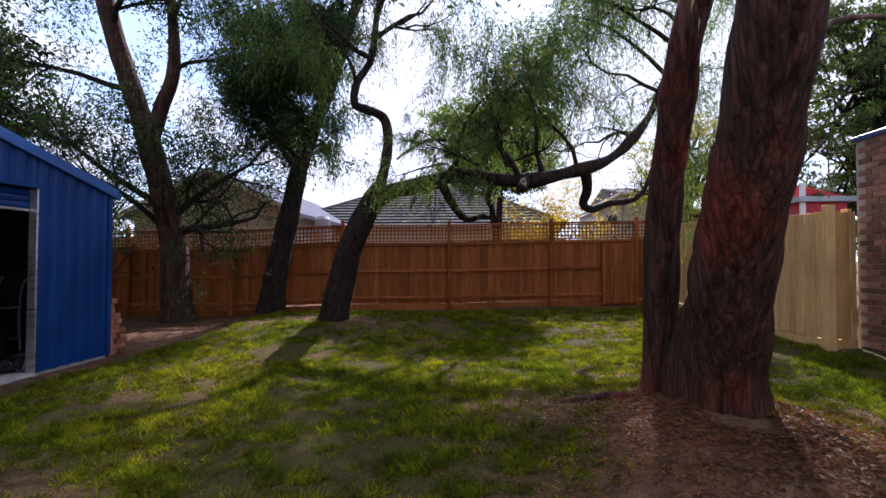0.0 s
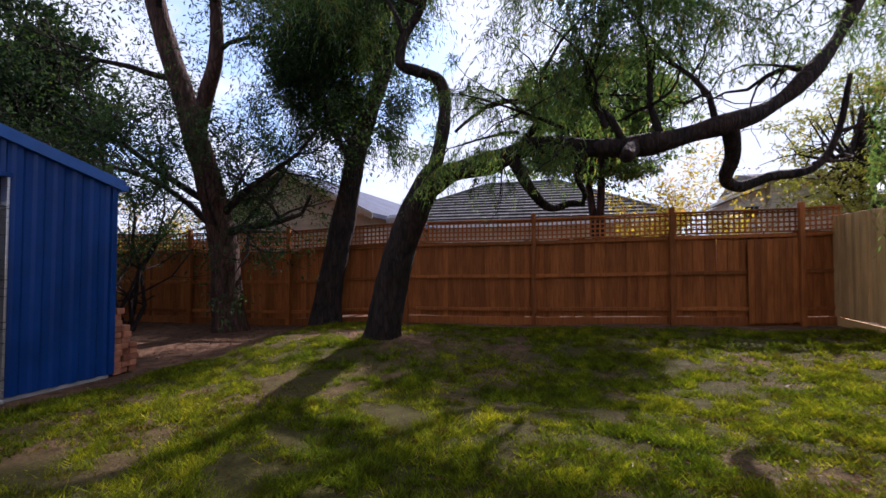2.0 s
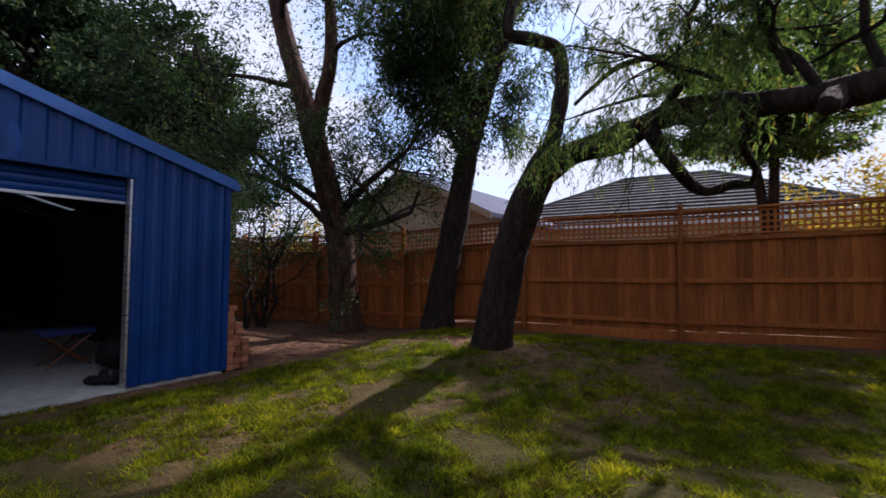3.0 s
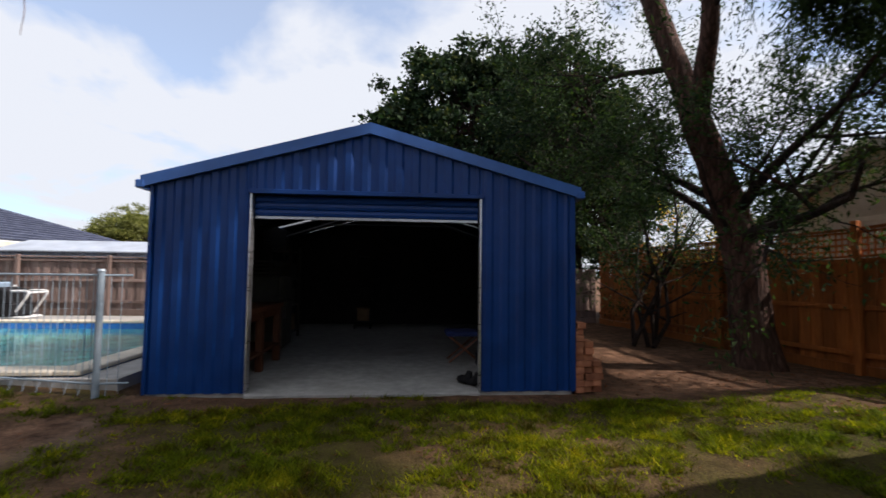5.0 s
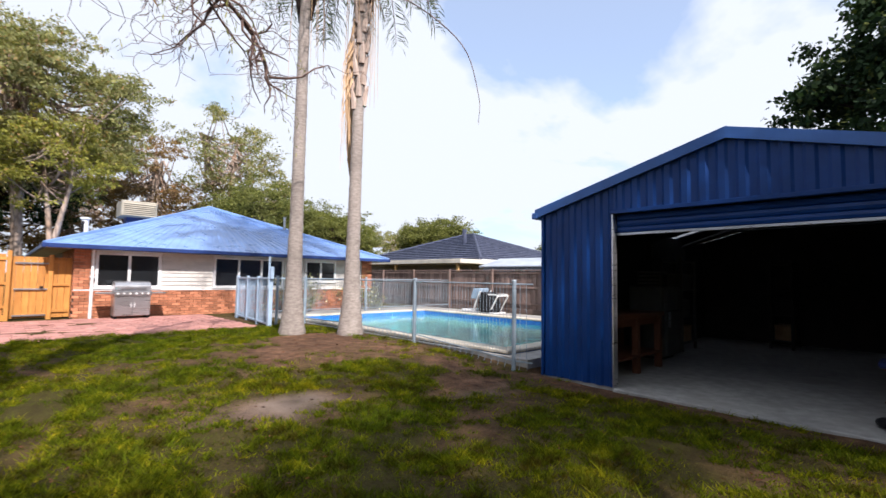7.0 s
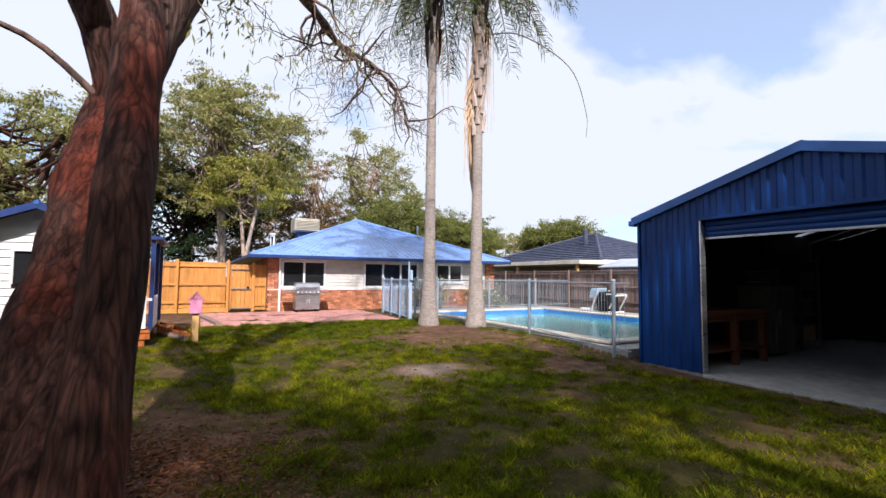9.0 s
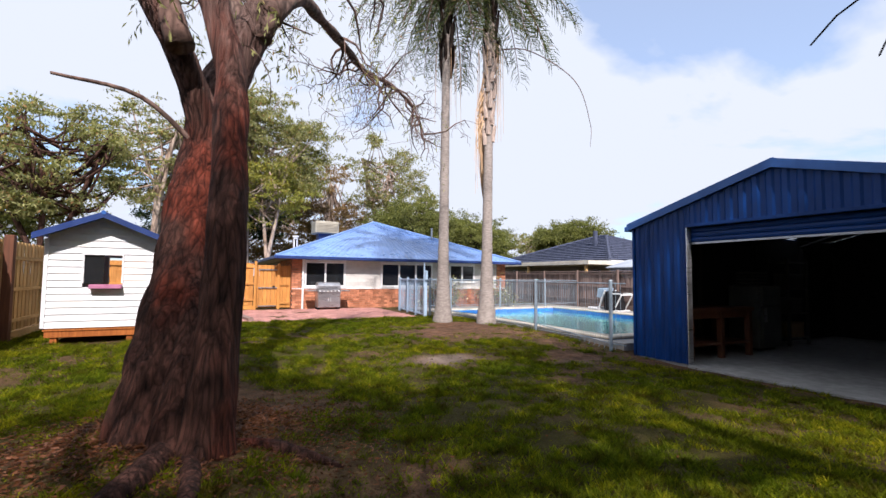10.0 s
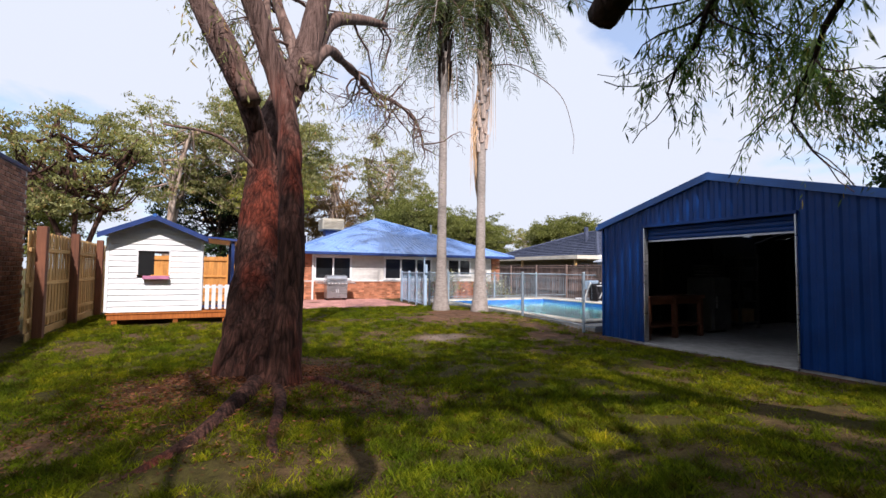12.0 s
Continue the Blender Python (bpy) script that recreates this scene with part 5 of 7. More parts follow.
def pool_chair():
    """Hoist seat by the pool: white tube frame, black seat, blue-grey box behind it."""
    x, y, z = -12.25, -5.2, 0.165
    root = thing("pool_hoist_seat", "white-framed pool hoist with black seat and blue-grey box", "chair", (x, y, z))
    part("base_plate", boxes((x - 0.32, y - 0.85, z, x + 0.32, y - 0.1, z + 0.12)), M_WHITE, root, "white base", 0.03)
    for s in (-0.3, 0.3):
        part("base_rail", rod(bmesh.new(), (x + s, y - 0.3, z + 0.035), (x + s, y + 0.8, z + 0.035), 0.03, 8), M_WHITE, root)
        part("frame_tube", tube(bmesh.new(), spline([(x + s, y + 0.55, z + 0.04), (x + s, y + 0.78, z + 0.4), (x + s, y + 0.92, z + 0.66), (x + s, y + 0.72, z + 0.7), (x + s, y + 0.3, z + 0.68)], 5), [0.028] * 21, 8), M_WHITE, root, smooth=True)
        part("mast", tube(bmesh.new(), [(x + s, y - 0.2, z + 0.1), (x + s, y - 0.05, z + 0.5), (x + s, y + 0.12, z + 0.82)], [0.045, 0.04, 0.035], 8), M_WHITE, root)
    for yy, zz in ((0.92, 0.66), (0.8, 0.035)):
        part("crossbar", rod(bmesh.new(), (x - 0.3, y + yy, z + zz), (x + 0.3, y + yy, z + zz), 0.026, 8), M_WHITE, root)
    part("seat", boxes((x - 0.3, y + 0.06, z + 0.03, x + 0.38, y + 0.66, z + 0.42)), M_BLACK, root, "black padded seat", 0.07)
    part("backrest", extrude(bmesh.new(), [(x - 0.3, y + 0.04, z + 0.35), (x - 0.3, y + 0.6, z + 0.35), (x - 0.3, y + 0.52, z + 0.72), (x - 0.3, y + 0.18, z + 0.8)], (0.68, 0, 0)), M_BLACK, root, "black backrest", 0.04)
    part("control_box", extrude(bmesh.new(), [(x - 0.27, y - 0.42, z + 0.52), (x - 0.27, y - 0.02, z + 0.52), (x - 0.27, y + 0.06, z + 0.92), (x - 0.27, y - 0.3, z + 0.9)], (0.54, 0, 0)), M_POOLGATE, root, "blue-grey plastic box", 0.03)


pool_chair()

# ---- patio ----
def patio():
    base = part("pavement_patio", boxes((-3.75, HY + 0.02, 0.0, 1.6, -4.75, 0.172)), M_MORTAR)
    tagged(base, "pink brick-paved patio beside the house", "pavement", kind="structure")
    me = box_mesh("paver", 0.222, 0.222, 0.045, M_PAVER, 0.006)
    rs = random.Random(3)
    far = bmesh.new()
    for j in range(20):
        for i in range(23):
            x, y = -3.63 + i * 0.23 + (0.06 if j % 2 else 0), -4.87 - j * 0.23
            if j < 13:
                piece("paver", me, base, Matrix.Translation((x, y, 0.15 + rs.uniform(-0.004, 0.006))) @ Matrix.Rotation(rs.uniform(-0.015, 0.015), 4, "Z"))
            else:
                z = 0.195 + rs.uniform(-0.004, 0.006)
                box(far, x - 0.11, y - 0.11, 0.15, x + 0.11, y + 0.11, z)
    tagged(part("paver_field", far, M_PAVERJ, base), kind="stuff")


patio()


# ---- playhouse ----
def playhouse():
    X0, X1, Y0, Y1, ZF, ZE, ZR, RX = 3.07, 4.83, -4.1, -1.9, 0.47, 2.06, 2.5, 3.98
    root = thing("playhouse", "white weatherboard cubby house on timber stumps with blue roof", "playhouse", (RX, Y1, 0.16))
    wx0, wx1, wz0, wz1 = 3.71, 4.28, 1.27, 1.79
    def top(x):
        return ZR - abs(x - RX) * (ZR - ZE) / (RX - X0 + 0.1)
    z = ZF
    while z < ZR - 0.05:
        h = 0.122
        spans = [(X0, X1)]
        if z + h > wz0 and z < wz1:
            spans = [(X0, wx0 - 0.02), (wx1 + 0.02, X1)]
        for a, b in spans:
            if z + h > ZE:
                k = (ZR - 0.03 - (z + h)) / ((ZR - ZE) / (RX - X0 + 0.1))
                if k <= 0.05:
                    continue
                a, b = max(a, RX - k), min(b, RX + k)
            bm = extrude(bmesh.new(), [(a, Y1 - 0.03, z), (a, Y1 + 0.02, z), (a, Y1 + 0.002, z + h - 0.006), (a, Y1 - 0.03, z + h - 0.006)], (b - a, 0, 0))
            part("weatherboard", bm, M_WHITE, root)
        if z < ZE - 0.1:
            for xs, s in ((X1, 1), (X0, -1)):
                bm = extrude(bmesh.new(), [(xs - 0.03 * s, Y0, z), (xs + 0.02 * s, Y0, z), (xs + 0.002 * s, Y0, z + h - 0.006), (xs - 0.03 * s, Y0, z + h - 0.006)], (0, (Y1 - Y0) if s > 0 else 0.7, 0))
                part("weatherboard", bm, M_WHITE, root)
                if s < 0:
                    bm = extrude(bmesh.new(), [(xs + 0.03, Y1 - 0.45, z), (xs - 0.02, Y1 - 0.45, z), (xs - 0.002, Y1 - 0.45, z + h - 0.006), (xs + 0.03, Y1 - 0.45, z + h - 0.006)], (0, 0.45, 0))
                    part("weatherboard", bm, M_WHITE, root)
        z += h
    part("back_wall", boxes((X0, Y0, ZF, X0 + 0.5, Y0 + 0.03, ZE), (X0 + 1.2, Y0, ZF, X1, Y0 + 0.03, ZE), (X0 + 0.5, Y0, ZF, X0 + 1.2, Y0 + 0.03, 1.2), (X0 + 0.5, Y0, 1.8, X0 + 1.2, Y0 + 0.03, ZE)), M_WHITE, root)
    for x in (X0, X1):
        part("corner_board", boxes((x - 0.03, Y1 - 0.03, ZF, x + 0.03, Y1 + 0.028, ZE)), M_WHITE, root, bevel=0.004)
    part("gable_panel", extrude(bmesh.new(), [(X0 + 0.01, Y1 - 0.05, ZE - 0.12), (X1 - 0.01, Y1 - 0.05, ZE - 0.12), (X1 - 0.01, Y1 - 0.05, top(X1)), (RX, Y1 - 0.05, ZR), (X0 + 0.01, Y1 - 0.05, top(X0))], (0, 0.054, 0)), M_WHITE, root)
    fr = part("window_frame", boxes((wx0 - 0.03, Y1 - 0.02, wz0, wx0, Y1 + 0.03, wz1), (wx1, Y1 - 0.02, wz0, wx1 + 0.03, Y1 + 0.03, wz1), (wx0 - 0.03, Y1 - 0.02, wz1, wx1 + 0.03, Y1 + 0.03, wz1 + 0.03)), M_WHITE, root)
    part("pane", boxes((wx0 + 0.28, Y1 - 0.012, wz0, wx1, Y1 - 0.008, wz1)), M_PANE, fr)
    bx = part("flower_box", boxes((wx0 - 0.02, Y1 + 0.022, wz0 - 0.1, wx1 - 0.1, Y1 + 0.16, wz0 - 0.02)), M_PINK, root, "pink window box", 0.01)
    part("floor", boxes((X0 - 0.65, Y0, ZF - 0.05, X1, Y1, ZF - 0.004)), M_TIMBER, root)
    part("bearer", boxes((X0 - 0.65, Y1 - 0.08, ZF - 0.17, X1 - 0.02, Y1 - 0.02, ZF - 0.052)), M_TIMBER, root, bevel=0.005)
    part("bearer", boxes((X0 - 0.65, Y0 + 0.02, ZF - 0.17, X1 - 0.02, Y0 + 0.08, ZF - 0.052)), M_TIMBER, root, bevel=0.005)
    for x in (2.55, 3.55, 4.68):
        for y in (Y1 - 0.1, Y0 + 0.1):
            part("stump", boxes((x - 0.05, y - 0.05, 0.05, x + 0.05, y + 0.05, ZF - 0.17)), M_TIMBER, root, bevel=0.006)
    # roof
    for s, xe in ((-1, X0 - 0.12), (1, X1 + 0.14)):
        ze = ZR + 0.04 - abs(xe - RX) * (ZR - ZE) / (RX - X0 + 0.1)
        bm = bmesh.new()
        rows = []
        for i in range(46):
            y = Y0 - 0.15 + (Y1 + 0.3 - Y0 + 0.15) * i / 45
            h = 0.016 * (i % 2)
            rows.append((bm.verts.new((xe, y, ze + h)), bm.verts.new((RX, y, ZR + 0.04 + h))))
        for (a, b), (c, d) in zip(rows, rows[1:]):
            bm.faces.new((a, c, d, b))
        part("roof_sheet", bm, M_BLUETRIM, root, "blue corrugated roof sheet")
        part("barge_board", extrude(bmesh.new(), [(xe, Y1 + 0.3, ze - 0.08), (xe, Y1 + 0.3, ze + 0.03), (RX, Y1 + 0.3, ZR + 0.07), (RX, Y1 + 0.3, ZR - 0.04)], (0, 0.03, 0)), M_GUTTER, root, "dark blue barge board")
    part("ridge_cap", tube(bmesh.new(), [(RX, Y0 - 0.15, ZR + 0.05), (RX, Y1 + 0.34, ZR + 0.05)], [0.04, 0.04], 6), M_BLUETRIM, root)
    # porch on the lawn side
    PX = X0 - 0.68
    part("porch_roof", extrude(bmesh.new(), [(X0 - 0.1, Y0 - 0.1, ZE + 0.06), (PX - 0.1, Y0 - 0.1, ZE + 0.0), (PX - 0.1, Y0 - 0.1, ZE + 0.05), (X0 - 0.1, Y0 - 0.1, ZE + 0.1)], (0, Y1 - Y0 + 0.15, 0)), M_GUTTER, root, "dark porch roof")
    for y in (Y1 - 0.06, Y1 - 1.1, Y0 + 0.06):
        part("porch_post", boxes((PX, y - 0.035, ZF, PX + 0.07, y + 0.035, ZE)), M_GUTTER, root, "dark porch post")
    for z0 in (ZF + 0.06, ZF + 0.5):
        part("balustrade_rail", boxes((PX + 0.02, Y1 - 0.06, z0, X0, Y1 - 0.02, z0 + 0.05)), M_GUTTER if z0 < 0.6 else M_WHITE, root, bevel=0.004)
        part("balustrade_rail", boxes((PX + 0.02, Y1 - 1.1, z0, PX + 0.06, Y1 - 0.06, z0 + 0.05)), M_WHITE, root, bevel=0.004)
    for i in range(5):
        x = PX + 0.1 + i * 0.135
        part("picket", boxes((x, Y1 - 0.02, ZF + 0.02, x + 0.085, Y1 - 0.002, ZF + 0.58)), M_WHITE, root, bevel=0.004)
    for i in range(7):
        y = Y1 - 0.2 - i * 0.135
        part("picket", boxes((PX - 0.002, y, ZF + 0.02, PX + 0.016, y + 0.085, ZF + 0.58)), M_WHITE, root, bevel=0.004)
    for i in range(2):
        part("step", boxes((PX - 0.28 - 0.25 * i, Y1 - 2.0, 0.34 - 0.15 * i, PX - 0.02 - 0.25 * i, Y1 - 1.2, 0.38 - 0.15 * i)), M_TIMBER, root, bevel=0.005)
    for y in (Y1 - 2.0, Y1 - 1.2):
        part("stringer", extrude(bmesh.new(), [(PX, y, 0.44), (PX, y, 0.3), (PX - 0.6, y, 0.14), (PX - 0.6, y, 0.24)], (0, 0.04, 0)), M_TIMBER, root)


playhouse()


def bird_box():
    x, y = 1.72, -2.0
    z = float(rise(x, y))
    root = thing("letterbox_birdhouse", "pink toy birdhouse on a short timber post", "birdhouse", (x, y, z))
    part("post", boxes((x - 0.055, y - 0.055, z - 0.05, x + 0.055, y + 0.055, z + 0.55)), M_PINE, root, bevel=0.008)
    b = part("box", boxes((x - 0.1, y - 0.1, z + 0.55, x + 0.1, y + 0.1, z + 0.8)), M_PINK, root, "pink painted box", 0.006)
    part("gable", extrude(bmesh.new(), [(x - 0.1, y - 0.1, z + 0.8), (x + 0.1, y - 0.1, z + 0.8), (x, y - 0.1, z + 0.92)], (0, 0.2, 0)), M_PINK, b)
    for s in (-1, 1):
        part("roof", extrude(bmesh.new(), [(x + s * 0.14, y - 0.13, z + 0.77), (x, y - 0.13, z + 0.94), (x, y - 0.13, z + 0.96), (x + s * 0.15, y - 0.13, z + 0.79)], (0, 0.26, 0)), M_PINK, root)


bird_box()
sl = thing("garden_edging", "split timber sleepers edging a mulch bed", "edging", (2.3, -2.7, 0.16))
for a, b in (((1.9, -2.3), (2.35, -3.4)), ((1.2, -5.2), (1.75, -9.0))):
    part("sleeper", rod(bmesh.new(), (*a, 0.22), (*b, 0.22), 0.08, 6), M_GREYWOOD, sl)


def brick_pile():
    me = box_mesh("brick", 0.23, 0.11, 0.076, M_BRICK, 0.005)
    root = thing("brick_pile", "loose stack of old red bricks beside the shed", "bricks", (-5.35, 7.5, 0))
    rs = random.Random(9)
    for i in range(11):
        for j in range(3 if i < 5 else 2 if i < 8 else 1):
            for k in range(3):
                z = i * 0.079 - 0.03
                piece("brick", me, root, Matrix.Translation((-5.75 + k * 0.24 + rs.uniform(-0.03, 0.03), 7.36 + j * 0.12 + rs.uniform(-0.015, 0.015), z)) @ Matrix.Rotation(rs.uniform(-0.08, 0.08), 4, "Z"))


brick_pile()

# ---- trees in the yard ----
def flare(pts, r0, r1, base=1.35):
    n = len(pts)
    return [r0 + (r1 - r0) * i / (n - 1) + r0 * (base - 1) * math.exp(-3.2 * i / max(3, n * 0.18)) for i in range(n)]


def tree(name, label, at):
    return thing(name, label, "tree", at)


def red_gum():
    """The twin-stemmed stringybark on its mound."""
    rg = np.random.default_rng(11)
    root = tree("stringybark_tree", "twin-stemmed red stringybark tree on a bare mound", (2.42, 4.8, 0.25))
    big = spline([(2.5, 4.62, -0.05), (2.48, 4.55, 0.5), (2.38, 4.26, 1.2), (2.32, 3.94, 1.85), (2.27, 3.6, 2.6), (2.22, 3.34, 3.2), (2.02, 3.2, 3.8), (1.75, 3.12, 4.5), (1.5, 2.9, 5.6), (1.3, 2.7, 7.0)], 9)
    bm = bmesh.new()
    tube(bm, big, flare(big, 0.315, 0.15, 1.2), 64, 0.12, 1.8, 0.95, 0.1)
    slim = spline([(2.16, 5.02, -0.05), (2.16, 4.98, 0.5), (2.12, 4.86, 1.2), (2.09, 4.74, 1.85), (2.1, 4.5, 2.6), (2.12, 4.28, 3.3), (2.4, 4.2, 4.2), (2.9, 4.4, 5.4), (3.4, 4.8, 6.8)], 9)
    tube(bm, slim, flare(slim, 0.165, 0.1, 1.45), 40, 0.12, 2.0, 1.0, 0.1)
    web = spline([(2.34, 4.84, -0.05), (2.31, 4.78, 0.45), (2.29, 4.6, 0.95), (2.33, 4.3, 1.5)], 7)
    tube(bm, web, [0.25 - 0.19 * (i / (len(web) - 1)) ** 1.5 for i in range(len(web))], 32, 0.12, 2.0, 1.0, 0.1)
    for q, r in (([(2.4, 4.85, 0.25), (2.55, 5.3, 0.0), (3.0, 5.9, 0.0), (3.6, 6.5, 0.0)], 0.13), ([(2.3, 4.9, 0.25), (2.25, 5.45, 0.0), (2.4, 6.1, 0.0), (2.3, 6.7, 0.0)], 0.09), ([(2.15, 4.8, 0.22), (1.7, 5.0, 0.0), (1.3, 5.2, 0.0)], 0.1)):
        q = [q[0]] + [(a, c, float(rise(a, c)) + 0.015 - 0.03 * i) for i, (a, c, _) in enumerate(q[1:])]
        r_pts = spline(q, 6)
        tube(bm, r_pts, [r * (0.85 - 0.6 * i / (len(r_pts) - 1)) for i in range(len(r_pts))], 12, 0.25, 4)
    left = spline([(2.27, 3.64, 2.5), (2.33, 3.68, 2.95), (2.5, 3.82, 3.4), (2.79, 3.98, 3.9), (3.2, 4.0, 4.8), (3.5, 3.9, 6.2)], 6)
    tube(bm, left, [0.15 - 0.07 * i / (len(left) - 1) for i in range(len(left))], 24, 0.12, 2.0, 1.0, 0.09)
    part("trunk", bm, M_BARK_R, root, "furrowed red-brown bark", smooth=True)
    bl, tips = bmesh.new(), []
    limbs = [[(1.75, 3.25, 4.3), (1.3, 2.6, 5.4), (0.6, 1.9, 6.0), (-0.2, 1.1, 6.5)], [(1.8, 3.3, 4.0), (1.9, 3.0, 4.7), (2.1, 2.6, 5.6), (2.2, 2.3, 6.6)],
             [(2.13, 3.4, 3.6), (2.0, 2.8, 4.4), (2.2, 2.3, 5.4), (2.1, 1.8, 6.6)], [(2.5, 4.1, 3.4), (2.75, 3.8, 4.2), (3.1, 3.5, 5.0), (3.4, 3.3, 6.2)], [(2.3, 3.65, 2.6), (2.8, 3.8, 3.0), (3.4, 3.9, 3.05)]]
    for q, r in zip(limbs, (0.16, 0.12, 0.11, 0.12, 0.03)):
        s = spline(q, 5)
        tube(bl, s, [r * (1 - 0.6 * i / (len(s) - 1)) for i in range(len(s))], 10, 0.15, 3)
        for k in range(6 if r > 0.05 else 0):
            i = int(rg.integers(len(s) // 3, len(s)))
            grow(bl, s[i], rg.normal(size=3) + np.array((0, -0.2, 0.2)), rg.uniform(0.8, 1.5), 0.028, 2, rg, tips, -0.12, 0.35, (3, 3), 0.9)
    # bare twisting limb reaching out towards the pool
    out = spline([(1.8, 3.3, 4.1), (1.4, 2.92, 4.8), (1.0, 2.2, 5.05), (0.3, 0.9, 5.39), (-0.36, -0.1, 5.5), (-1.2, -1.0, 5.75), (-2.0, -1.6, 5.6), (-2.4, -1.75, 5.0)], 6)
    tube(bl, out, [0.1 * (1 - 0.75 * i / (len(out) - 1)) + 0.012 * math.sin(i * 1.3) for i in range(len(out))], 8, 0.25, 4)
    bare = []
    for i in range(16, len(out)):
        grow(bl, out[i], rg.normal(size=3) * 0.8 + np.array((0, 0, -0.5)), rg.uniform(0.7, 1.5), 0.026, 2, rg, bare, -0.16, 0.5, (3, 3), 0.9)
    tips += bare[::9]
    part("branchwork", bl, M_BARK_P, root, "paler smooth upper limbs", smooth=True)
    q = leaves_weep(tips, 420, rg, (0.15, 0.45), 7, 0.1, 0.2, 0.1)
    quick_mesh("crown", q, 4, L_GUM, root)


def tree_1():
    rg = np.random.default_rng(21)
    root = tree("brown_gum_tree", "tall brown-barked tree forking above the fence", (-6.5, 10.7, 0.02))
    main = spline([(-6.4, 10.75, -0.1), (-6.45, 10.65, 0.8), (-6.4, 10.5, 1.8), (-6.45, 10.2, 2.9), (-6.55, 9.9, 3.9), (-6.75, 9.75, 4.8), (-7.1, 9.5, 6.2), (-7.4, 9.3, 8.0)], 6)
    bm = bmesh.new()
    tube(bm, main, flare(main, 0.33, 0.16, 1.25), 24, 0.12, 2, 1, 0.05)
    fk = spline([(-6.55, 9.9, 3.9), (-6.2, 9.8, 4.7), (-5.9, 9.7, 5.3), (-5.85, 9.65, 6.0), (-5.95, 9.6, 7.4)], 6)
    tube(bm, fk, [0.17 - 0.08 * i / (len(fk) - 1) for i in range(len(fk))], 14, 0.12, 3)
    part("trunk", bm, M_BARK_1, root, smooth=True)
    bl, tips = bmesh.new(), []
    starts = [((-6.4, 10.4, 2.0), (0.9, -0.3, 0.65), 2.6, 0.1), ((-6.4, 10.3, 2.3), (1.0, 0.1, 0.5), 2.8, 0.09), ((-6.6, 10.4, 2.2), (-0.9, -0.3, 0.7), 2.8, 0.08), ((-6.6, 10.2, 2.7), (-1.0, 0.1, 0.9), 3.0, 0.08),
              ((-6.8, 9.75, 5.0), (-1.0, -0.2, 0.45), 2.4, 0.07), ((-7.1, 9.5, 6.2), (0.4, -0.5, 0.6), 2.2, 0.07), ((-5.9, 9.7, 5.4), (0.9, -0.2, 0.3), 1.8, 0.05), ((-5.9, 9.65, 6.2), (0.7, -0.3, 0.8), 1.9, 0.05),
              ((-6.4, 10.5, 1.7), (0.4, -0.6, 0.8), 1.8, 0.05), ((-7.3, 9.4, 7.2), (-0.6, 0.2, 0.8), 2.2, 0.06)]
    for p, d, ln, r in starts:
        grow(bl, p, d, ln, r, 3, rg, tips, 0.03, 0.2, (4, 4, 5), 0.75)
    for p, dd in (((-7.4, 9.3, 8.0), (0.3, 0.1, 1)), ((-7.3, 9.35, 7.6), (-0.6, 0.3, 0.8)), ((-5.95, 9.6, 7.4), (0.7, 0.2, 0.8)), ((-5.95, 9.6, 7.3), (0.1, -0.3, 1)), ((-7.35, 9.3, 7.8), (-0.1, -0.6, 0.8))):
        grow(bl, p, dd, 2.6, 0.08, 3, rg, tips, 0.03, 0.22, (4, 5, 5), 0.8)
    part("branchwork", bl, M_BARK_D, root)
    q = leaves_round(tips, 125000, 0.14, 0.09, rg, 0.3, 0.34)
    thin = (((q[:, 0, 2] < 3.6) & (q[:, 0, 0] > -6.4)) | (q[:, 0, 0] < -7.2)) & (rg.uniform(0, 1, len(q)) < 0.6)
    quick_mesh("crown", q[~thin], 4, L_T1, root)


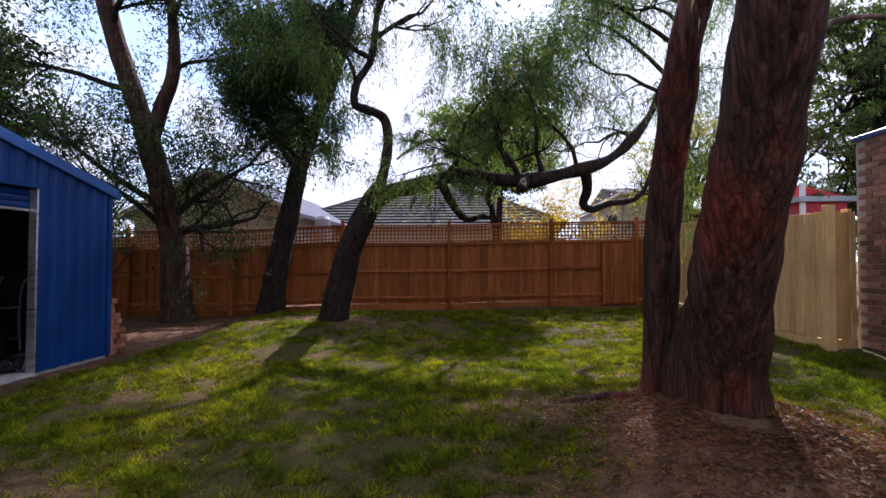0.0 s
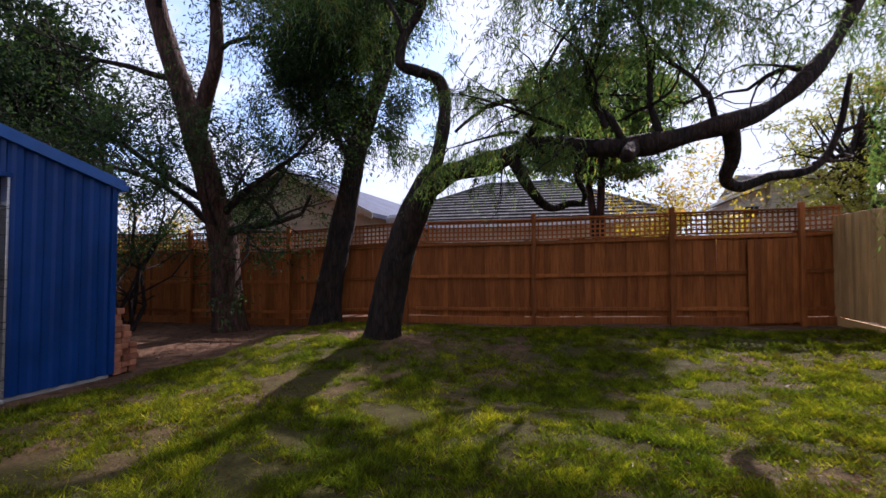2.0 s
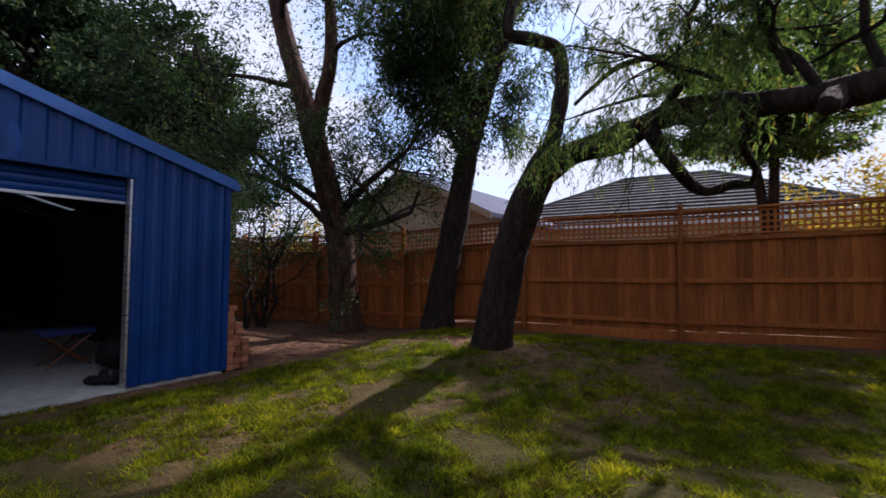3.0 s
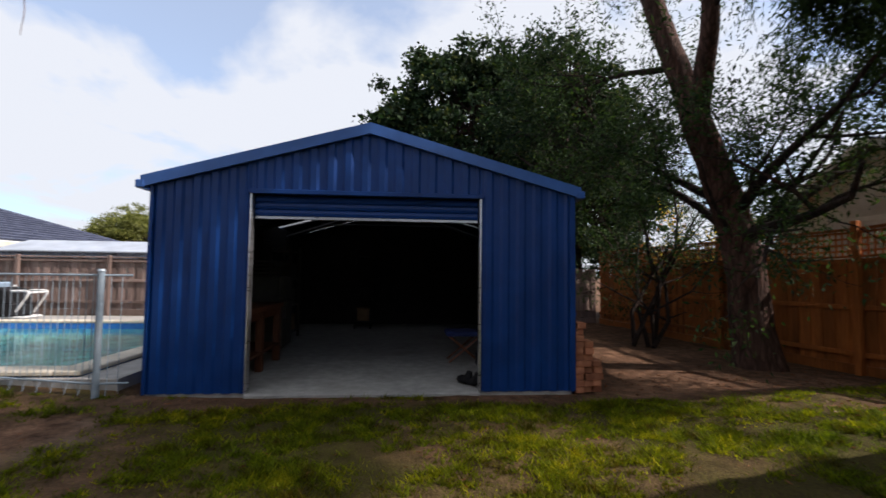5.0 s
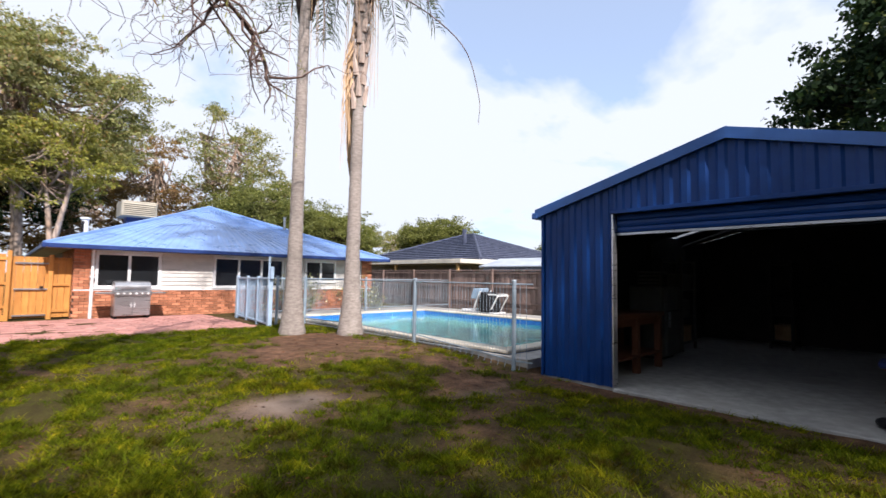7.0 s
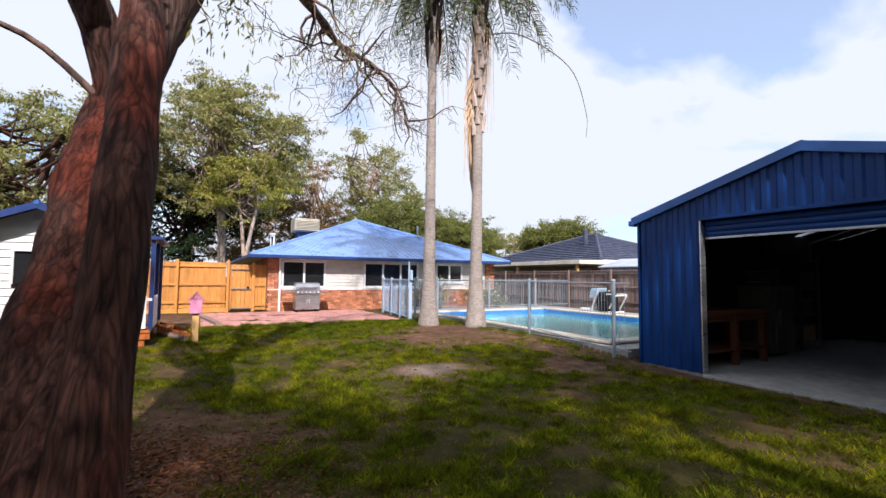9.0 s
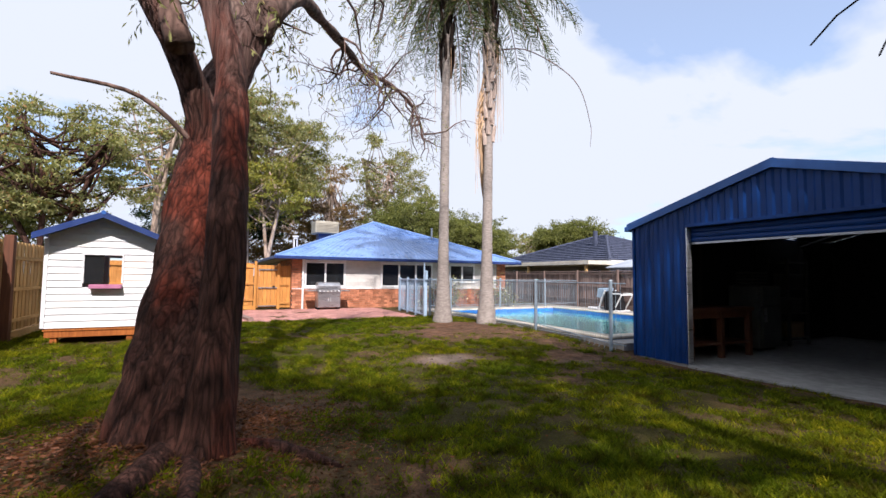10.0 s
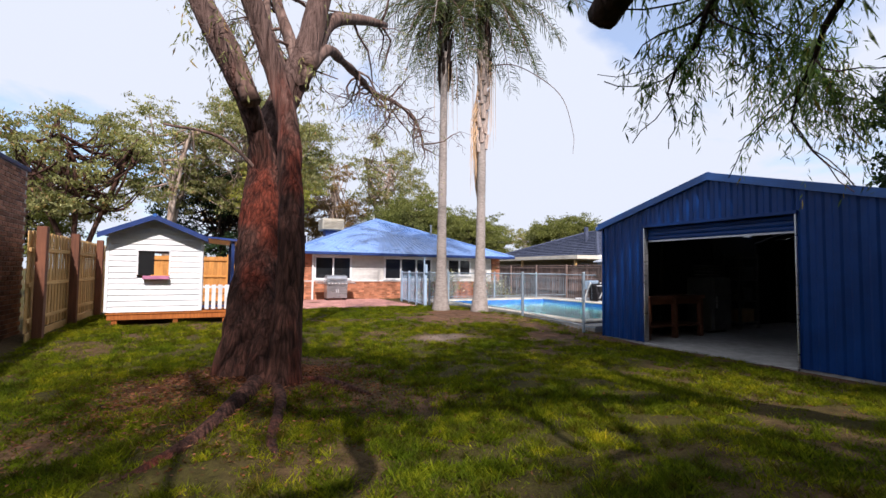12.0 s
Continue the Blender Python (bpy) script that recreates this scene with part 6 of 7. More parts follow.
def tree_2():
    rg = np.random.default_rng(31)
    root = tree("peppermint_tree", "dark-trunked weeping tree against the fence", (-4.4, 11.35, 0.15))
    main = spline([(-4.5, 11.35, 0.0), (-4.4, 11.38, 1.0), (-4.1, 11.4, 2.4), (-3.85, 11.4, 3.6), (-3.5, 11.35, 4.6), (-3.0, 11.3, 5.8), (-2.5, 11.3, 7.4)], 6)
    bm = bmesh.new()
    tube(bm, main, flare(main, 0.3, 0.12, 1.3), 22, 0.12, 2, 1, 0.06)
    part("trunk", bm, M_BARK_D, root, smooth=True)
    bl, tips = bmesh.new(), []
    for p, d, ln, r in (((-3.9, 11.4, 3.5), (-0.3, -0.7, 0.9), 1.9, 0.08), ((-3.8, 11.4, 3.7), (-0.5, -0.8, 0.9), 2.2, 0.07), ((-3.5, 11.35, 4.6), (-0.9, -0.3, 0.7), 2.2, 0.07), ((-3.3, 11.3, 5.2), (0.3, -0.8, 0.6), 1.9, 0.06),
                        ((-3.0, 11.3, 5.8), (-0.6, -0.5, 0.9), 2.2, 0.06), ((-2.7, 11.3, 6.6), (0.3, -0.5, 0.9), 2.0, 0.05)):
        grow(bl, p, d, ln, r, 3, rg, tips, 0.02, 0.22, (4, 4, 4), 0.75)
    # unseen high crown, added out over the back fence to shade the lawn
    high = []
    for ex, ey, ez in ((-2.6, 14.6, 10.6), (-1.3, 15.6, 11.0), (-1.9, 16.6, 11.6), (-0.3, 16.4, 11.5), (0.2, 17.6, 12.0), (1.0, 16.4, 11.4), (1.4, 17.9, 12.1), (2.4, 17.2, 11.8), (-0.8, 18.2, 12.3), (0.7, 18.8, 12.6), (3.4, 17.2, 11.7), (3.9, 18.2, 12.2)):
        s = spline([(-2.5, 11.3, 7.3), (-2.3 + ex * 0.1, 11.8, 8.6), ((ex - 2.5) / 2, (ey + 11.9) / 2, ez - 0.3), (ex, ey, ez)], 5)
        tube(bl, s, [0.09 * (1 - 0.8 * i / (len(s) - 1)) for i in range(len(s))], 6)
        for k in range(7):
            i = int(rg.integers(len(s) // 2, len(s)))
            grow(bl, s[i], rg.normal(size=3) * np.array((1, 1, 0.4)) + np.array((0, 0, 0.25)), 1.3, 0.03, 1, rg, high, 0.05, 0.25, (5,), 0.8)
    part("branchwork", bl, M_BARK_D, root)
    q = np.concatenate([leaves_weep(tips, 5000, rg, (0.2, 0.55), 10, 0.1, 0.2, 0.1), leaves_round(tips, 30000, 0.12, 0.12, rg, 0.8, 0.25)])
    q = np.concatenate([q[q[:, 0, 2] < 7.4], leaves_round(high, 3400, 0.3, 0.24, rg, 0.6, 0.36)])
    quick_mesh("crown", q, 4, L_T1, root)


def tree_3():
    rg = np.random.default_rng(41)
    root = tree("willow_myrtle_tree", "leaning dark tree with a long horizontal limb and weeping leaves", (-2.35, 9.6, 0.22))
    bm = bmesh.new()
    main = spline([(-2.42, 9.62, 0.05), (-2.3, 9.58, 0.6), (-2.12, 9.5, 1.3), (-1.85, 9.4, 2.0), (-1.55, 9.3, 2.55), (-1.36, 9.25, 2.82)], 6)
    tube(bm, main, flare(main, 0.29, 0.19, 1.5), 24, 0.15, 2, 1, 0.07)
    limb = spline([(-1.6, 9.3, 2.5), (-1.1, 9.28, 2.78), (-0.53, 9.25, 2.88), (0.08, 9.05, 3.01), (0.79, 8.82, 2.88), (1.5, 8.72, 2.86), (2.2, 8.77, 3.02), (2.8, 8.95, 3.25), (3.35, 9.2, 3.75), (3.8, 9.5, 4.4), (4.15, 9.7, 5.2), (4.6, 9.9, 6.4)], 6)
    tube(bm, limb, [0.17 - 0.115 * i / (len(limb) - 1) + 0.015 * math.sin(i * 0.7) for i in range(len(limb))], 16, 0.18, 3)
    up = spline([(-1.45, 9.27, 2.65), (-1.3, 9.28, 3.2), (-1.25, 9.35, 3.8), (-1.35, 9.38, 4.2), (-1.6, 9.1, 4.28), (-1.8, 8.95, 4.35), (-1.75, 8.95, 4.75), (-1.5, 9.0, 5.2), (-1.4, 9.0, 6.0), (-1.2, 9.1, 7.2)], 6)
    tube(bm, up, [0.11 - 0.06 * i / (len(up) - 1) for i in range(len(up))], 12, 0.15, 4)
    def side(q, r, end=0.25):
        s = spline(q, 5)
        tube(bm, s, [r * (1 - (1 - end) * i / (len(s) - 1)) for i in range(len(s))], 8, 0.2, 5)
    side([(2.35, 8.8, 3.02), (2.45, 9.1, 2.75), (2.42, 9.3, 2.5), (2.62, 9.5, 2.42), (3.0, 9.6, 2.55), (3.5, 9.7, 2.65), (3.8, 9.8, 3.1), (3.9, 9.7, 3.8)], 0.1, 0.3)
    side([(-0.2, 9.1, 2.9), (0.0, 9.2, 2.52), (0.25, 9.6, 2.25), (0.55, 9.75, 2.32), (0.75, 9.75, 2.3)], 0.09, 0.4)
    side([(0.75, 8.75, 2.8), (0.65, 9.1, 2.6), (0.75, 9.4, 2.4), (0.7, 9.5, 2.25)], 0.05, 0.5)
    side([(-0.1, 9.1, 3.05), (0.15, 9.0, 3.35), (-0.05, 9.1, 3.65), (-0.5, 9.15, 3.68), (-0.85, 9.2, 3.5), (-1.05, 9.2, 3.35)], 0.05, 0.4)
    side([(1.3, 8.72, 2.86), (1.25, 8.5, 2.72), (1.2, 8.32, 2.64)], 0.1, 0.75)
    side([(1.2, 8.7, 2.9), (1.0, 8.8, 3.3), (0.6, 8.9, 3.6), (0.2, 8.8, 3.9)], 0.05, 0.4)
    part("trunk", bm, M_BARK_D, root, "dark furrowed bark", smooth=True)
    bl, tips = bmesh.new(), []
    for p, d, ln, r in (((-1.5, 9.0, 5.2), (-0.8, -0.2, 0.6), 1.8, 0.05), ((-1.4, 9.0, 5.6), (0.8, 0.0, 0.5), 1.9, 0.05), ((-1.4, 9.0, 6.0), (0.2, -0.6, 0.6), 1.7, 0.05), ((-1.2, 9.1, 7.0), (0.5, 0.3, 0.6), 1.7, 0.04), ((-1.75, 8.95, 4.7), (-0.6, -0.3, 0.8), 1.6, 0.04)):
        grow(bl, p, d, ln, r, 3, rg, tips, 0.0, 0.25, (4, 4, 4), 0.8)
    for p, d, ln, r in (((0.6, 8.8, 3.4), (0.2, 0.1, 1.0), 1.6, 0.04), ((1.0, 8.75, 3.1), (-0.1, 0.2, 1.0), 1.8, 0.045), ((1.6, 8.75, 3.0), (0.1, 0.3, 1.0), 1.8, 0.045), ((2.2, 8.8, 3.1), (0.0, -0.2, 1.0), 1.5, 0.04), ((3.3, 9.2, 3.7), (-0.7, 0.2, 0.6), 1.5, 0.04),
                        ((3.9, 9.5, 4.6), (-0.8, 0.1, 0.3), 1.8, 0.04), ((4.1, 9.7, 5.1), (0.5, 0.4, 0.3), 1.8, 0.04), ((3.5, 9.7, 2.7), (0.5, 0.3, 0.5), 1.1, 0.03), ((3.8, 9.8, 3.1), (0.6, 0.4, 0.5), 1.3, 0.03),
                        ((0.2, 8.8, 3.6), (-0.3, -0.4, 0.9), 1.2, 0.03), ((4.4, 9.8, 6.0), (-0.5, 0, 0.7), 1.7, 0.04), ((4.3, 9.8, 5.6), (-0.6, 0.1, 0.6), 2.2, 0.05), ((4.5, 9.85, 6.2), (0.4, -0.2, 0.9), 2.0, 0.05), ((4.6, 9.9, 6.4), (-0.2, 0.3, 1.0), 2.4, 0.05), ((4.0, 9.6, 5.0), (-0.9, -0.3, 0.6), 2.2, 0.045), ((4.6, 9.9, 6.4), (-0.9, -0.1, 0.6), 2.6, 0.05)):
        grow(bl, p, d, ln, r, 2, rg, tips, -0.02, 0.3, (6, 6), 0.85)
    low = []
    for p, d, ln in (((0.5, 8.6, 3.1), (-0.7, -0.5, 0.35), 1.5), ((0.2, 8.9, 3.2), (-0.2, -0.7, 0.3), 1.1), ((-0.1, 8.95, 3.2), (-0.4, -0.6, 0.1), 1.1), ((0.6, 8.7, 3.0), (-0.3, -0.6, -0.1), 0.9), ((0.0, 8.9, 3.0), (-0.2, -0.6, -0.3), 0.9)):
        grow(bl, p, d, ln, 0.025, 1, rg, low, -0.05, 0.25, (8,), 0.8)
    part("branchwork", bl, M_BARK_D, root)
    q = np.concatenate([leaves_weep(tips, 8200, rg, (0.2, 0.6), 11, 0.1, 0.15, 0.06), leaves_round([t for t in tips if 3.5 < t[0][2] < 7.5 and t[0][0] > 0.0], 5000, 0.12, 0.1, rg, 0.9, 0.26), leaves_weep([t for t in low if t[0][2] > 2.45], 620, rg, (0.12, 0.36), 18, 0.07, 0.13, 0.045)])
    near = (q[:, 0, 2] < 3.75) & (q[:, 0, 0] > 0.75) & ((q[:, 0, 1] < 8.55) | (np.abs(q[:, 0, 0] - 2.4 - (q[:, 0, 1] - 9.0) * 0.5) < 1.3))      # kept clear above the walk
    near |= (q[:, 0, 2] > 5.9) & (q[:, 0, 0] < 2.0)
    near |= (q[:, 0, 2] < 3.3) & (q[:, 0, 1] < 7.95)
    quick_mesh("crown", q[~near], 4, L_WEEP, root)


red_gum(); tree_1(); tree_2(); tree_3()


def scrub(name, label, x, y, z, r, h, mat, seed, n=9000, size=0.1, trunk=True):
    rg = np.random.default_rng(seed)
    root = tree(name, label, (x, y, 0))
    bm, tips = bmesh.new(), []
    for k in range(6):
        d = rg.normal(size=3) * np.array((r, r, 0.4)) / max(h, 1) + np.array((0, 0, 1.0))
        grow(bm, (x + rg.normal() * 0.15, y + rg.normal() * 0.15, z), d, h * 0.75, 0.05, 2, rg, tips, 0.02, 0.22, (4, 5), 0.7)
    part("stem", bm, M_BARK_D, root)
    quick_mesh("crown", leaves_round(tips, n, 0.14, size, rg, 0.3, 0.35), 4, mat, root)


scrub("fence_shrub_tree", "thin bare-branched shrub tree beside the shed", -8.6, 10.2, 0.0, 1.2, 4.6, L_T1, 61, 9000, 0.08)
scrub("golden_shrub", "golden-leaved shrub behind the back fence", 2.8, 16.5, 0.0, 1.0, 3.6, L_GOLD, 62, 7000, 0.12)
scrub("golden_shrub", "golden-leaved shrub behind the back fence", -11.5, 13.5, 0.0, 1.0, 2.8, L_GOLD, 63, 4000, 0.12)
scrub("bare_shrub", "sparse brown shrub behind the back fence", 4.6, 17.5, 0.0, 1.4, 4.0, L_BROWN, 64, 2500, 0.1)


def clump_tree(name, label, x, y, top, base, rx, ry, mat, seed, bark_mat, clumps=60, per=190, size=0.2, trunks=1, lean=0.1, flat=0.5, wide=0.36, tight=0.075):
    """A tall far tree: stems, limbs to each clump of leaves, uneven outline with gaps."""
    rg = np.random.default_rng(seed)
    root = tree(name, label, (x, y, 0))
    bm = bmesh.new()
    stems = []
    for k in range(trunks):
        a = rg.uniform(0, 6.28)
        s = spline([(x, y, 0), (x + math.cos(a) * lean, y + math.sin(a) * lean, base * 0.6), (x + math.cos(a) * lean * 4 + rg.normal() * 0.3, y + math.sin(a) * lean * 3, base + (top - base) * 0.35), (x + math.cos(a) * lean * 8, y + math.sin(a) * lean * 5, base + (top - base) * 0.75)], 5)
        tube(bm, s, [0.028 * top * (1 - 0.75 * i / (len(s) - 1)) / trunks ** 0.4 for i in range(len(s))], 9, 0.1, 1.5)
        stems.append(s)
    P, D = [], []
    for c in range(int(clumps * 1.4)):
        u = rg.normal(size=3); u /= np.linalg.norm(u)
        rr = rg.uniform(0.45, 1.0) ** 0.6
        cz = base + (top - base) * (0.5 + 0.5 * u[2] * rr)
        ctr = np.array((x + u[0] * rx * rr, y + u[1] * ry * rr, cz))
        s = stems[int(rg.integers(0, trunks))]
        i = int(rg.integers(len(s) // 2, len(s)))
        mid = (np.array(s[i]) + ctr) / 2 + np.array((0, 0, -0.15 * rx))
        tube(bm, spline([s[i], mid, ctr], 3), [0.06, 0.055, 0.05, 0.045, 0.035, 0.025, 0.015], 4)
        w = rg.uniform(0.6, 1.4) * tight * (rx + ry) / 2 + 0.2
        n = int(per * 1.35 * rg.uniform(0.6, 1.3))
        sub = ctr + rg.normal(size=(9, 3)) * np.array((w, w, w * max(flat, 0.5)))
        P.append(sub[rg.integers(0, 9, n)] + rg.normal(size=(n, 3)) * np.array((w, w, w * flat * 0.7)) * 0.36)
    P = np.concatenate(P)
    D = rg.normal(size=P.shape) * 0.7 + np.array((0, 0, -0.5))
    L = rg.uniform(0.5, 1.2, len(P)) * size
    part("trunk", bm, bark_mat, root, smooth=True)
    quick_mesh("crown", leaf_quads(P, D, L, L * wide, rg), 4, mat, root)


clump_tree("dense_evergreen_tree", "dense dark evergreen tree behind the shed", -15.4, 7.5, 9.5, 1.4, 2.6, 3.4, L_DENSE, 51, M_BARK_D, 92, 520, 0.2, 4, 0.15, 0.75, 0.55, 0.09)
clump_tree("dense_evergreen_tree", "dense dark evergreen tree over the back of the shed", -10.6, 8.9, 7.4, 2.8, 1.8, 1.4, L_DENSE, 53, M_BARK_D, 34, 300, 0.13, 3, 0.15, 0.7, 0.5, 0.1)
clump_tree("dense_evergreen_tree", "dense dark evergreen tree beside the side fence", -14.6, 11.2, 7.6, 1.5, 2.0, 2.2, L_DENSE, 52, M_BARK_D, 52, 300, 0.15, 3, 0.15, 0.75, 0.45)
G = "tall gum tree behind the house"
clump_tree("gum_tree", "tall spreading gum tree with pale forked trunks", 0.5, -21.5, 12.8, 4.8, 5.0, 3.5, L_GUM, 71, M_BARK_G, 105, 320, 0.2, 3, 0.25)
clump_tree("gum_tree", "young yellow-green gum with pale stems", -0.6, -19.3, 8.2, 4.2, 2.4, 1.8, L_GUMY, 72, M_BARK_G, 34, 210, 0.18, 3, 0.2)
clump_tree("gum_tree", "dark understorey tree behind the gate fence", 2.4, -23.5, 8.0, 1.6, 4.0, 2.0, L_DENSE, 73, M_BARK_D, 60, 260, 0.2, 2)
clump_tree("gum_tree", "sparse brown-tinged gum behind the blue roof", -9.4, -25.0, 12.3, 5.5, 3.4, 2.6, L_GUM, 74, M_BARK_G, 46, 170, 0.2, 2, 0.25)
clump_tree("gum_tree", "rusty-leaved gum behind the blue roof", -5.6, -26.0, 10.2, 3.5, 2.8, 2.2, L_BROWN, 75, M_BARK_G, 44, 200, 0.2, 2)
clump_tree("wattle_tree", "round olive wattle behind the blue roof", -9.6, -20.5, 6.8, 2.5, 3.2, 2.2, L_OLIVE, 76, M_BARK_D, 74, 560, 0.15, 2, 0.1, 0.7, 0.4, 0.1)
clump_tree("wattle_tree", "round olive wattle beyond the house", -14.6, -21.0, 5.6, 1.8, 3.2, 2.2, L_OLIVE, 77, M_BARK_D, 74, 520, 0.15, 2, 0.1, 0.7, 0.4, 0.1)
clump_tree("gum_tree", "thin grey gum far behind the house", -15.0, -30.0, 9.5, 5.0, 2.2, 2.0, L_GUM, 78, M_BARK_G, 22, 140, 0.22, 1)
clump_tree("wattle_tree", "distant rounded olive-green tree", -30.0, -26.5, 7.2, 2.2, 4.6, 3.0, L_OLIVE, 79, M_BARK_D, 80, 460, 0.22, 2, 0.1, 0.7, 0.4, 0.1)
clump_tree("wattle_tree", "distant rounded olive-green tree", -41.0, -17.5, 6.4, 2.0, 4.5, 3.0, L_OLIVE, 80, M_BARK_D, 64, 380, 0.24, 2, 0.1, 0.7, 0.4, 0.1)
clump_tree("gum_tree", "distant thin grey gum tree", -36.0, -42.0, 8.0, 4.0, 3.4, 2.4, L_GUM, 81, M_BARK_G, 22, 160, 0.3, 1)
clump_tree("gum_tree", G, 7.6, -12.5, 7.8, 3.2, 2.8, 2.2, L_GUM, 82, M_BARK_1, 44, 210, 0.17, 3, 0.3, 0.35)
clump_tree("gum_tree", G, 5.4, -21.0, 10.8, 5.0, 3.2, 2.4, L_GUM, 83, M_BARK_G, 30, 200, 0.2, 3, 0.4, 0.35)
clump_tree("gum_tree", G, 10.5, -16.0, 7.0, 2.0, 2.6, 2.2, L_OLIVE, 84, M_BARK_D, 44, 240, 0.18, 2)
clump_tree("gum_tree", G, -22.0, -32.0, 7.5, 2.5, 4.0, 3.0, L_OLIVE, 85, M_BARK_D, 50, 220, 0.25, 2)
clump_tree("gum_tree", G, -1.5, -30.0, 9.5, 2.0, 5.0, 3.0, L_BROWN, 86, M_BARK_G, 60, 220, 0.24, 2)
clump_tree("conifer_tree", "drooping green conifer beyond the brick wall", 10.6, 12.8, 9.0, 1.6, 2.3, 2.0, L_CONIFER, 87, M_BARK_D, 90, 260, 0.14, 1, 0.05, 0.35)
clump_tree("wattle_tree", "yellow-green tree behind the back fence", 8.5, 19.0, 7.0, 2.5, 2.2, 1.8, L_GUMY, 88, M_BARK_D, 40, 170, 0.14, 2)
clump_tree("gum_tree", "leafy tree behind the back fence", 1.1, 15.1, 6.9, 3.3, 2.0, 1.5, L_WEEP, 89, M_BARK_D, 60, 330, 0.13, 2)
clump_tree("gum_tree", "dark tree beyond the shed", -17.0, 13.0, 8.5, 2.0, 3.0, 2.4, L_DENSE, 90, M_BARK_D, 60, 240, 0.18, 2)


def palm(x, y, top, seed, lean, dead):
    rg = np.random.default_rng(seed)
    z0 = float(rise(x, y))
    root = thing("queen_palm", "tall grey-trunked palm with drooping fronds" + (" and hanging dry husks" if dead else ""), "palm", (x, y, z0), "palms by the pool")
    n = 70
    pts = [(x + lean[0] * (i / n) ** 1.5, y + lean[1] * (i / n) ** 1.5, z0 - 0.1 + (top - z0 + 0.1) * i / n) for i in range(n + 1)]
    rad = [0.15 + 0.16 * math.exp(-i / 5.5) - 0.045 * i / n + (0.006 if i % 2 else 0) for i in range(n + 1)]
    part("trunk", tube(bmesh.new(), pts, rad, 18, 0.05, 3), M_PALM, root, "ringed grey trunk", smooth=True)
    cx, cy = pts[-1][0], pts[-1][1]
    bm = bmesh.new()
    for i in range(22):
        a = i * 2.4
        tube(bm, [(cx + 0.1 * math.cos(a), cy + 0.1 * math.sin(a), top - 2.8 + 0.13 * i), (cx + 0.19 * math.cos(a), cy + 0.19 * math.sin(a), top - 2.3 + 0.13 * i), (cx + 0.23 * math.cos(a), cy + 0.23 * math.sin(a), top - 1.8 + 0.12 * i)], [0.07, 0.06, 0.03], 5)
    part("boot_fibre", bm, M_BARK_D, root, "dark fibrous leaf bases")
    for k in range(38):
        a = k * 2.399 + rg.uniform(-0.2, 0.2)
        el = 1.25 - 2.0 * k / 38
        ln = rg.uniform(2.7, 3.6)
        p, d = np.array((cx + 0.15 * math.cos(a), cy + 0.15 * math.sin(a), top + 0.45)), np.array((math.cos(a) * math.cos(el), math.sin(a) * math.cos(el), math.sin(el)))
        axis = [p]
        for i in range(12):
            d = d + np.array((0, 0, -0.14)); d /= np.linalg.norm(d)
            axis.append(axis[-1] + d * ln / 12)
        f = part("frond", tube(bmesh.new(), axis, [0.025 * (1 - i / 13) + 0.004 for i in range(13)], 5), M_BARK_P if el < -0.2 else M_PALM, root)
        A = np.array(axis)
        P, Dd, LL = [], [], []
        for t in np.linspace(0.15, 1.0, 46):
            q = A[min(int(t * 12), 11)] * (1 - (t * 12) % 1) + A[min(int(t * 12) + 1, 12)] * ((t * 12) % 1)
            for s in (-1, 1):
                w = np.array((-math.sin(a), math.cos(a), 0)) * s * 0.8 + np.array((0, 0, -0.32)) + np.array((math.cos(a), math.sin(a), 0)) * 0.5 + rg.normal(size=3) * 0.14
                P.append(q); Dd.append(w); LL.append(0.46 * (1 - 0.6 * abs(t - 0.45)) * rg.uniform(0.8, 1.1))
                P.append(q + w / np.linalg.norm(w) * LL[-1] * 0.8); Dd.append(w * 0.6 + np.array((0, 0, -0.75))); LL.append(LL[-1] * 0.75)
        quick_mesh("leaf_blade", leaf_quads(np.array(P), np.array(Dd), np.array(LL), np.array(LL) * 0.075, rg), 4, L_PALM, f)
    if dead:
        a = spline([(cx - 0.1, cy + 0.1, 8.3), (cx - 0.9, cy + 0.7, 8.2), (cx - 1.9, cy + 1.5, 7.2), (cx - 2.2, cy + 1.8, 5.9), (cx - 2.2, cy + 1.8, 5.2)], 6)
        part("dead_frond", tube(bmesh.new(), a, [0.02 - 0.015 * i / (len(a) - 1) for i in range(len(a))], 5), M_BARK_P, root, "long bare drooping frond stalk")
        for i, (dx, dy, z1, z2) in enumerate(((0.15, -0.08, 6.6, 4.2), (0.17, -0.12, 6.9, 4.7), (0.1, -0.15, 5.6, 3.8))):
            tx, ty = x + lean[0] * 0.6, y + lean[1] * 0.6
            part("husk", tube(bmesh.new(), spline([(tx + dx, ty + dy, z1), (tx + dx * 1.3, ty + dy * 1.3, (z1 + z2) / 2), (tx + dx * 1.1, ty + dy * 1.1, z2)], 5), [0.02, 0.04, 0.05, 0.06, 0.07, 0.07, 0.07, 0.06, 0.05, 0.03, 0.01], 7, 0.3, 6, 0.5), M_HUSK, root, "orange-brown hanging husk")
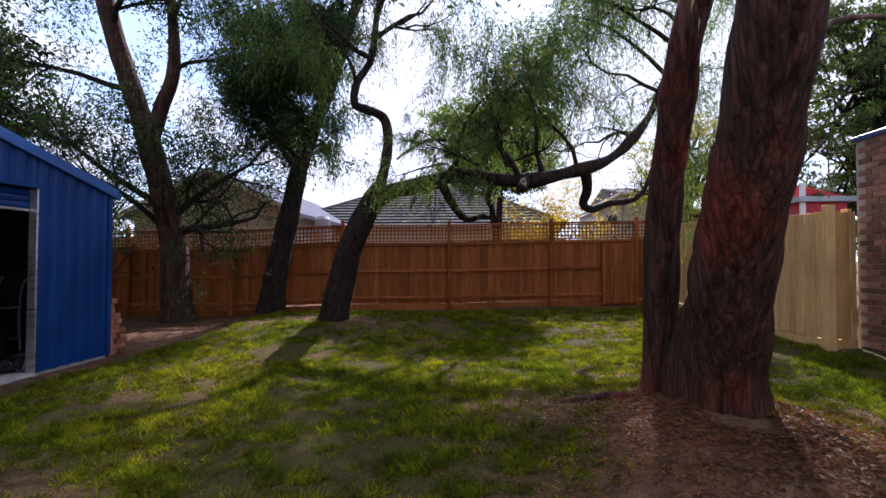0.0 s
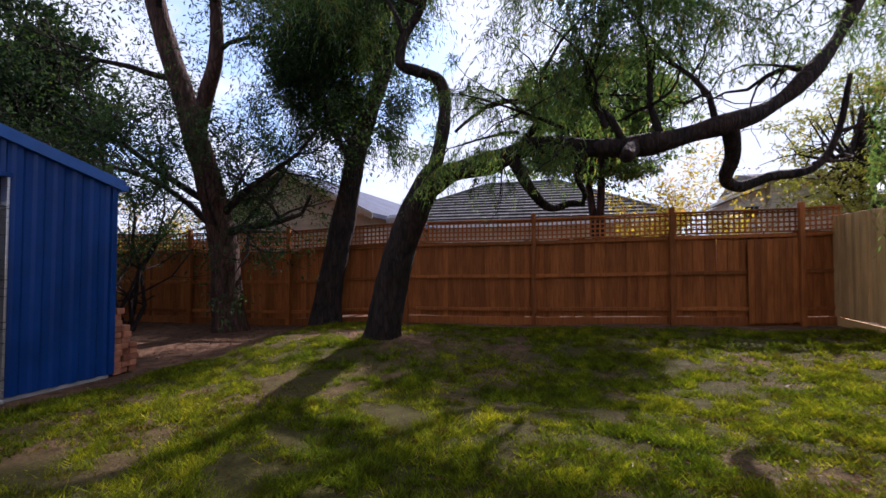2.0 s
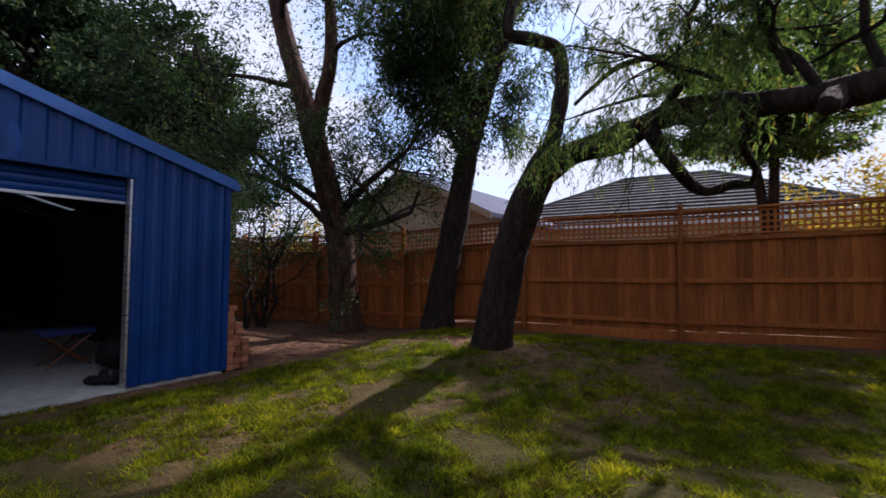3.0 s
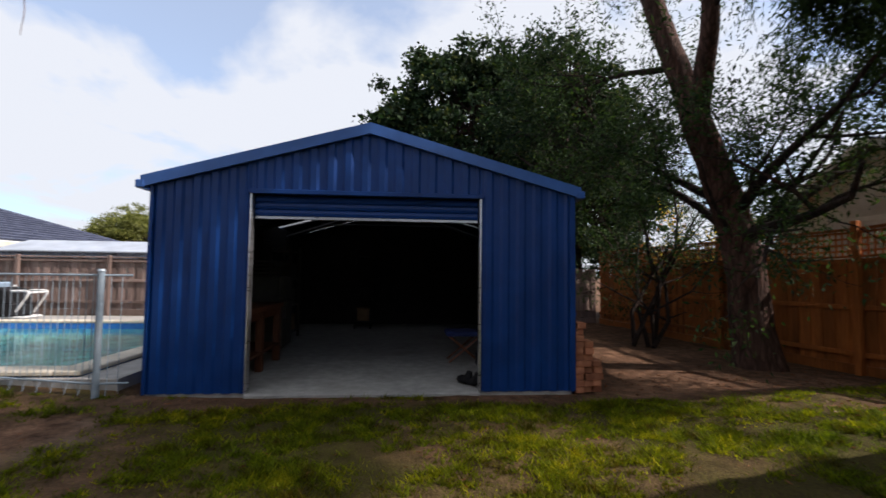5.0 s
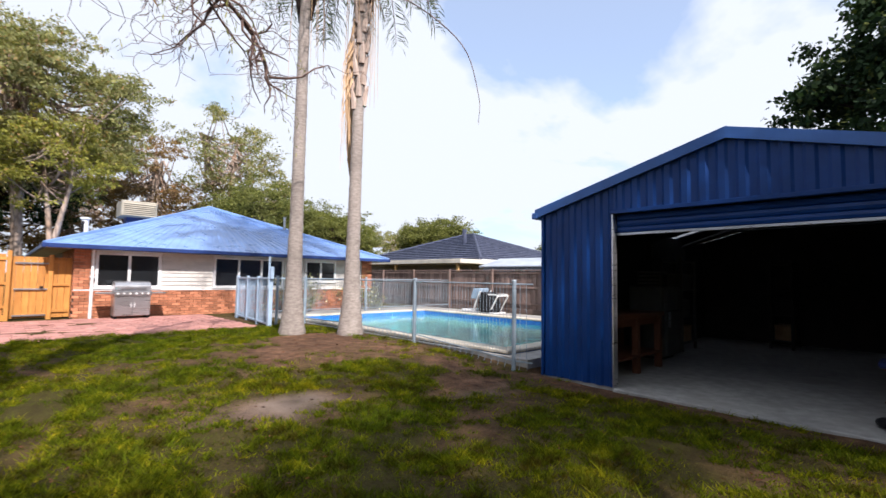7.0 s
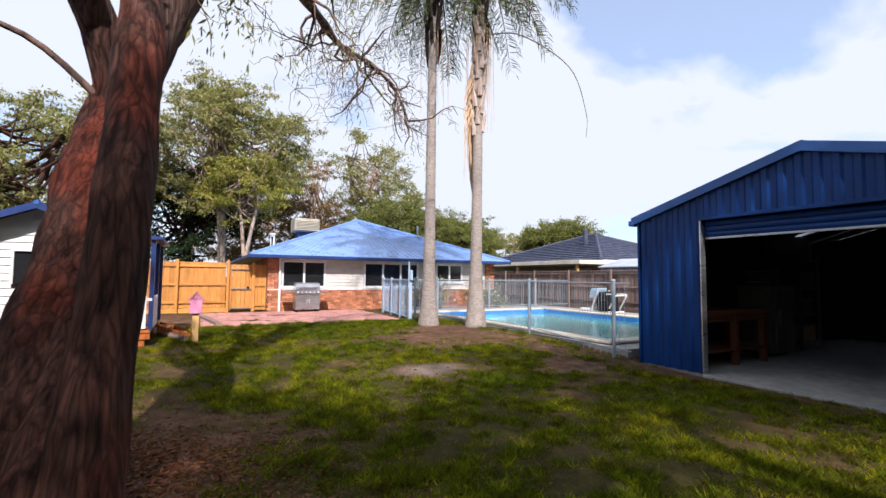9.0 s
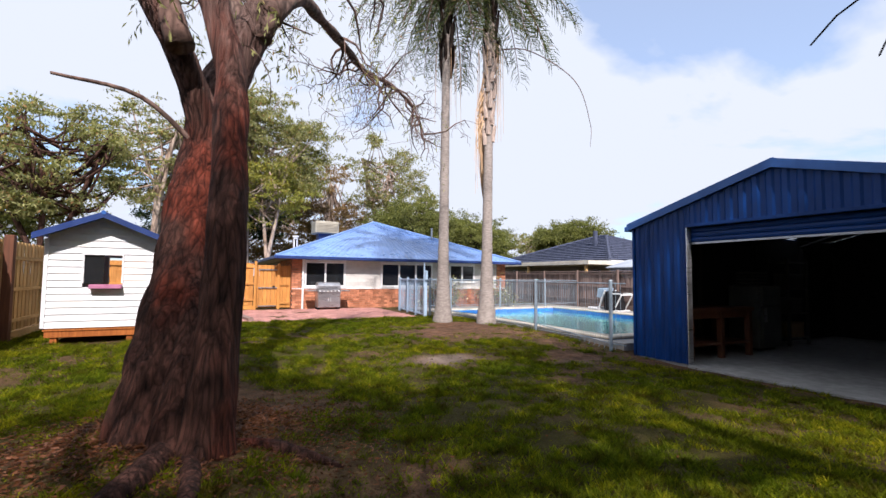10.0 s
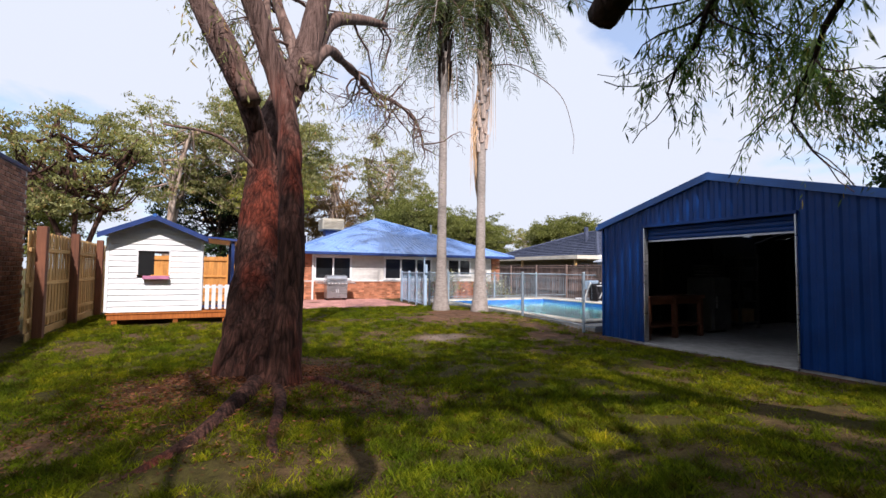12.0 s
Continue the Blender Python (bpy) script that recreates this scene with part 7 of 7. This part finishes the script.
    if dead:
        bm = bmesh.new()
        for i in range(34):
            z, a = 5.3 + i * 0.1, i * 2.4
            f = ((z - z0) / (top - z0)) ** 1.5
            tx, ty, r = x + lean[0] * f, y + lean[1] * f, 0.13 + 0.02 * (i % 3)
            tube(bm, [(tx + r * 0.8 * math.cos(a), ty + r * 0.8 * math.sin(a), z), (tx + r * math.cos(a), ty + r * math.sin(a), z + 0.22), (tx + (r + 0.06) * math.cos(a), ty + (r + 0.06) * math.sin(a), z + 0.48)], [0.07, 0.065, 0.025], 6, 0.3, 6)
        part("leaf_sheath", bm, M_BOOT, root, "pale dry leaf bases clasping the trunk")
        bm = bmesh.new()
        for i in range(24):
            a, z = rg.uniform(-1.5, 0.2), rg.uniform(5.6, 7.6)
            r = rg.uniform(0.18, 0.36)
            tx, ty = x + lean[0] * 0.55 + 0.1, y + lean[1] * 0.55 + 0.05
            tube(bm, [(tx + 0.12 * math.cos(a), ty + 0.12 * math.sin(a), z), (tx + r * math.cos(a), ty + r * math.sin(a), z - 0.5), (tx + (r + rg.uniform(-0.08, 0.1)) * math.cos(a), ty + r * math.sin(a), z - rg.uniform(1.2, 2.3))], [0.014, 0.01, 0.003], 3)
        part("straw_tassel", bm, M_HUSK, root, "straw-coloured hanging tassel")
    # hanging threads
    bm = bmesh.new()
    for i in range(14 if dead else 5):
        a = rg.uniform(0, 6.28)
        r = rg.uniform(0.2, 0.45)
        tube(bm, [(cx + r * math.cos(a), cy + r * math.sin(a), 8.3), (cx + r * 1.1 * math.cos(a), cy + r * 1.1 * math.sin(a), 8.2 - rg.uniform(1.2, 3.0))], [0.012, 0.004], 3)
    part("dry_threads", bm, M_HUSK, root)


palm(-3.75, -3.3, 10.1, 91, (-0.15, -0.2), False)
palm(-4.75, -2.55, 10.3, 92, (-0.35, -0.35), True)


def rose(x, y, seed):
    rg = np.random.default_rng(seed)
    z0 = 0.16
    root = thing("rose_bush", "white-flowering rose bush by the house wall", "bush", (x, y, z0), "roses by the house")
    bm, tips = bmesh.new(), []
    for k in range(6):
        grow(bm, (x + rg.normal() * 0.08, y + rg.normal() * 0.08, z0 - 0.03), rg.normal(size=3) * 0.35 + np.array((0, 0, 1)), rg.uniform(0.7, 1.1), 0.014, 1, rg, tips, 0.03, 0.2, (4,), 0.7)
    part("stem", bm, M_BARK_D, root)
    quick_mesh("foliage", leaves_round(tips, 900, 0.09, 0.07, rg, 0.1, 0.6), 4, L_GUM, root)
    T = np.array([t[0] for t in tips])
    i = rg.integers(0, len(T), 16)
    c = T[i] + rg.normal(size=(16, 3)) * 0.12
    P = np.repeat(c, 9, 0)
    quick_mesh("flowers", leaf_quads(P, rg.normal(size=P.shape), np.full(len(P), 0.055), np.full(len(P), 0.05), rg), 4, L_ROSE, root)


for i, x in enumerate((-6.0, -7.0, -9.3, -9.9)):
    rose(x, -9.1 + 0.2 * (i % 2), 100 + i)


# ---- neighbouring houses ----
def tiled_slope(bm, e0, e1, r0, r1, rows=14):
    """Courses of tiles stepping from eave line e to ridge line r."""
    e0, e1, r0, r1 = (Vector(q) for q in (e0, e1, r0, r1))
    n = (e1 - e0).cross(r0 - e0).normalized()
    if n.z < 0:
        n = -n
    for i in range(rows):
        a, b = i / rows, (i + 1) / rows + 0.02
        p0, p1, q0, q1 = e0.lerp(r0, a), e1.lerp(r1, a), e0.lerp(r0, min(b, 1)), e1.lerp(r1, min(b, 1))
        k = max(2, int((p1 - p0).length / 0.3))
        for j in range(k):
            s, t = j / k, (j + 1) / k - 0.002
            m = (s + t) / 2
            lift = n * 0.08
            v = [bm.verts.new(p0.lerp(p1, s) + lift), bm.verts.new(p0.lerp(p1, t) + lift), bm.verts.new(q0.lerp(q1, t)), bm.verts.new(q0.lerp(q1, s)), bm.verts.new(p0.lerp(p1, s)), bm.verts.new(p0.lerp(p1, t))]
            bm.faces.new((v[0], v[1], v[2], v[3])); bm.faces.new((v[4], v[5], v[1], v[0]))
    return bm


def hip_house(name, label, x0, y0, x1, y1, ez, rz, tile, wallm, fascia=M_WHITE):
    root = thing(name, label, "house", ((x0 + x1) / 2, (y0 + y1) / 2, 0))
    part("wall", boxes((x0 + 0.5, y0 + 0.5, 0, x1 - 0.5, y1 - 0.5, ez)), wallm, root)
    part("fascia", boxes((x0, y0, ez - 0.08, x1, y1, ez + 0.1)), fascia, root, "pale fascia board", 0.01)
    h = min(x1 - x0, y1 - y0) / 2
    cx0, cx1 = (x0 + h, x1 - h) if x1 - x0 > y1 - y0 else ((x0 + x1) / 2,) * 2
    cy0, cy1 = ((y0 + y1) / 2,) * 2 if x1 - x0 > y1 - y0 else (y0 + h, y1 - h)
    z = ez + 0.1
    bm = bmesh.new()
    tiled_slope(bm, (x0, y0, z), (x1, y0, z), (cx0, cy0, rz), (cx1 + 0.05, cy0, rz))
    tiled_slope(bm, (x1, y0, z), (x1, y1, z), (cx1, cy0, rz), (cx1, cy1 + 0.05, rz))
    tiled_slope(bm, (x1, y1, z), (x0, y1, z), (cx1, cy1, rz), (cx0 - 0.05, cy1, rz))
    tiled_slope(bm, (x0, y1, z), (x0, y0, z), (cx0, cy1, rz), (cx0, cy0 - 0.05, rz))
    part("roof", bm, tile, root)
    for a, b in (((x0, y0, z), (cx0, cy0, rz)), ((x1, y0, z), (cx1, cy0, rz)), ((x1, y1, z), (cx1, cy1, rz)), ((x0, y1, z), (cx0, cy1, rz)), ((cx0, cy0, rz), (cx1 + 0.01, cy1 + 0.01, rz))):
        part("ridge_tiles", tube(bmesh.new(), [(a[0], a[1], a[2] + 0.03), (b[0], b[1], b[2] + 0.03)], [0.1, 0.1], 6), tile, root)
    for i, yy in enumerate((y0 + 2.0, y1 - 2.6)):
        w = part("window", boxes((x1 - 0.5, yy - 0.05, 0.9, x1 - 0.45, yy + 1.5, 2.0)), M_WHITE, root)
        part("pane", boxes((x1 - 0.452, yy, 0.95, x1 - 0.44, yy + 1.45, 1.95)), M_PANE, w)
    return root


nb = hip_house("tiled_house", "neighbouring house with dark tiled hip roof", -27.0, -20.5, -16.6, -9.2, 2.35, 4.35, M_DARKTILE, M_BEIGE)
part("flue", rod(bmesh.new(), (-19.6, -13.2, 3.4), (-19.6, -13.2, 4.5), 0.14, 8), M_DARKTILE, nb)
car = thing("carport", "open carport with pale fascia beyond the side fence", "carport", (-15.2, -14.5, 0))
part("roof", boxes((-16.9, -18.0, 2.16, -14.4, -8.5, 2.36)), M_CREAM, car, bevel=0.01)
for y in (-17.8, -13.5, -8.8):
    part("post", boxes((-14.6, y - 0.06, 0, -14.48, y + 0.06, 2.16)), M_PINE, car)
ws = thing("pale_shed", "pale steel garden shed beyond the side fence", "shed", (-15.0, -3.8, 0))
part("wall", ribbed(bmesh.new(), (-14.2, -6.9, 0), (0, 1, 0), lambda s: 0, lambda s: 1.95, 6.4, (1, 0, 0)), M_PALEMETAL, ws)
part("body", boxes((-16.8, -6.9, 0, -14.24, -0.5, 1.94)), M_PALEMETAL, ws)
part("roof", extrude(bmesh.new(), [(-14.05, -7.05, 1.94), (-15.5, -7.05, 2.32), (-16.95, -7.05, 1.94), (-16.95, -7.05, 1.98), (-15.5, -7.05, 2.37), (-14.05, -7.05, 1.98)], (0, 6.7, 0)), M_PALEMETAL, ws)

hip_house("tiled_house", "neighbouring house with grey concrete tile roof", -8.6, 20.6, 4.2, 30.0, 2.95, 5.35, M_GREYTILE, M_CREAM)
tank = thing("water_tank", "small pale water tank behind the fence", "tank", (-4.6, 15.2, 0))
part("barrel", tube(bmesh.new(), [(-4.6, 15.2, 0), (-4.6, 15.2, 2.75), (-4.6, 15.2, 2.85)], [0.25, 0.25, 0.18], 14), M_PALEMETAL, tank)


def gable_house():
    """The beige house whose gable faces the yard."""
    root = thing("beige_house", "beige clad house with a dark gable roof behind the fence", "house", (-8.3, 15.6, 0))
    x0, x1, y0, y1, ez, rz = -11.4, -5.3, 15.2, 24.0, 2.95, 4.35
    cx = (x0 + x1) / 2
    bm = extrude(bmesh.new(), [(x0 + 0.3, y0, 0), (x1 - 0.3, y0, 0), (x1 - 0.3, y0, ez), (cx, y0, rz - 0.12), (x0 + 0.3, y0, ez)], (0, y1 - y0, 0))
    part("wall", bm, M_BEIGE, root)
    for i in range(5):
        part("weatherboard", boxes((x0 + 0.3, y0 - 0.03, 2.2 + 0.12 * i, x1 - 0.3, y0 - 0.004, 2.31 + 0.12 * i)), M_BEIGE, root)
    for xa in (x0 - 0.15, x1 + 0.15):
        bm = extrude(bmesh.new(), [(xa, y0 - 0.35, ez - 0.16), (cx, y0 - 0.35, rz), (cx, y0 - 0.35, rz + 0.12), (xa, y0 - 0.35, ez - 0.04)], (0, y1 - y0 + 0.6, 0))
        part("roof", bm, M_DARKTILE, root)
        bm = extrude(bmesh.new(), [(xa, y0 - 0.38, ez - 0.24), (cx, y0 - 0.38, rz - 0.06), (cx, y0 - 0.38, rz + 0.1), (xa, y0 - 0.38, ez - 0.06)], (0, 0.03, 0))
        part("barge_board", bm, M_BEIGE, root)


gable_house()
ls = thing("low_shed", "low shed with pale ribbed roof behind the fence", "shed", (-13.5, 14.5, 0))
part("body", boxes((-16.4, 13.0, 0, -11.6, 17.0, 2.2)), M_BEIGE, ls)
bm = bmesh.new()
rows = []
for i in range(60):
    x = -16.6 + i * 0.09
    rows.append((bm.verts.new((x, 12.8, 2.22 + 0.02 * (i % 2))), bm.verts.new((x, 17.2, 2.9 + 0.02 * (i % 2)))))
for (a, b), (c, d) in zip(rows, rows[1:]):
    bm.faces.new((a, c, d, b))
part("roof", bm, M_PALEMETAL, ls)


def cream_house():
    root = thing("cream_house", "cream weatherboard house behind the back fence", "house", (8.0, 21.5, 0))
    x0, x1, y0, y1, ez = 6.75, 9.0, 21.0, 26.0, 4.25
    part("wall", boxes((x0 + 0.02, y0 + 0.02, 0, x1, y1, ez)), M_CREAM, root)
    for i in range(14):
        zz = 2.4 + i * 0.125
        part("weatherboard", extrude(bmesh.new(), [(x0, y0 + 0.02, zz), (x0, y0 - 0.02, zz), (x0, y0 + 0.005, zz + 0.12), (x0, y0 + 0.02, zz + 0.12)], (x1 - x0, 0, 0)), M_CREAM, root)
    part("eave", boxes((x0 - 0.35, y0 - 0.4, ez, x1 + 0.2, y1, ez + 0.09)), M_CREAM, root, bevel=0.01)
    part("roof", extrude(bmesh.new(), [(x0 - 0.35, y0 - 0.4, ez + 0.1), (x0 - 0.35, y1, ez + 0.1), (x0 - 0.35, (y0 + y1) / 2, ez + 0.7)], (x1 - x0 + 0.55, 0, 0)), M_GREYTILE, root)
    part("side_wing", extrude(bmesh.new(), [(5.75, y0 + 0.4, 0), (x0 - 0.01, y0 + 0.4, 0), (x0 - 0.01, y0 + 0.4, 4.1), (5.75, y0 + 0.4, 3.72)], (0, 4.0, 0)), M_WHITE, root, "white rendered wing")
    part("wing_roof", extrude(bmesh.new(), [(5.35, y0, 3.62), (x0 - 0.01, y0, 4.13), (x0 - 0.01, y0, 4.22), (5.35, y0, 3.71)], (0, 4.6, 0)), M_CREAM, root)
    w = part("window", boxes((6.0, y0 + 0.34, 3.0, 6.55, y0 + 0.39, 3.5)), M_WHITE, root)
    part("pane", boxes((6.05, y0 + 0.32, 3.05, 6.5, y0 + 0.335, 3.45)), M_PANE, w)


cream_house()
gh = thing("grey_house", "low neighbouring house with pale grey roof and dark eave", "house", (11.0, 22.0, 0))
part("wall", boxes((9.5, 21.0, 0, 14.5, 27.0, 3.3)), M_BEIGE, gh)
part("eave", boxes((9.15, 20.4, 3.3, 14.9, 27.4, 3.62)), M_DARKTILE, gh, "dark shaded eave", 0.02)
part("roof", extrude(bmesh.new(), [(9.1, 20.3, 3.62), (14.95, 20.3, 3.95), (14.95, 27.5, 5.2), (9.1, 27.5, 4.6)], (0, 0, 0.06)), M_PALEMETAL, gh, "pale grey sheet roof")
rs_ = thing("red_shed", "bright red panelled shed with white trim behind the fence", "shed", (9.0, 12.6, 0))
part("wall", boxes((8.15, 12.2, 0, 9.15, 15.0, 2.85)), M_RED, rs_)
part("roof", extrude(bmesh.new(), [(8.0, 12.05, 2.86), (8.0, 15.1, 2.86), (8.0, 15.1, 2.98), (8.0, 12.05, 2.98)], (1.3, 0, 0)), M_PALEMETAL, rs_)
part("gable", extrude(bmesh.new(), [(8.15, 12.2, 2.98), (9.15, 12.2, 2.98), (8.15, 12.2, 3.25)], (0, 2.8, 0)), M_RED, rs_)
part("trim", boxes((8.08, 12.13, 0, 8.18, 12.2, 3.3)), M_WHITE, rs_, "white corner trim")
ant = thing("tv_antenna", "television antenna on a thin mast", "antenna", (9.6, 13.4, 0))
part("mast", rod(bmesh.new(), (9.6, 13.4, 2.98), (9.6, 13.4, 4.6), 0.02), M_STAINLESS, ant)
part("boom", rod(bmesh.new(), (9.0, 13.1, 4.5), (10.2, 13.7, 4.5), 0.012), M_STAINLESS, ant)
for i in range(7):
    p = Vector((9.05, 13.13, 4.5)).lerp(Vector((10.15, 13.67, 4.5)), i / 6)
    part("element", rod(bmesh.new(), p + Vector((-0.2, 0.35, 0.02)), p + Vector((0.2, -0.35, 0.02)), 0.007, 4), M_STAINLESS, ant)


# ---- grass, litter ----
def lawn():
    """Tufts of leaning blades over a thin low mat, with soil showing between."""
    rg = np.random.default_rng(7)
    n = 90000
    x, y = rg.uniform(-5.1, 5.5, n), rg.uniform(-4.9, 12.4, n)
    def free(x, y):
        return ~((x > 2.3) & (x < 4.9) & (y < -1.9)) & ~((x < -4.95) & (y < 2.1)) & ~((x < -5.0) & (y > 2.0) & (y < 7.5))
    b = bareness(x, y)
    patch = lumps(x, y, 3.1, 8) * 0.45 + lumps(x, y, 8.5, 9) * 0.55
    keep = free(x, y) & (rg.uniform(0, 1, n) > b * 1.15) & (patch + rg.uniform(-0.07, 0.07, n) > 0.46)
    x, y, b, patch = x[keep], y[keep], b[keep], patch[keep]
    each = 14
    size = np.repeat((0.028 + 0.085 * np.clip(patch - 0.36, 0, 1)) * rg.uniform(0.5, 1.5, len(x)) * (1 - 0.4 * b), each)
    spread = np.repeat(rg.uniform(0.018, 0.05, len(x)), each)
    X, Y = np.repeat(x, each) + rg.normal(size=len(size)) * spread, np.repeat(y, each) + rg.normal(size=len(size)) * spread
    m = 150000
    x2, y2 = rg.uniform(-5.1, 5.5, m), rg.uniform(-4.9, 12.4, m)
    k2 = (rg.uniform(0, 1, m) > bareness(x2, y2)) & free(x2, y2)
    X, Y = np.concatenate([X, x2[k2]]), np.concatenate([Y, y2[k2]])
    h = np.concatenate([size * rg.uniform(0.6, 1.3, len(size)), rg.uniform(0.008, 0.022, int(k2.sum()))])
    n = len(X)
    a, la = rg.uniform(0, 6.283, n), rg.uniform(0, 6.283, n)
    w = rg.uniform(0.004, 0.01, n)
    z = rise(X, Y) - 0.006
    lean = rg.uniform(0.3, 1.7, n) * h
    A = np.stack([X - np.cos(a) * w, Y - np.sin(a) * w, z], 1)
    B = np.stack([X + np.cos(a) * w, Y + np.sin(a) * w, z], 1)
    C = np.stack([X + np.cos(la) * lean, Y + np.sin(la) * lean, z + h], 1)
    g = quick_mesh("lawn_grass", np.stack([A, B, C], 1), 3, L_GRASS)
    tagged(g, "short patchy green lawn grass in tufts", "grass", kind="stuff")


lawn()


def litter():
    rg = np.random.default_rng(8)
    n = 34000
    x, y = rg.uniform(-7.5, 5.4, n), rg.uniform(-4.5, 12.2, n)
    near = np.exp(-(((x - 2.4) / 1.5) ** 2 + ((y - 4.4) / 1.5) ** 2)) + np.exp(-(((x + 2.3) / 1.3) ** 2 + ((y - 9.6) / 0.9) ** 2)) + np.exp(-(((x + 5.6) / 1.2) ** 2 + ((y - 10.2) / 1.8) ** 2)) + 0.08
    k = rg.uniform(0, 1, n) < near
    k &= ~((x < -5.0) & (y < 7.5))
    x, y = x[k], y[k]
    a, r = rg.uniform(0, 6.283, 15000), np.abs(rg.normal(size=15000)) * 0.9 + 0.25
    x, y = np.concatenate([x, 2.45 + r * np.cos(a)]), np.concatenate([y, 4.3 + r * np.sin(a)])
    P = np.stack([x, y, rise(x, y) + 0.012 + (rg.uniform(0, 0.015, len(x)))], 1)
    D = rg.normal(size=P.shape) * np.array((1, 1, 0.15))
    ob = quick_mesh("leaf_litter", leaf_quads(P, D, rg.uniform(0.02, 0.07, len(P)), rg.uniform(0.006, 0.018, len(P)), rg), 4, L_DEAD)
    tagged(ob, "fallen brown leaves and bark chips", "litter", kind="stuff")


litter()
